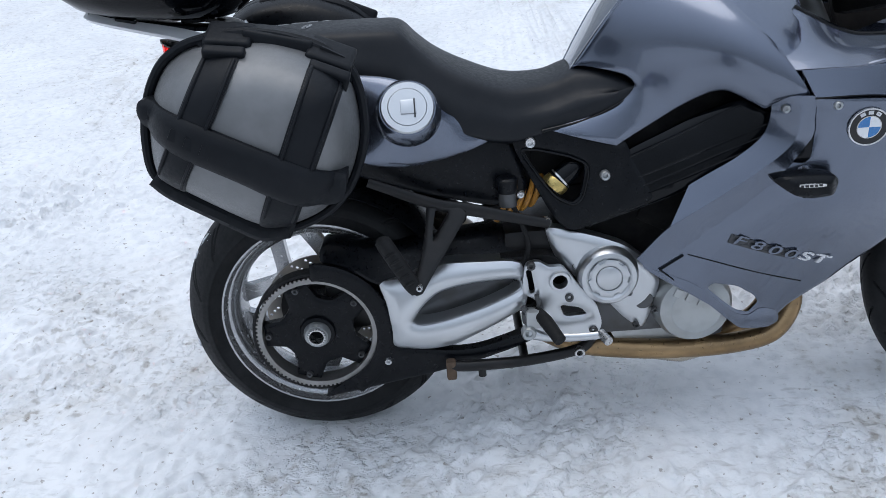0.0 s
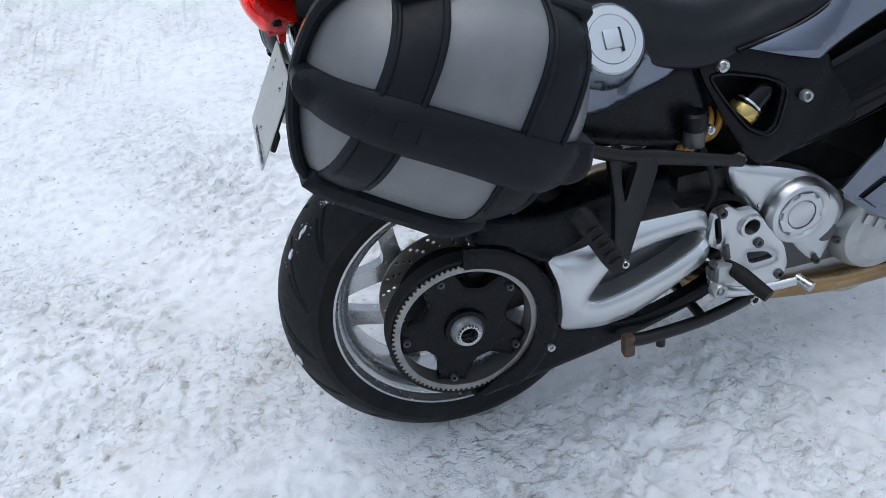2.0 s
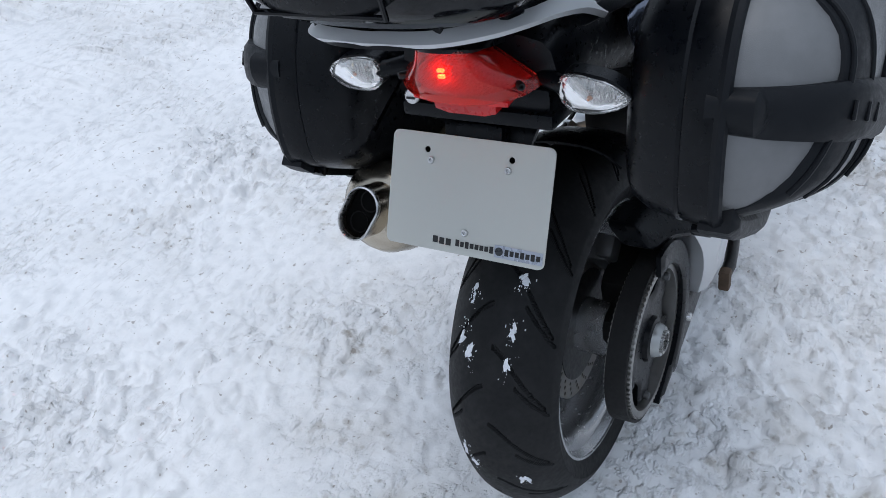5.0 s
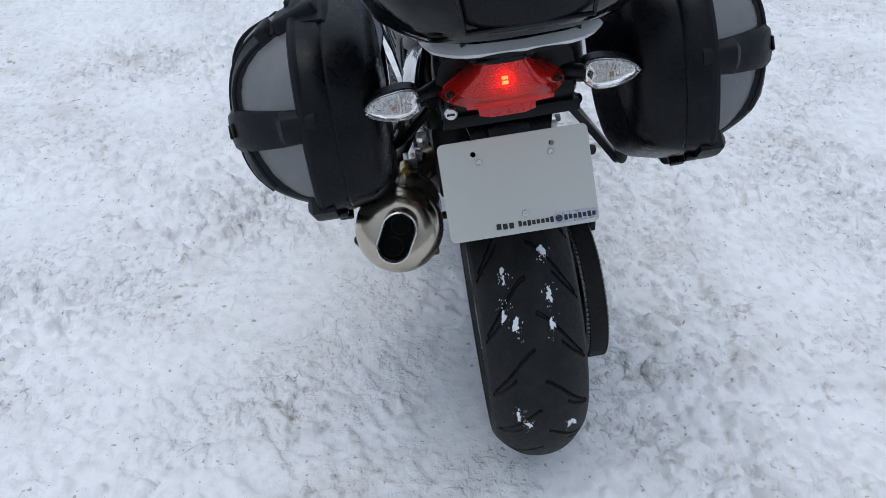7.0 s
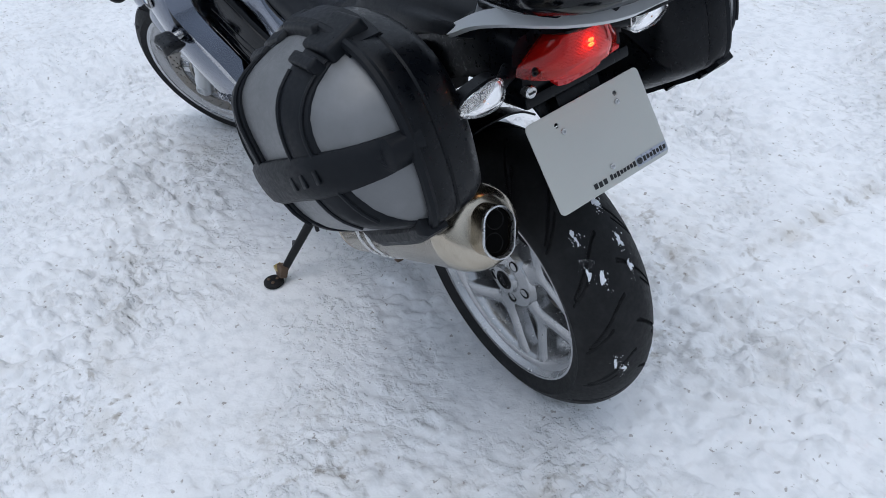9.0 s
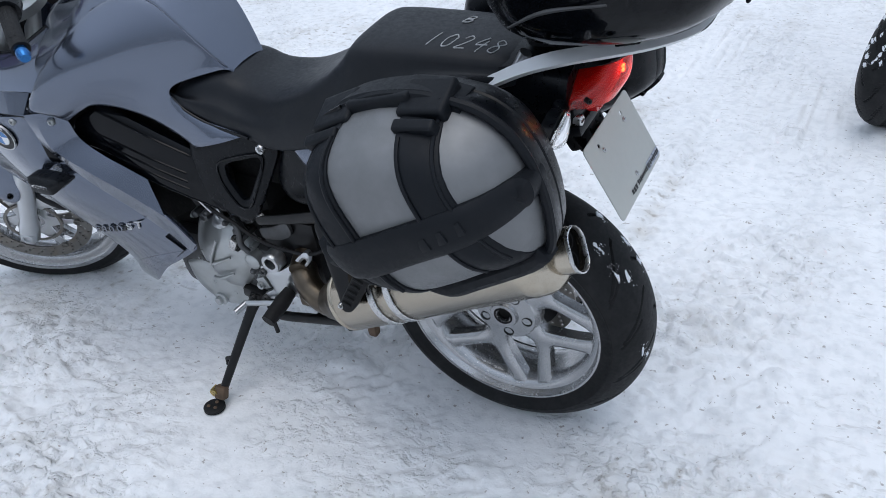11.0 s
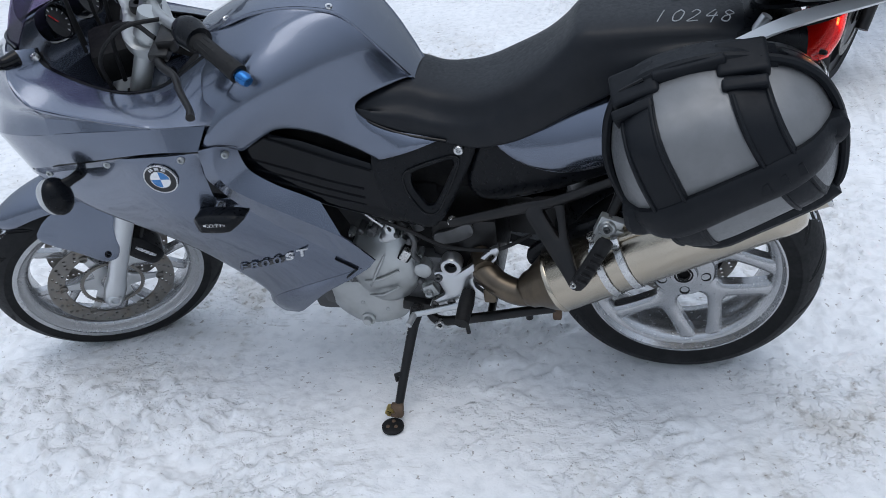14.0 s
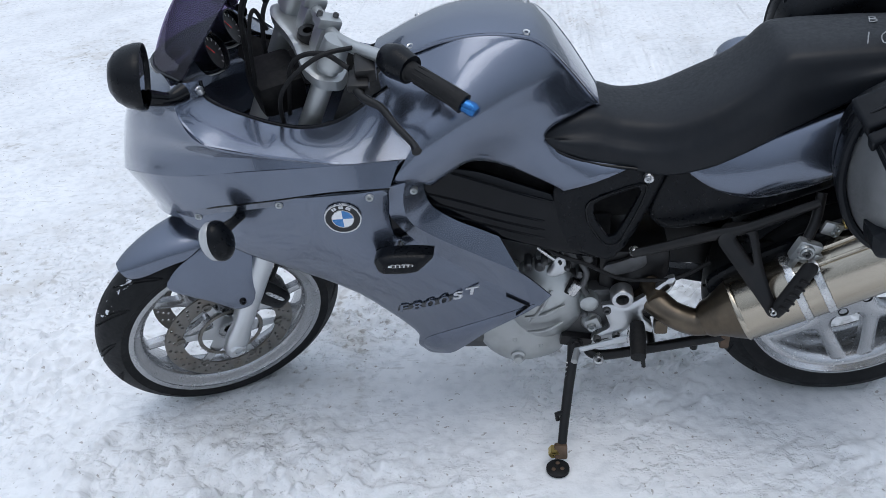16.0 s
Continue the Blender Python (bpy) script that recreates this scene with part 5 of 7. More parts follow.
# cylinder head details behind the left fairing tail
part("oil_filler", lathe([(0, 0.160), (0.014, 0.160), (0.021, 0.155), (0.022, 0.13), (0.018, 0.10)], 24, (0.590, 0, 0.378)), CAST, engine)
part("head_casting", joined(block((0.70, 0.085, 0.53), (0.16, 0.06, 0.09), 0.012, (0, 25, 0)), block((0.615, 0.10, 0.49), (0.06, 0.05, 0.06), 0.012, (0, 20, 0)), block((0.665, 0.125, 0.505), (0.035, 0.03, 0.05), 0.008, (0, -20, 0))), CASTDARK, engine)
part("coolant_stub", tube([(0.69, 0.12, 0.53), (0.70, 0.14, 0.545), (0.705, 0.15, 0.575)], [0.010, 0.009, 0.008], 10, 4), CAST, engine)
part("coolant_pump", joined(lathe([(0, 0.148), (0.016, 0.148), (0.024, 0.138), (0.026, 0.10)], 22, (0.583, 0, 0.310)), bolt((0.583, 0.152, 0.310), 0.011, 1, 0.010), block((0.578, 0.148, 0.314), (0.030, 0.012, 0.034), 0.004, (0, 25, 0))), CAST, engine)
part("cable_loop", tube([(0.72, 0.14, 0.56), (0.66, 0.160, 0.525), (0.600, 0.163, 0.500), (0.560, 0.163, 0.475), (0.520, 0.160, 0.455), (0.46, 0.158, 0.447), (0.40, 0.155, 0.450), (0.33, 0.14, 0.48)], 0.0045, 8, 8), GRIP, engine)
part("wire_harness", tube([(0.80, 0.12, 0.58), (0.72, 0.15, 0.56), (0.63, 0.15, 0.535), (0.60, 0.13, 0.45)], 0.006, 8, 8), GRIP, engine)
part("breather_rod", tube([(0.706, 0.150, 0.538), (0.690, 0.150, 0.524), (0.668, 0.152, 0.506)], [0.0032, 0.0045, 0.0045], 8), CHROME, engine)
part("cable_lug", sheet([(0.650, 0.520), (0.658, 0.516), (0.690, 0.462), (0.668, 0.452), (0.640, 0.468), (0.644, 0.500)], 0.152, 0.010, 1, step=0.012, roll=0.003, holes=[[(0.655, 0.504), (0.662, 0.498), (0.656, 0.486), (0.650, 0.492)]]), SILVER, engine, "silver cable lug")
part("sensor_seat", block((0.626, 0.148, 0.424), (0.030, 0.020, 0.040), 0.006, (0, -32, 0)), INNER, engine)
part("sensor_block", joined(block((0.624, 0.158, 0.430), (0.020, 0.018, 0.030), 0.003, (0, -32, 0)), block((0.630, 0.160, 0.416), (0.014, 0.012, 0.008), 0.002, (0, -32, 0))), CHROME, engine, "bright metal sensor")
for x, z, r in ((0.700, 0.486, 0.012), (0.690, 0.498, 0.008), (0.726, 0.488, 0.009), (0.612, 0.462, 0.009), (0.604, 0.440, 0.007), (0.640, 0.480, 0.007), (0.600, 0.345, 0.008), (0.566, 0.285, 0.008)):
    part("head_stud", joined(lathe([(0, 0.158), (r * 0.6, 0.158), (r, 0.154), (r, 0.10), (0, 0.10)], 14, (x, 0, z))), CASTDARK, engine)
part("oil_line", tube([(0.612, 0.150, 0.500), (0.598, 0.158, 0.470), (0.606, 0.156, 0.430), (0.596, 0.150, 0.405)], 0.007, 10, 6), CASTDARK, engine)
for x, z in ((0.742, 0.372), (0.732, 0.378), (0.722, 0.383)):
    part("cover_relief", block((x, 0.1555, z), (0.007, 0.004, 0.016), 0.001, (0, 25, 0)), CAST, engine)
part("bracket_plate", sheet([(0.560, 0.470), (0.520, 0.480), (0.470, 0.505), (0.462, 0.470), (0.500, 0.448), (0.555, 0.440)], 0.135, 0.012, 1, step=0.02, roll=0.003), CASTDARK, engine)
# plain block in black, for the shaded gap behind the bracket
part("gearbox_block", block((0.49, 0, 0.40), (0.16, 0.24, 0.20), 0.02), FRAME, engine)
# near-black fillers; unseen battery and radiator are plain added blocks
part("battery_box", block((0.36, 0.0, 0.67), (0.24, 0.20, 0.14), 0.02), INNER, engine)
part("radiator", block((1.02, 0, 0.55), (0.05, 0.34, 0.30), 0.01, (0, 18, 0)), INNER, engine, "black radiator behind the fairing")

# rear shock, reservoir and harness on the right
shock = holder("rear_shock", bike)
coil = [(0.40 + 0.0055 * t + 0.020 * math.cos(t * 1.9) * 0.5, -0.085 + 0.032 * math.sin(t * 1.9), 0.545 + 0.0022 * t + 0.030 * math.cos(t * 1.9)) for t in np.linspace(0, 17, 110)]
part("shock_spring", tube(coil, 0.0062, 8), SPRING, shock, "ochre coil spring")
part("shock_body", tube([(0.37, -0.085, 0.53), (0.53, -0.085, 0.60)], 0.021, 14), FRAME, shock)
part("fluid_pot", tube([(0.423, -0.148, 0.572), (0.423, -0.148, 0.602)], 0.019, 22), CASTDARK, shock)
part("fluid_cap", tube([(0.423, -0.148, 0.602), (0.423, -0.148, 0.605), (0.423, -0.148, 0.630), (0.423, -0.148, 0.634)], [0.021, 0.0225, 0.0225, 0.018], 22), BLACK, shock)
part("pot_bolt", bolt((0.450, -0.152, 0.596), 0.0085, -1, 0.006), CHROME, shock)
part("preload_knob", tube([(0.533, -0.128, 0.612), (0.545, -0.126, 0.622), (0.560, -0.124, 0.635), (0.574, -0.122, 0.647), (0.582, -0.121, 0.654)], [0.0245, 0.0245, 0.0235, 0.019, 0.008], 24), GLOSS, shock)
part("preload_ring", tube([(0.535, -0.128, 0.614), (0.538, -0.1275, 0.6165)], 0.0258, 24), CHROME, shock)
part("preload_collar", tube([(0.519, -0.130, 0.600), (0.521, -0.130, 0.602), (0.530, -0.129, 0.609), (0.532, -0.1285, 0.611)], [0.026, 0.0275, 0.0275, 0.026], 28), BRASS, shock, "yellow brass adjuster collar")
part("shock_hose", tube([(0.42, -0.15, 0.60), (0.45, -0.16, 0.53), (0.46, -0.16, 0.47), (0.43, -0.15, 0.40)], 0.006, 8, 6), GRIP, shock)

# ---- swing arm, belt guards ----
arm = holder("swing_arm", bike)
arm_y = thin_plate([(0.19, 0.37, 0.215), (0.445, 0.44, 0.178), (0.12, 0.43, 0.185), (0.14, 0.29, 0.195), (0.44, 0.32, 0.188), (0.30, 0.27, 0.200), (0.29, 0.46, 0.192)])
ARM_HOLE = rounded([(0.200, 0.340), (0.212, 0.360), (0.234, 0.386), (0.262, 0.406), (0.300, 0.414), (0.350, 0.417), (0.438, 0.414), (0.442, 0.388), (0.365, 0.360), (0.275, 0.340), (0.220, 0.334)], 0.2, 2)
part("arm_shell", sheet([(0.136, 0.432), (0.201, 0.443), (0.254, 0.459), (0.290, 0.464), (0.442, 0.452), (0.458, 0.40), (0.450, 0.346), (0.381, 0.313), (0.326, 0.289), (0.290, 0.274), (0.230, 0.268), (0.155, 0.276), (0.158, 0.32), (0.152, 0.385)], arm_y, 0.075, -1, step=0.010, roll=0.011, reach=0.011, holes=[ARM_HOLE], cut=0.14), SILVER, arm, "silver single-sided swing arm")


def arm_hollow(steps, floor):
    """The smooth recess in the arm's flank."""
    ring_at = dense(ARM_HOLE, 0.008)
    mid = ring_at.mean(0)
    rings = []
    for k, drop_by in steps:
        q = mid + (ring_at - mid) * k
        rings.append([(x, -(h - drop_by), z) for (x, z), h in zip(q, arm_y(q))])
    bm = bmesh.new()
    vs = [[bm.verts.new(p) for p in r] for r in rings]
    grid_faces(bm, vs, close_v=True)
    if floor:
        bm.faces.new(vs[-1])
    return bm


part("arm_hollow", arm_hollow(((1.04, 0.008), (1.0, 0.012), (0.96, 0.026), (0.92, 0.040), (0.90, 0.050)), False), SILVER, arm, angle=60)
# floor of the silver arm; the darker metal stands in for shade there
part("hollow_shade_floor", arm_hollow(((0.93, 0.048), (0.88, 0.055), (0.74, 0.066), (0.45, 0.072), (0.15, 0.072)), True), CASTDARK, arm, "recess floor in a darker metal, standing in for the shade", angle=60)
part("arm_core", joined(block((0.24, -0.085, 0.37), (0.46, 0.06, 0.12), 0.02, (0, -8, 0)), block((0.0, -0.10, 0.31), (0.12, 0.04, 0.12), 0.02)), FRAME, arm)
ringp = [(-0.012 + 0.172 * math.cos(a), 0.308 + 0.172 * math.sin(a)) for a in np.linspace(radians(88), radians(-62), 26)]
ringp += [(-0.012 + 0.1325 * math.cos(a), 0.308 + 0.1325 * math.sin(a)) for a in np.linspace(radians(-62), radians(88), 26)]
part("belt_guard_ring", sheet(ringp, 0.173, 0.012, -1, step=0.02, roll=0.004, reach=0.005, times=0), BLACK, arm, "black belt guard")
part("belt_guard", sheet([(0.148, 0.290), (0.158, 0.262), (0.320, 0.238), (0.446, 0.277), (0.520, 0.330), (0.52, 0.290), (0.445, 0.248), (0.33, 0.212), (0.230, 0.190), (0.130, 0.172), (-0.014, 0.146), (-0.005, 0.160), (0.090, 0.215), (0.125, 0.262)], 0.170, 0.03, -1, step=0.02, roll=0.005), BLACK, arm, "black lower belt guard")
part("guard_bolt", bolt((0.139, -0.174, 0.235), 0.0085, -1, 0.006), CHROME, arm)
part("upper_guard", sheet([(0.020, 0.510), (0.060, 0.505), (0.166, 0.488), (0.264, 0.494), (0.40, 0.500), (0.480, 0.478), (0.475, 0.435), (0.36, 0.455), (0.259, 0.435), (0.146, 0.420), (0.075, 0.458), (0.010, 0.472)], thin_plate([(0.02, 0.48, 0.150), (0.25, 0.46, 0.145), (0.48, 0.45, 0.120), (0.16, 0.45, 0.165)]), 0.05, -1, step=0.022, roll=0.008), BLACK, arm, "black hugger flank")
hug = []
for a in np.linspace(radians(36), radians(82), 14):
    hug.append([(-0.012 + (0.337 - 0.03 * abs(f) ** 3) * math.cos(a), 0.098 * f, 0.308 + (0.337 - 0.03 * abs(f) ** 3) * math.sin(a)) for f in np.linspace(-1, 1, 9)])
part("hugger", patch(hug, 20, 20, 0.004, (-0.012, 0, 0.308)), BLACK, arm, "black rear hugger")
cal = holder("rear_caliper", bike)
part("caliper_body", joined(block((0.075, -0.035, 0.405), (0.09, 0.06, 0.05), 0.012, (0, 50, 0)), block((0.055, -0.06, 0.43), (0.05, 0.03, 0.04), 0.008, (0, 50, 0))), CASTDARK, cal)

# ---- exhaust ----
ex = holder("exhaust", bike)
part("header_pipe", tube([(1.045, -0.075, 0.345), (1.052, -0.105, 0.275), (1.010, -0.125, 0.215), (0.93, -0.130, 0.193), (0.80, -0.130, 0.188), (0.68, -0.125, 0.195), (0.56, -0.10, 0.205), (0.47, -0.04, 0.225)], 0.0235, 16, 8), BRONZE, ex, "bronze-tinted header pipe")
part("header_pipe", tube([(1.045, 0.02, 0.345), (1.050, 0.0, 0.265), (1.00, -0.03, 0.205), (0.90, -0.065, 0.185), (0.78, -0.075, 0.175), (0.66, -0.07, 0.185), (0.47, -0.02, 0.225)], 0.0235, 16, 8), BRONZE, ex)
part("header_shield", tube([(0.86, -0.128, 0.178), (0.80, -0.130, 0.172), (0.74, -0.128, 0.176)], [0.012, 0.018, 0.012], 12, 4), STEEL, ex)
part("link_pipe", tube([(0.49, -0.02, 0.225), (0.475, 0.06, 0.29), (0.455, 0.13, 0.375), (0.41, 0.175, 0.365), (0.36, 0.19, 0.352), (0.325, 0.193, 0.365)], [0.026, 0.028, 0.032, 0.030, 0.031, 0.036], 18, 8), STEELDARK, ex, "heat-stained link pipe")
E0, E1 = np.array([0.345, 0.196, 0.360]), np.array([-0.205, 0.200, 0.643])
along = (E1 - E0) / np.linalg.norm(E1 - E0)
LEN = float(np.linalg.norm(E1 - E0))
EXM = Matrix.Translation(E0) @ Vector((0, 1, 0)).rotation_difference(Vector(along)).to_matrix().to_4x4()
R0 = 0.074
part("silencer_cone", lathe([(0.034, 0.0), (0.042, 0.012), (0.046, 0.030), (0.060, 0.055), (0.070, 0.075), (0.072, 0.078)], 48), STEELDARK, ex, "heat-stained silencer cone", m=EXM)
part("silencer_body", lathe([(0.072, 0.078), (0.0745, 0.080), (0.0745, 0.086), (0.0725, 0.089), (R0, 0.092), (R0, LEN - 0.06), (R0 + 0.001, LEN - 0.058), (R0, LEN - 0.052), (R0 - 0.001, LEN - 0.03), (R0 - 0.008, LEN - 0.012), (R0 - 0.022, LEN - 0.002), (0.040, LEN + 0.002), (0.0, LEN + 0.002)], 64), STEEL, ex, "brushed stainless silencer", m=EXM)
for d in (0.200, 0.248):
    bd = part("silencer_band", lathe([(R0 + 0.001, d), (R0 + 0.003, d + 0.001), (R0 + 0.003, d + 0.016), (R0 + 0.001, d + 0.017)], 56, close=True), CHROME, ex, "bright steel silencer band", m=EXM)
    for a in (30, 62):
        part("band_clip", block((0.0785 * math.cos(radians(a)), d + 0.008, 0.0785 * math.sin(radians(a))), (0.007, 0.020, 0.018), 0.002, (0, -a, 0)), CHROME, bd)
stad = lambda r, h, k=20: [(r * math.cos(a), (h if math.sin(a) >= 0 else -h) + r * math.sin(a)) for a in np.linspace(0, 2 * math.pi, k, endpoint=False)]
drop = lambda y: -0.10 * (y - LEN + 0.012)
oval = lambda rows: loft([[(x, y, z + drop(y)) for x, z in stad(r, 0.0140, 32)] for r, y in rows], False)
part("outlet", oval(((0.0300, LEN - 0.016), (0.0285, LEN + 0.006), (0.0278, LEN + 0.040), (0.0262, LEN + 0.040), (0.0258, LEN + 0.010))), STEEL, ex, "oval stainless outlet", m=EXM)
part("outlet_lip", oval(((0.0278, LEN + 0.037), (0.0290, LEN + 0.040), (0.0285, LEN + 0.044), (0.0262, LEN + 0.045), (0.0245, LEN + 0.042), (0.0245, LEN + 0.036))), CHROME, ex, "bright outlet lip", m=EXM)
# near-black plate closes the pipe and stands in for its shaded inside
part("outlet_throat", loft([[(x, y, z + drop(y)) for x, z in stad(0.0255, 0.0140, 32)] for y in (LEN + 0.026, LEN + 0.022, LEN + 0.012)], True), THROATDARK, ex, "near-black plate for the shade inside the outlet", m=EXM)
for dz in (0.0185, -0.0185):
    part("outlet_bore", lathe([(0.0145, LEN + 0.0265), (0.0160, LEN + 0.0280), (0.0165, LEN + 0.0265)], 24, (0, 0, dz + drop(LEN + 0.026)), close=True), INNER, ex, m=EXM)
part("silencer_guard", sheet([(0.345, 0.455), (0.252, 0.520), (0.10, 0.588), (0.08, 0.545), (0.23, 0.455), (0.33, 0.41)], 0.176, 0.02, 1, step=0.02, roll=0.004), BLACK, ex, "black heat guard above the silencer")
skin = lambda a, y: tuple(EXM @ Vector((0.0765 * math.cos(radians(a)), y, 0.0765 * math.sin(radians(a)))))
part("silencer_rail", tube([skin(58, 0.20), skin(58, 0.30), skin(58, 0.40), skin(54, 0.425), skin(46, 0.435), skin(38, 0.425), skin(34, 0.40), skin(34, 0.30), skin(34, 0.20)], 0.0042, 8, 4), STEEL, ex, "steel guard rail on the silencer")
part("silencer_hanger", lathe([(0.005, 0.226), (0.010, 0.228), (0.012, 0.224), (0.016, 0.224), (0.018, 0.220), (0.018, 0.195), (0.005, 0.195)], 24, (0.163, 0, 0.561), close=True), CAST, ex, "grey silencer hanger boss")
part("hanger_clamp", joined(block((0.160, 0.206, 0.556), (0.052, 0.022, 0.050), 0.005, (0, -22, 0)), block((0.140, 0.214, 0.540), (0.018, 0.016, 0.030), 0.003, (0, -22, 0)), block((0.182, 0.212, 0.535), (0.012, 0.016, 0.024), 0.003, (0, -22, 0))), CAST, ex, "grey cast hanger clamp")
part("sensor_plate", joined(block((0.105, 0.176, 0.588), (0.040, 0.010, 0.030), 0.003, (0, -18, 0)), bolt((0.098, 0.183, 0.594), 0.006, 1), bolt((0.102, 0.183, 0.580), 0.006, 1)), CAST, ex)
part("brass_fitting", tube([(0.085, 0.178, 0.600), (0.072, 0.178, 0.604), (0.050, 0.178, 0.610), (0.030, 0.178, 0.616)], [0.010, 0.012, 0.012, 0.009], 14), BRASS, ex, "brass pipe fitting")
part("hanger_bolt", bolt((0.163, 0.226, 0.561), 0.007, 1), CASTDARK, ex)
part("hanger_plate", sheet([(0.150, 0.585), (0.178, 0.580), (0.185, 0.545), (0.200, 0.515), (0.180, 0.510), (0.150, 0.545)], 0.212, 0.012, 1, step=0.02, roll=0.003), CASTDARK, ex)
part("hanger_arm", tube([(0.163, 0.20, 0.561), (0.14, 0.175, 0.61), (0.13, 0.15, 0.66)], 0.011, 10, 4), FRAME, ex)
part("valve_actuator", joined(tube([(0.455, 0.12, 0.41), (0.44, 0.165, 0.40)], [0.024, 0.024], 14), block((0.43, 0.17, 0.33), (0.03, 0.03, 0.04), 0.006)), STEELDARK, ex)

# ---- stands and footrests ----
stand = holder("side_stand", bike)
part("stand_leg", tube([(0.618, 0.145, 0.262), (0.628, 0.178, 0.225), (0.645, 0.250, 0.145), (0.658, 0.315, 0.075)], [0.020, 0.013, 0.0115, 0.0105], 12, 5), FRAME, stand, "black side stand leg")
part("stand_pivot", joined(block((0.618, 0.140, 0.262), (0.075, 0.03, 0.030), 0.006, (0, -10, 0)), bolt((0.618, 0.158, 0.262), 0.012, 1, 0.008)), FRAME, stand)
part("stand_spring", tube([(0.640 + 0.004 * math.cos(t), 0.185 + 0.0011 * t, 0.222 - 0.00120 * t + 0.006 * math.sin(t)) for t in np.linspace(0, 60, 170)], 0.0016, 5), CHROME, stand)
part("stand_clasp", block((0.660, 0.322, 0.073), (0.030, 0.022, 0.034), 0.005, (25, 0, 0)), RUST, stand, "rusty stand joint")
part("stand_nut", lathe([(0, 0.01), (0.013, 0.01), (0.013, -0.01), (0, -0.01)], 6, (0.676, 0.324, 0.073)), BRASS, stand)
part("stand_lug", tube([(0.650, 0.262, 0.140), (0.668, 0.262, 0.132), (0.664, 0.268, 0.118)], 0.006, 8), FRAME, stand)
part("stand_foot", moved(lathe([(0, 0.006), (0.022, 0.006), (0.027, 0.003), (0.027, -0.004), (0.024, -0.007), (0, -0.007)], 24), Matrix.Translation((0.668, 0.352, 0.047)) @ pose(0, 0, 0, 90 + 6.4)), RUBBER, stand, "round black stand foot")
for q in ((0.010, 0.008), (-0.010, 0.006), (0.0, -0.012)):
    part("foot_stud", ball((0.668 + q[0], 0.352 + q[1], 0.0535 + q[1] * 0.11), (0.005, 0.005, 0.003), u=10, v=6), RUST, stand)
cst = holder("centre_stand", bike)
for sd in (1, -1):
    part("centre_stand_leg", tube([(0.60, 0.13 * sd, 0.235), (0.565, 0.150 * sd, 0.216), (0.45, (0.185 if sd < 0 else 0.15) * sd, 0.218 if sd < 0 else 0.235), (0.330, (0.205 if sd < 0 else 0.15) * sd, 0.226 if sd < 0 else 0.262), (0.280, (0.206 if sd < 0 else 0.15) * sd, 0.230 if sd < 0 else 0.272)], 0.0125, 12, 5), FRAME, cst, "black centre stand leg")
    part("centre_stand_shoe", block((0.278, (0.207 if sd < 0 else 0.151) * sd, 0.222 if sd < 0 else 0.264), (0.022, 0.022, 0.046), 0.006), RUST, cst, "rusty centre stand shoe")
    part("centre_stand_bolt", bolt((0.565, 0.162 * sd, 0.215), 0.013, sd, 0.008), CHROME, cst)
    part("centre_stand_peg", tube([(0.345, (0.205 if sd < 0 else 0.15) * sd, 0.226 if sd < 0 else 0.258), (0.345, (0.205 if sd < 0 else 0.15) * sd, 0.200 if sd < 0 else 0.236)], 0.009, 10), FRAME, cst)
part("centre_stand_bar", tube([(0.44, -0.185, 0.224), (0.44, 0.15, 0.238)], 0.010, 10), FRAME, cst)

BR = [(0.450, 0.450), (0.478, 0.456), (0.500, 0.440), (0.528, 0.440), (0.548, 0.415), (0.560, 0.395), (0.600, 0.345), (0.612, 0.300), (0.600, 0.262), (0.52, 0.270), (0.455, 0.285), (0.450, 0.312), (0.482, 0.335), (0.470, 0.365), (0.440, 0.385)]
BL = [(0.563, 0.378), (0.545, 0.382), (0.508, 0.374), (0.472, 0.401), (0.419, 0.453), (0.407, 0.456), (0.403, 0.447), (0.413, 0.419), (0.454, 0.382), (0.472, 0.360), (0.467, 0.336), (0.445, 0.316), (0.445, 0.295), (0.473, 0.306), (0.498, 0.312), (0.510, 0.300), (0.525, 0.285), (0.585, 0.272), (0.580, 0.285), (0.540, 0.312), (0.552, 0.349)]
fr = holder("rider_footrest", bike)
part("footrest_bracket", sheet(BR, 0.190, 0.018, -1, step=0.014, roll=0.004, holes=[ring_poly(0.017, 14, 0, (0.522, 0.408)), [(0.450, 0.435), (0.462, 0.440), (0.470, 0.385), (0.458, 0.380)], [(0.520, 0.350), (0.565, 0.340), (0.580, 0.322), (0.530, 0.320)]], cut=0.15), SILVER, fr, "silver cast footrest bracket")
part("bracket_ring", lathe([(0.016, -0.196), (0.022, -0.196), (0.024, -0.19), (0.024, -0.17), (0.016, -0.17)], 24, (0.522, 0, 0.408), close=True), SILVER, fr)
for x, z in ((0.541, 0.368), (0.462, 0.448), (0.592, 0.285)):
    part("bracket_bolt", bolt((x, -0.191, z), 0.0095, -1, 0.006), CASTDARK, fr)
part("footrest_peg", tube([(0.470, -0.200, 0.345), (0.485, -0.235, 0.338), (0.508, -0.285, 0.318)], [0.012, 0.015, 0.013], 12, 4), GRIP, fr, "black rubber footrest")
part("peg_hinge", joined(block((0.462, -0.208, 0.335), (0.035, 0.03, 0.04), 0.006), bolt((0.449, -0.220, 0.306), 0.016, -1, 0.010)), CAST, fr)
part("brake_pedal", tube([(0.450, -0.213, 0.300), (0.50, -0.222, 0.291), (0.56, -0.232, 0.293), (0.605, -0.238, 0.298)], [0.013, 0.010, 0.009, 0.009], 12, 4, flat=0.7), SILVER, fr, "silver brake pedal")
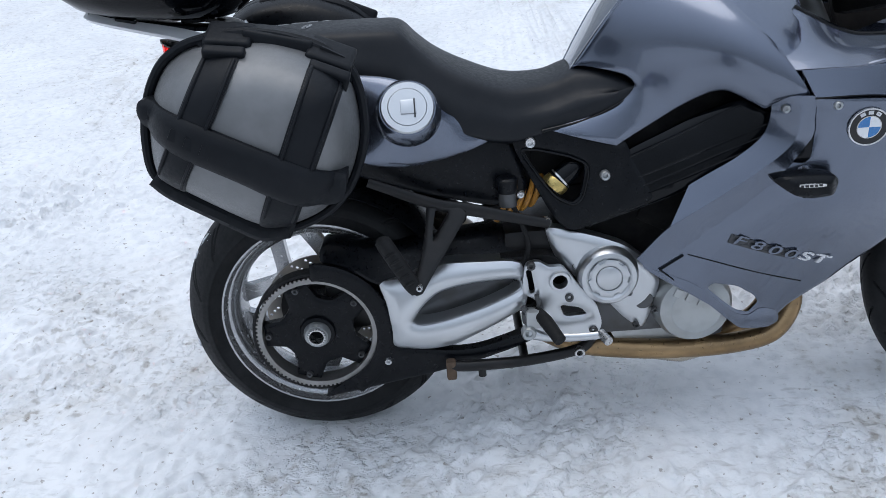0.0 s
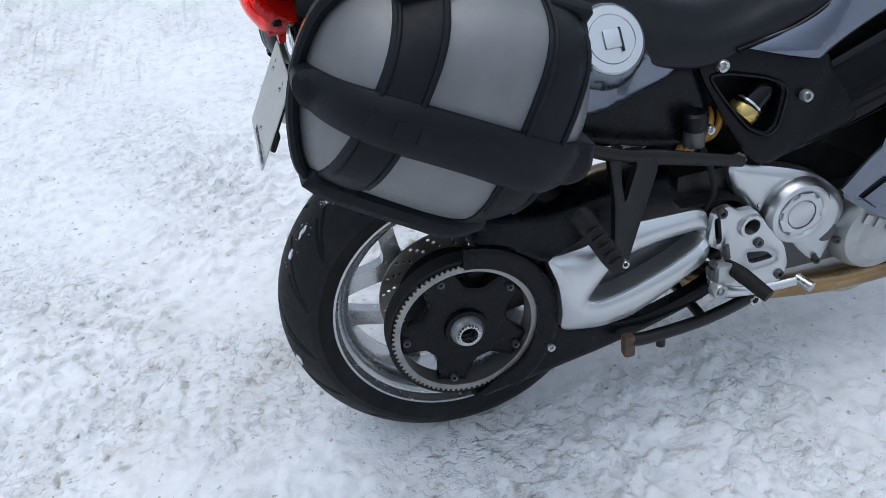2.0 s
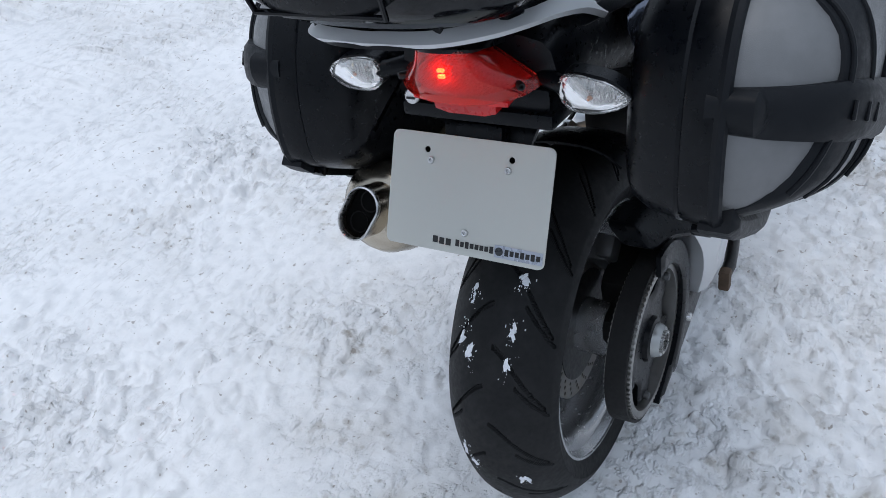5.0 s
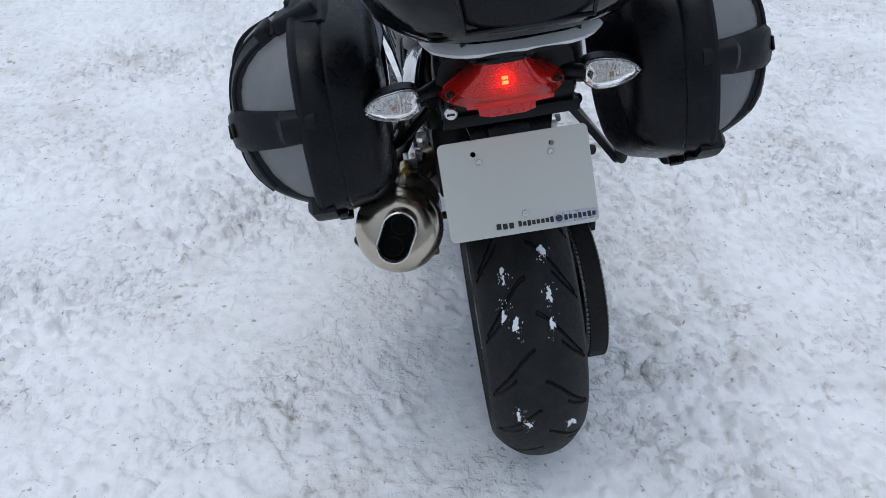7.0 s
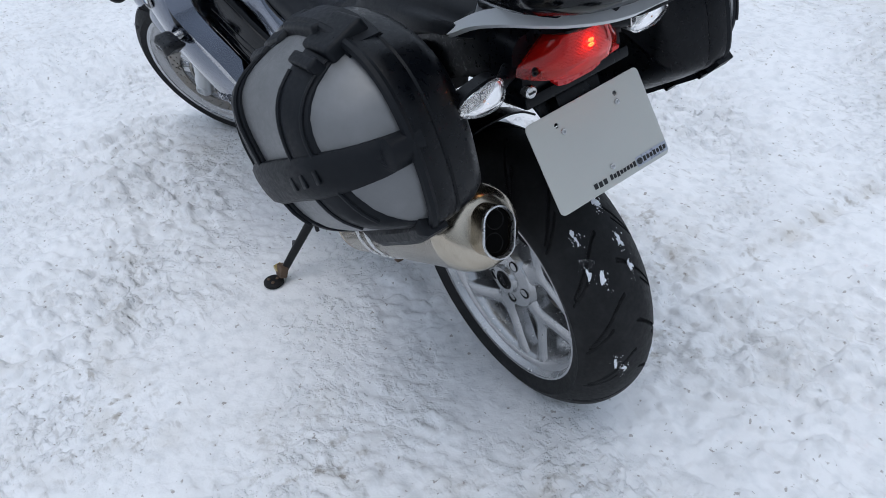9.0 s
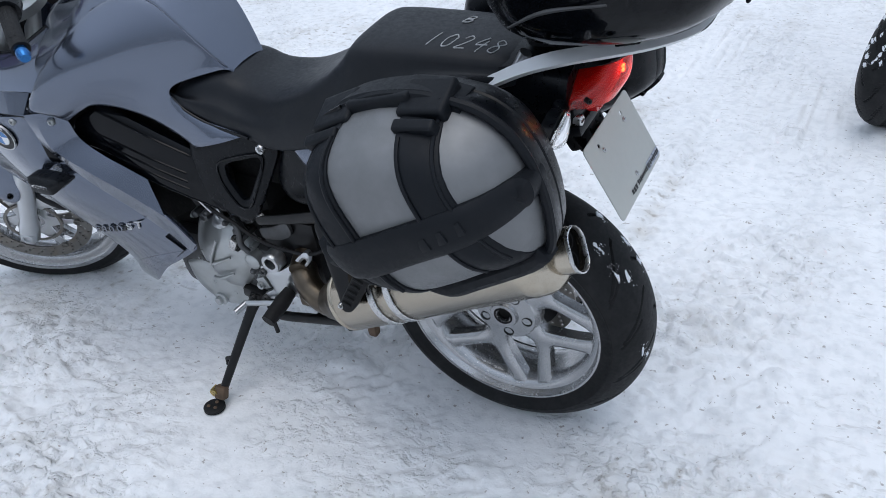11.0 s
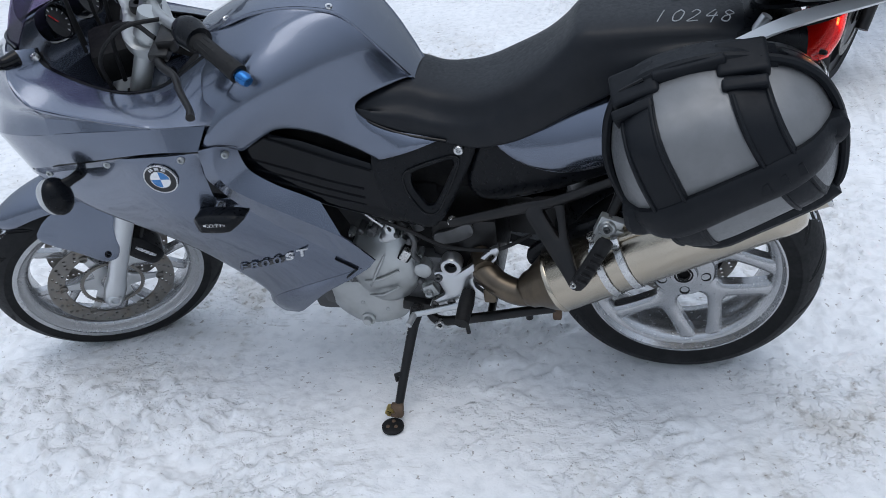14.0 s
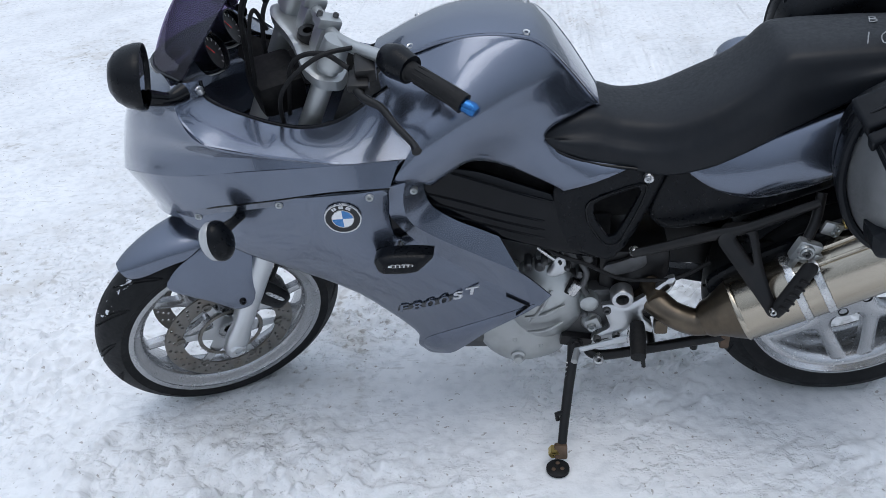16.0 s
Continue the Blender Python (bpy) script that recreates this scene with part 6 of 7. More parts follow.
part("pedal_toe", tube([(0.600, -0.232, 0.300), (0.612, -0.262, 0.294)], 0.010, 12), CHROME, fr)
part("pedal_link", joined(tube([(0.458, -0.20, 0.325), (0.475, -0.20, 0.36), (0.47, -0.20, 0.385)], 0.005, 8), tube([(0.445, -0.205, 0.32), (0.452, -0.205, 0.345), (0.44, -0.205, 0.36)], 0.007, 8), block((0.452, -0.20, 0.335), (0.03, 0.02, 0.02), 0.004)), CASTDARK, fr)
fl = holder("rider_footrest", bike)
part("footrest_bracket", sheet(BL, 0.165, 0.018, 1, step=0.014, roll=0.004, holes=[[(0.458, 0.393), (0.420, 0.437), (0.412, 0.430), (0.450, 0.388)]], cut=0.12), SILVER, fl, "silver cast footrest bracket")
part("bracket_ring", lathe([(0.015, 0.172), (0.023, 0.172), (0.026, 0.166), (0.026, 0.14), (0.015, 0.14)], 24, (0.518, 0, 0.403), close=True), SILVER, fl)
part("ring_bore", lathe([(0, 0.150), (0.0155, 0.150), (0.0155, 0.14), (0, 0.14)], 20, (0.518, 0, 0.403)), INNER, fl)
for x, z in ((0.551, 0.368), (0.570, 0.281), (0.528, 0.292)):
    part("bracket_bolt", bolt((x, 0.166, z), 0.0095, 1, 0.006), CASTDARK, fl)
part("footrest_peg", tube([(0.482, 0.170, 0.330), (0.484, 0.205, 0.322), (0.488, 0.258, 0.310)], [0.016, 0.019, 0.017], 12, 4), GRIP, fl, "black rubber footrest")
part("peg_feeler", tube([(0.478, 0.250, 0.308), (0.474, 0.252, 0.276)], 0.005, 8), FRAME, fl)
part("gear_lever", joined(tube([(0.500, 0.175, 0.292), (0.56, 0.182, 0.280), (0.620, 0.192, 0.270)], [0.010, 0.008, 0.008], 10, 4, flat=0.7), tube([(0.617, 0.190, 0.271), (0.626, 0.225, 0.266)], 0.008, 10)), SILVER, fl, "silver gear lever")
part("shift_link", tube([(0.498, 0.182, 0.288), (0.496, 0.182, 0.328)], 0.008, 8), CHROME, fl)

# passenger footrests and case brackets
for sd in (1, -1):
    rk = holder("case_bracket", bike)
    part("bracket_rail", tube([(0.505, 0.176 * sd, 0.535), (0.43, 0.178 * sd, 0.556), (0.335, 0.178 * sd, 0.582), (0.27, 0.178 * sd, 0.598), (0.14, 0.178 * sd, 0.655)], [0.011, 0.012, 0.014, 0.013, 0.010], 10, 4, flat=0.6), FRAME, rk, "black luggage bracket rail")
    gusset = lambda q: 0.184 + np.clip((0.592 - q[:, 1]) / 0.137, -0.1, 1.1) * 0.098
    part("bracket_strut", sheet([(0.336, 0.574), (0.318, 0.598), (0.254, 0.600), (0.246, 0.540), (0.230, 0.490), (0.212, 0.456), (0.222, 0.444), (0.236, 0.448), (0.252, 0.470), (0.292, 0.520)], gusset, 0.020, sd, step=0.012, roll=0.003, reach=0.004, holes=[[(0.302, 0.584), (0.272, 0.588), (0.264, 0.556), (0.262, 0.532)]], cut=0.12), FRAME, rk, "black cast footrest bracket with a triangular opening")
    part("passenger_peg", joined(tube([(0.224, 0.284 * sd, 0.452), (0.212, 0.280 * sd, 0.474), (0.168, 0.266 * sd, 0.553), (0.163, 0.264 * sd, 0.562)], [0.013, 0.018, 0.018, 0.013], 12, 4, flat=0.8), *[tube([(0.212 - 0.0085 * k + 0.010, 0.296 * sd - 0.0025 * sd * k, 0.478 + 0.0150 * k + 0.004), (0.212 - 0.0085 * k - 0.010, 0.296 * sd - 0.0025 * sd * k, 0.478 + 0.0150 * k - 0.006)], 0.0030, 6) for k in range(5)]), GRIP, rk, "folded black pillion footrest")
    part("peg_pin", bolt((0.230, 0.290 * sd, 0.464), 0.007, sd, 0.006), CHROME, rk)

# ---- tail: subframe, lamp, plate, rack ----
tail = holder("tail_unit", bike)
part("tail_body", loft([[(x, y * w, zc + z * h) for y, z in rounded([(-1, -0.8), (-0.9, 0.7), (-0.5, 1), (0.5, 1), (0.9, 0.7), (1, -0.8), (0.6, -1), (-0.6, -1)], 0.2, 1)] for x, w, h, zc in ((0.30, 0.10, 0.09, 0.74), (0.15, 0.105, 0.085, 0.80), (0.0, 0.105, 0.075, 0.855), (-0.10, 0.110, 0.060, 0.885), (-0.165, 0.112, 0.045, 0.895), (-0.195, 0.108, 0.034, 0.895))]), BLACK, tail, "black tail cowl")
part("tail_underside", block((-0.10, 0, 0.838), (0.22, 0.20, 0.035), 0.012, (0, 6, 0)), BLACK, tail)
def lamp_skin(shrink, thick, ripple=0.0):
    rows = []
    for line in ([(-0.196, 0.100, 0.871), (-0.228, 0.080, 0.866), (-0.250, 0.045, 0.863), (-0.256, 0, 0.862)], [(-0.197, 0.074, 0.890), (-0.240, 0.064, 0.892), (-0.264, 0.038, 0.892), (-0.272, 0, 0.893)], [(-0.195, 0.034, 0.914), (-0.236, 0.036, 0.928), (-0.264, 0.030, 0.937), (-0.277, 0, 0.942)]):
        line = line + [(x, -y, z) for x, y, z in line[-2::-1]]
        c = np.array([-0.19, 0.0, 0.895])
        rows.append([tuple(c + (np.array(p) - c) * shrink + np.array([0, 0.008, 0])) for p in line])
    bm = patch(rows, 60 if not ripple else 160, 20 if not ripple else 60, thick, (-0.1, 0, 0.9))
    if ripple:
        for v in bm.verts:
            v.co.x += ripple * math.sin(v.co.y * 900) * math.sin(v.co.z * 1100)
    return bm


lamp = holder("tail_lamp", bike)
ln = part("lamp_lens", lamp_skin(1.0, 0.003), RED, lamp, "lit red tail lamp lens", angle=60)
ln.visible_shadow = False
part("lamp_back", lamp_skin(0.80, 0.003, 0.0016), REDREF, lamp, "prismatic red lamp reflector")
for dz in (0.0, -0.0075):
    part("lamp_bulb", block((-0.262, 0.010, 0.910 + dz), (0.004, 0.009, 0.0045), 0.0012), GLOW, lamp, "glowing tail lamp bulb")
part("lamp_ledge", sheet([(-0.062, 0.866), (0.068, 0.866), (0.066, 0.857), (-0.060, 0.857)], 0.246, 0.03, -1, axis="x", step=0.02, roll=0.003, times=1), REDREF, lamp)
part("lamp_reflector", sheet([(-0.036, 0.858), (0.050, 0.858), (0.048, 0.834), (-0.036, 0.834)], 0.230, 0.02, -1, axis="x", step=0.02, roll=0.002, times=1), REDREF, lamp, "red rear reflector")
for sd in (1, -1):
    part("lamp_screw", bolt((-0.2275, 0.080 * sd + 0.008, 0.880), 0.005, way=(-1, 0.9 * sd, 0.1)), PRINT, lamp)
top_l = [(-0.195, 0.050, 0.918), (-0.236, 0.048, 0.929), (-0.264, 0.031, 0.938), (-0.279, 0, 0.944), (-0.264, -0.031, 0.938), (-0.236, -0.048, 0.929), (-0.195, -0.050, 0.918)]
part("tail_lip", patch([[(x, y + 0.008, z) for x, y, z in top_l], [(x * 0.3 - 0.125, y * 1.0 + 0.008, 0.938) for x, y, z in top_l]], 40, 6, 0.005, (-0.2, 0, 0.85)), BLACK, tail)
part("tail_floor", block((-0.175, 0, 0.822), (0.09, 0.21, 0.020), 0.006, (0, 8, 0)), BLACK, tail)
lk = part("seat_lock", lathe([(0, 0.004), (0.0085, 0.004), (0.0105, 0.002), (0.011, -0.01), (0, -0.01)], 22), CHROME, tail, "seat lock barrel", m=Matrix.Translation((-0.214, 0.090, 0.843)) @ pose(0, 0, 0, 0, 0, 90))
part("key_slot", block((-0.2185, 0.090, 0.843), (0.002, 0.012, 0.0025), 0, (0, 0, 0)), PRINT, tail)
for sd in (1, -1):
    sg = holder("rear_indicator", bike, Matrix.Translation((-0.214, 0.1665 * sd + 0.0105, 0.869)) @ Matrix.Diagonal((1.0, 1.0, 1.0, 1)))
    part("indicator_stalk", tube([(0.03, -0.075 * sd, 0.005), (0.015, -0.05 * sd, 0.004), (0.012, -0.03 * sd, 0.0)], [0.014, 0.011, 0.014], 12, 3), BLACK, sg)
    shape = [(0.045 * sd, -0.003), (0.02 * sd, 0.018), (-0.02 * sd, 0.025), (-0.042 * sd, 0.020), (-0.046 * sd, -0.010), (-0.030 * sd, -0.024), (0.005 * sd, -0.022), (0.032 * sd, -0.014)]
    if sd < 0:
        shape = shape[::-1]
    dome = thin_plate([(0, 0, 0.018), (0.045, 0, -0.004), (-0.045, 0, -0.002), (0, 0.025, 0.004), (0, -0.025, 0.004)])
    part("indicator_body", sheet(shape, lambda q: dome(q) * 0.2 - 0.002, 0.028, -1, axis="x", step=0.01, roll=0.006), BLACK, sg)
    part("indicator_reflector", sheet([(y * 0.93, z * 0.9) for y, z in shape], lambda q: dome(q) * 0.25 + 0.000 + 0.0016 * np.sin(q[:, 0] * 1400) * (np.abs(q[:, 1]) < 0.016), 0.003, -1, axis="x", step=0.0022, roll=0.001), MIRROR, sg)
    part("indicator_bulb", ball((-0.006, -0.004 * sd, -0.002), (0.003, 0.0035, 0.003), u=10, v=6), AMBER, sg)
    lens = part("indicator_lens", sheet(shape, dome, 0.0025, -1, axis="x", step=0.008, roll=0.006), CLEAR, sg, "clear indicator lens")
    lens.visible_shadow = False
# number plate without a number, hung on a black bracket
PLM = Matrix.Translation((-0.262, 0.004, 0.7335)) @ pose(0, 0, 0, 0, 28.5, 0)
pl = holder("plate_holder", bike, PLM)


def round_rect(w, h, r, k=6, c=(0, 0)):
    out = []
    for cx, cy, a0 in ((w - r, h - r, 0), (-(w - r), h - r, 90), (-(w - r), -(h - r), 180), (w - r, -(h - r), 270)):
        out += [(c[0] + cx + r * math.cos(radians(a0 + 90 * j / k)), c[1] + cy + r * math.sin(radians(a0 + 90 * j / k))) for j in range(k + 1)]
    return out


part("plate", sheet(round_rect(0.115, 0.0755, 0.009), 0.0015, 0.0025, -1, axis="x", step=0.03, roll=0.0006, reach=0.002, times=0, holes=[ring_poly(0.0042, 14, 0, (sy, 0.054)) for sy in (0.062, -0.058)]), PLATE, pl, "blank light grey metal plate")
for y, z in ((0.055, 0.041), (-0.055, 0.041), (-0.003, -0.046)):
    part("plate_screw", bolt((-0.0022, y, z), 0.0048, way=(-1, 0, 0), depth=0.0025), CHROME, pl)
for y0, w, n in ((0.044, 0.029, 3), (0.010, 0.056, 8)):
    for j in range(n):
        part("plate_word_bar", block((-0.0021, y0 - w * (j + 0.5) / n, -0.0615 + (0.0009 if j == 0 else 0)), (0.0004, w / n * 0.74, 0.0088 if n == 3 or j in (0, 2, 7) else 0.0066), 0), PRINT, pl)
part("plate_sticker", block((-0.0022, -0.080, -0.0615), (0.0005, 0.066, 0.016), 0), material("silver_blue_sticker", (0.42, 0.45, 0.52), 0.3, 0.3), pl)
for j in range(7):
    part("sticker_bar", block((-0.0027, -0.064 - 0.0072 * j, -0.0615), (0.0004, 0.0052, 0.0085 if j in (0, 3, 5) else 0.0066), 0), PRINT, pl)
part("sticker_dot", lathe([(0, 0.0004), (0.0055, 0.0004), (0.0055, 0), (0, 0)], 20), BADGE, pl, m=Matrix.Translation((-0.0025, -0.0535, -0.0615)) @ pose(0, 0, 0, 0, 0, 90))
part("plate_bracket", joined(block((0.010, 0, 0.0), (0.012, 0.13, 0.10), 0.005), block((0.045, 0, 0.07), (0.06, 0.07, 0.05), 0.012), block((0.02, 0, -0.05), (0.01, 0.10, 0.03), 0.004)), BLACK, pl, "black plate bracket")
part("under_fender", patch([[(-0.12, y, 0.815 - 0.02 * abs(y / 0.08) ** 2) for y in (-0.08, -0.04, 0, 0.04, 0.08)], [(-0.17, y, 0.80) for y in (-0.07, -0.035, 0, 0.035, 0.07)], [(-0.205, y, 0.755) for y in (-0.055, -0.03, 0, 0.03, 0.055)]], 12, 14, 0.006), BLACK, tail)
for sd in (1, -1):
    part("tail_stay", tube([(-0.10, 0.10 * sd, 0.82), (-0.09, 0.185 * sd, 0.80)], 0.008, 8), FRAME, tail, "black luggage stay")
    part("tail_stay", tube([(0.16, 0.12 * sd, 0.67), (0.0, 0.13 * sd, 0.75), (-0.12, 0.11 * sd, 0.82)], 0.010, 8, 4), FRAME, tail)
part("tail_stay", tube([(-0.10, 0.10, 0.82), (-0.06, 0.16, 0.74), (-0.02, 0.19, 0.70)], 0.008, 8, 4), FRAME, tail)

rack = holder("luggage_rack", bike)
plan = [(-0.10, 0.060), (-0.20, 0.085), (-0.33, 0.092), (-0.385, 0.075), (-0.405, 0.035), (-0.405, -0.035), (-0.385, -0.075), (-0.33, -0.092), (-0.20, -0.085), (-0.10, -0.060)]
# black stands in for the shade under the case, behind the pale rail
part("rack_plate", sheet(plan, lambda q: 0.966 - 0.16 * (q[:, 0] + 0.1), 0.012, 1, axis="z", step=0.03, roll=0.004, holes=[[(-0.14, 0.03), (-0.24, 0.05), (-0.24, -0.05), (-0.14, -0.03)]]), BLACK, rack, "luggage rack plate, coloured black for the dark under the case")
half_r = catmull([(-0.015, 0.098, 0.888), (-0.055, 0.110, 0.906), (-0.128, 0.114, 0.944), (-0.194, 0.114, 0.968), (-0.282, 0.112, 0.990), (-0.345, 0.102, 1.004), (-0.392, 0.066, 1.013), (-0.406, 0.0, 1.016)], 40)
loop_r = np.vstack([half_r, half_r[-2::-1] * np.array([1, -1, 1])])
way_r = np.gradient(loop_r[:, :2], axis=0)
way_r = np.c_[way_r[:, 1], -way_r[:, 0]] / np.linalg.norm(way_r, axis=1, keepdims=True)
way_r *= np.sign((way_r * (loop_r[:, :2] - np.array([-0.15, 0]))).sum(1, keepdims=True))
wide_r = np.interp(np.abs(np.linspace(-1, 1, len(loop_r))), [0, 0.3, 0.6, 0.85, 1], [0.006, 0.008, 0.013, 0.011, 0.006])
part("grab_rail", patch([[(p[0] + f * w * 0.75 * d[0], p[1] + f * w * 0.75 * d[1], p[2] - f * w * 0.7) for p, d, w in zip(loop_r, way_r, wide_r)] for f in (-1, 1)], 120, 5, 0.009, (-0.2, 0, 0.85)), RAIL, rack, "flat silver grab rail loop")
for sd in (1, -1):
    part("rack_pad", block((-0.30, 0.108 * sd, 1.000), (0.040, 0.012, 0.006), 0.002, (0, 13, 0)), GLOSS, rack)
    part("rack_post", tube([(-0.09, 0.085 * sd, 0.90), (-0.12, 0.085 * sd, 0.955)], 0.011, 10), SILVER, rack)

# ---- handlebar and controls ----
bars = holder("handlebar", bike, STEER)
part("upper_yoke", joined(sheet([(-0.265, 0.13), (-0.275, 0.145), (-0.315, 0.145), (-0.345, 0.10), (-0.36, 0.05), (-0.36, -0.05), (-0.345, -0.10), (-0.315, -0.145), (-0.275, -0.145), (-0.255, -0.10), (-0.27, 0.0), (-0.255, 0.10)], lambda q: 0.730 + 0.48 * (q[:, 0] + 0.30), 0.028, 1, axis="z", step=0.03, roll=0.006, holes=[ring_poly(0.018, 16, 0, (-0.305, 0.0))])), CAST, bars, "silver upper fork yoke")
part("steering_nut", lathe([(0.010, 0.012), (0.020, 0.012), (0.022, 0.006), (0.022, -0.012), (0.010, -0.012)], 20, close=True), FRAME, bars, m=pose(-0.305, 0, 0.738, 90 + 0, 0, 0))
for sd in (1, -1):
    part("fork_cap", tube([Vector((0.043, 0.112 * sd, 0.021)) + AX * 0.80, Vector((0.043, 0.112 * sd, 0.021)) + AX * 0.855], [0.029, 0.026], 20), CAST, bars, "silver fork cap")
    part("riser", joined(block((-0.325, 0.040 * sd, 0.748), (0.045, 0.038, 0.060), 0.010, (0, -26, 0)), block((-0.337, 0.040 * sd, 0.785), (0.050, 0.036, 0.022), 0.006, (0, -26, 0))), CAST, bars, "silver bar clamp")
    for dx in (-0.017, 0.017):
        part("clamp_screw", bolt((-0.340 + dx * 0.9, 0.040 * sd, 0.798 + dx * 0.45), 0.006, way=(-0.44, 0, 0.9)), CASTDARK, bars)
    part("bar_tube", tube([(-0.335, 0.0, 0.772), (-0.336, 0.07 * sd, 0.772), (-0.350, 0.14 * sd, 0.785), (-0.378, 0.21 * sd, 0.800), (-0.402, 0.27 * sd, 0.803)], 0.0125, 14, 6), CAST, bars, "silver handlebar tube")
    part("switch_housing", tube([(-0.386, 0.222 * sd, 0.803), (-0.395, 0.245 * sd, 0.806), (-0.408, 0.280 * sd, 0.806)], [0.026, 0.032, 0.027], 14, 4), BLACK, bars, "black switch housing")
    part("grip", tube([(-0.406, 0.278 * sd, 0.805), (-0.412, 0.290 * sd, 0.805), (-0.440, 0.355 * sd, 0.801), (-0.458, 0.392 * sd, 0.792)], [0.021, 0.0165, 0.0168, 0.019], 16, 6), GRIP, bars, "black ribbed rubber grip")
    for k in range(10):
        a = radians(36 * k)
        part("grip_rib", tube([(-0.414 + 0.0155 * math.cos(a) * 0.9, 0.297 * sd + 0.0155 * math.cos(a) * 0.35 * sd, 0.805 + 0.0165 * math.sin(a)), (-0.450 + 0.0155 * math.cos(a) * 0.9, 0.377 * sd + 0.0155 * math.cos(a) * 0.35 * sd, 0.797 + 0.0165 * math.sin(a))], 0.0022, 6), GRIP, bars)
    part("bar_end", tube([(-0.457, 0.391 * sd, 0.792), (-0.459, 0.397 * sd, 0.791), (-0.467, 0.409 * sd, 0.788), (-0.470, 0.416 * sd, 0.786)], [0.0125, 0.0125, 0.0135, 0.010], 16), BLUEBAR, bars, "blue anodised bar end")
    part("lever_mount", joined(block((-0.352, 0.195 * sd, 0.775), (0.040, 0.060, 0.030), 0.007, (0, 0, -20 * sd)), block((-0.330, 0.215 * sd, 0.765), (0.040, 0.050, 0.018), 0.005, (0, 0, -25 * sd))), FRAME, bars)
    part("lever", tube([(-0.318, 0.215 * sd, 0.762), (-0.322, 0.255 * sd, 0.758), (-0.340, 0.295 * sd, 0.758), (-0.344, 0.35 * sd, 0.758), (-0.352, 0.405 * sd, 0.757), (-0.350, 0.428 * sd, 0.757)], [0.010, 0.009, 0.0075, 0.007, 0.0065, 0.009], 10, 6, flat=1.0), FRAME, bars, "black clutch lever" if sd > 0 else "black brake lever")
    part("lever_cable", tube([(-0.325, 0.18 * sd, 0.772), (-0.29, 0.13 * sd, 0.785), (-0.24, 0.09 * sd, 0.75), (-0.22, 0.07 * sd, 0.62)], 0.005, 8, 8), GRIP, bars)
    part("control_cable", tube([(-0.36, 0.15 * sd, 0.79), (-0.27, 0.16 * sd, 0.80), (-0.20, 0.13 * sd, 0.72), (-0.20, 0.10 * sd, 0.58)], 0.0045, 8, 8), GRIP, bars)
part("wiring_loom", joined(tube([(-0.22, 0.03, 0.80), (-0.20, 0.05, 0.86), (-0.18, 0.06, 0.82), (-0.17, 0.05, 0.70)], 0.004, 8, 6), tube([(-0.24, -0.03, 0.82), (-0.22, 0.0, 0.88), (-0.18, 0.02, 0.84), (-0.17, 0.02, 0.70)], 0.005, 8, 6), block((-0.22, 0.0, 0.65), (0.10, 0.12, 0.08), 0.02)), INNER, bars)
# mirrors on the fairing
for sd in (1, -1):
    mr = holder("rear_view_mirror", bike)
    part("mirror_stalk", tube([(1.372, 0.205 * sd, 0.968), (1.392, 0.235 * sd, 0.968), (1.418, 0.262 * sd, 0.985)], [0.018, 0.013, 0.016], 12, 5), GLOSS, mr)
    head = Matrix.Translation((1.412, 0.268 * sd, 1.030)) @ pose(0, 0, 0, 0, -8, 14 * sd)
    oval_m = lambda k, x: [(x, 0.066 * k * math.cos(a), 0.060 * k * math.sin(a)) for a in np.linspace(0, 2 * math.pi, 36, endpoint=False)]
    part("mirror_shell", loft([oval_m(k, x) for k, x in ((0.90, 0.008), (0.93, -0.002), (0.97, -0.004), (1.0, 0.0), (0.99, 0.010), (0.90, 0.030), (0.74, 0.045), (0.48, 0.056), (0.15, 0.060))]), BLACK, mr, "black mirror shell", m=head)
    part("mirror_glass", loft([oval_m(0.92, 0.004), oval_m(0.93, 0.002), oval_m(0.4, 0.001), oval_m(0.05, 0.001)]), MIRRORGLASS, mr, "mirror glass", m=head)

# ---- luggage: two side cases and a top case ----
OUT = [(-0.220, 0.897), (-0.187, 0.946), (-0.137, 0.977), (-0.057, 0.988), (0.02, 0.982), (0.10, 0.953), (0.155, 0.912), (0.170, 0.86), (0.170, 0.778), (0.138, 0.692), (0.088, 0.636), (0.02, 0.606), (-0.042, 0.602), (-0.10, 0.630), (-0.233, 0.716), (-0.250, 0.75), (-0.243, 0.83)]
OUTR = rounded(OUT, 0.22, 2)


LIDP = inset(OUTR, 0.014)
lid_y = lambda q: 0.302 + (0.134 + 0.09 * q[:, 0]) * (1 - np.exp(-edge_distance(q, LIDP) / (0.038 - 0.018 * np.clip((q[:, 0] + 0.02) / 0.16, 0, 1)))) * np.where(inside(q, LIDP), 1.0, 0.0)


def case_shell(sd):
    rings = []
    for y, d in ((0.304, 0.010), (0.304, 0.001), (0.298, 0.0), (0.268, 0.003), (0.264, 0.006), (0.260, 0.004), (0.225, 0.012), (0.205, 0.024), (0.192, 0.046), (0.188, 0.066)):
        rings.append([(x, y * sd, z) for x, z in inset(OUTR, d)])
    return loft(rings)


BUMP = runs([(-0.212, 0.886), (-0.226, 0.881), (-0.232, 0.862), (-0.226, 0.842), (-0.212, 0.830)], [(-0.212, 0.830), (-0.14, 0.796), (-0.05, 0.750), (0.03, 0.704), (0.075, 0.690), (0.108, 0.691), (0.126, 0.708), (0.133, 0.742)], [(0.133, 0.742), (0.085, 0.762), (0.010, 0.800), (-0.085, 0.846), (-0.14, 0.868), (-0.212, 0.886)])
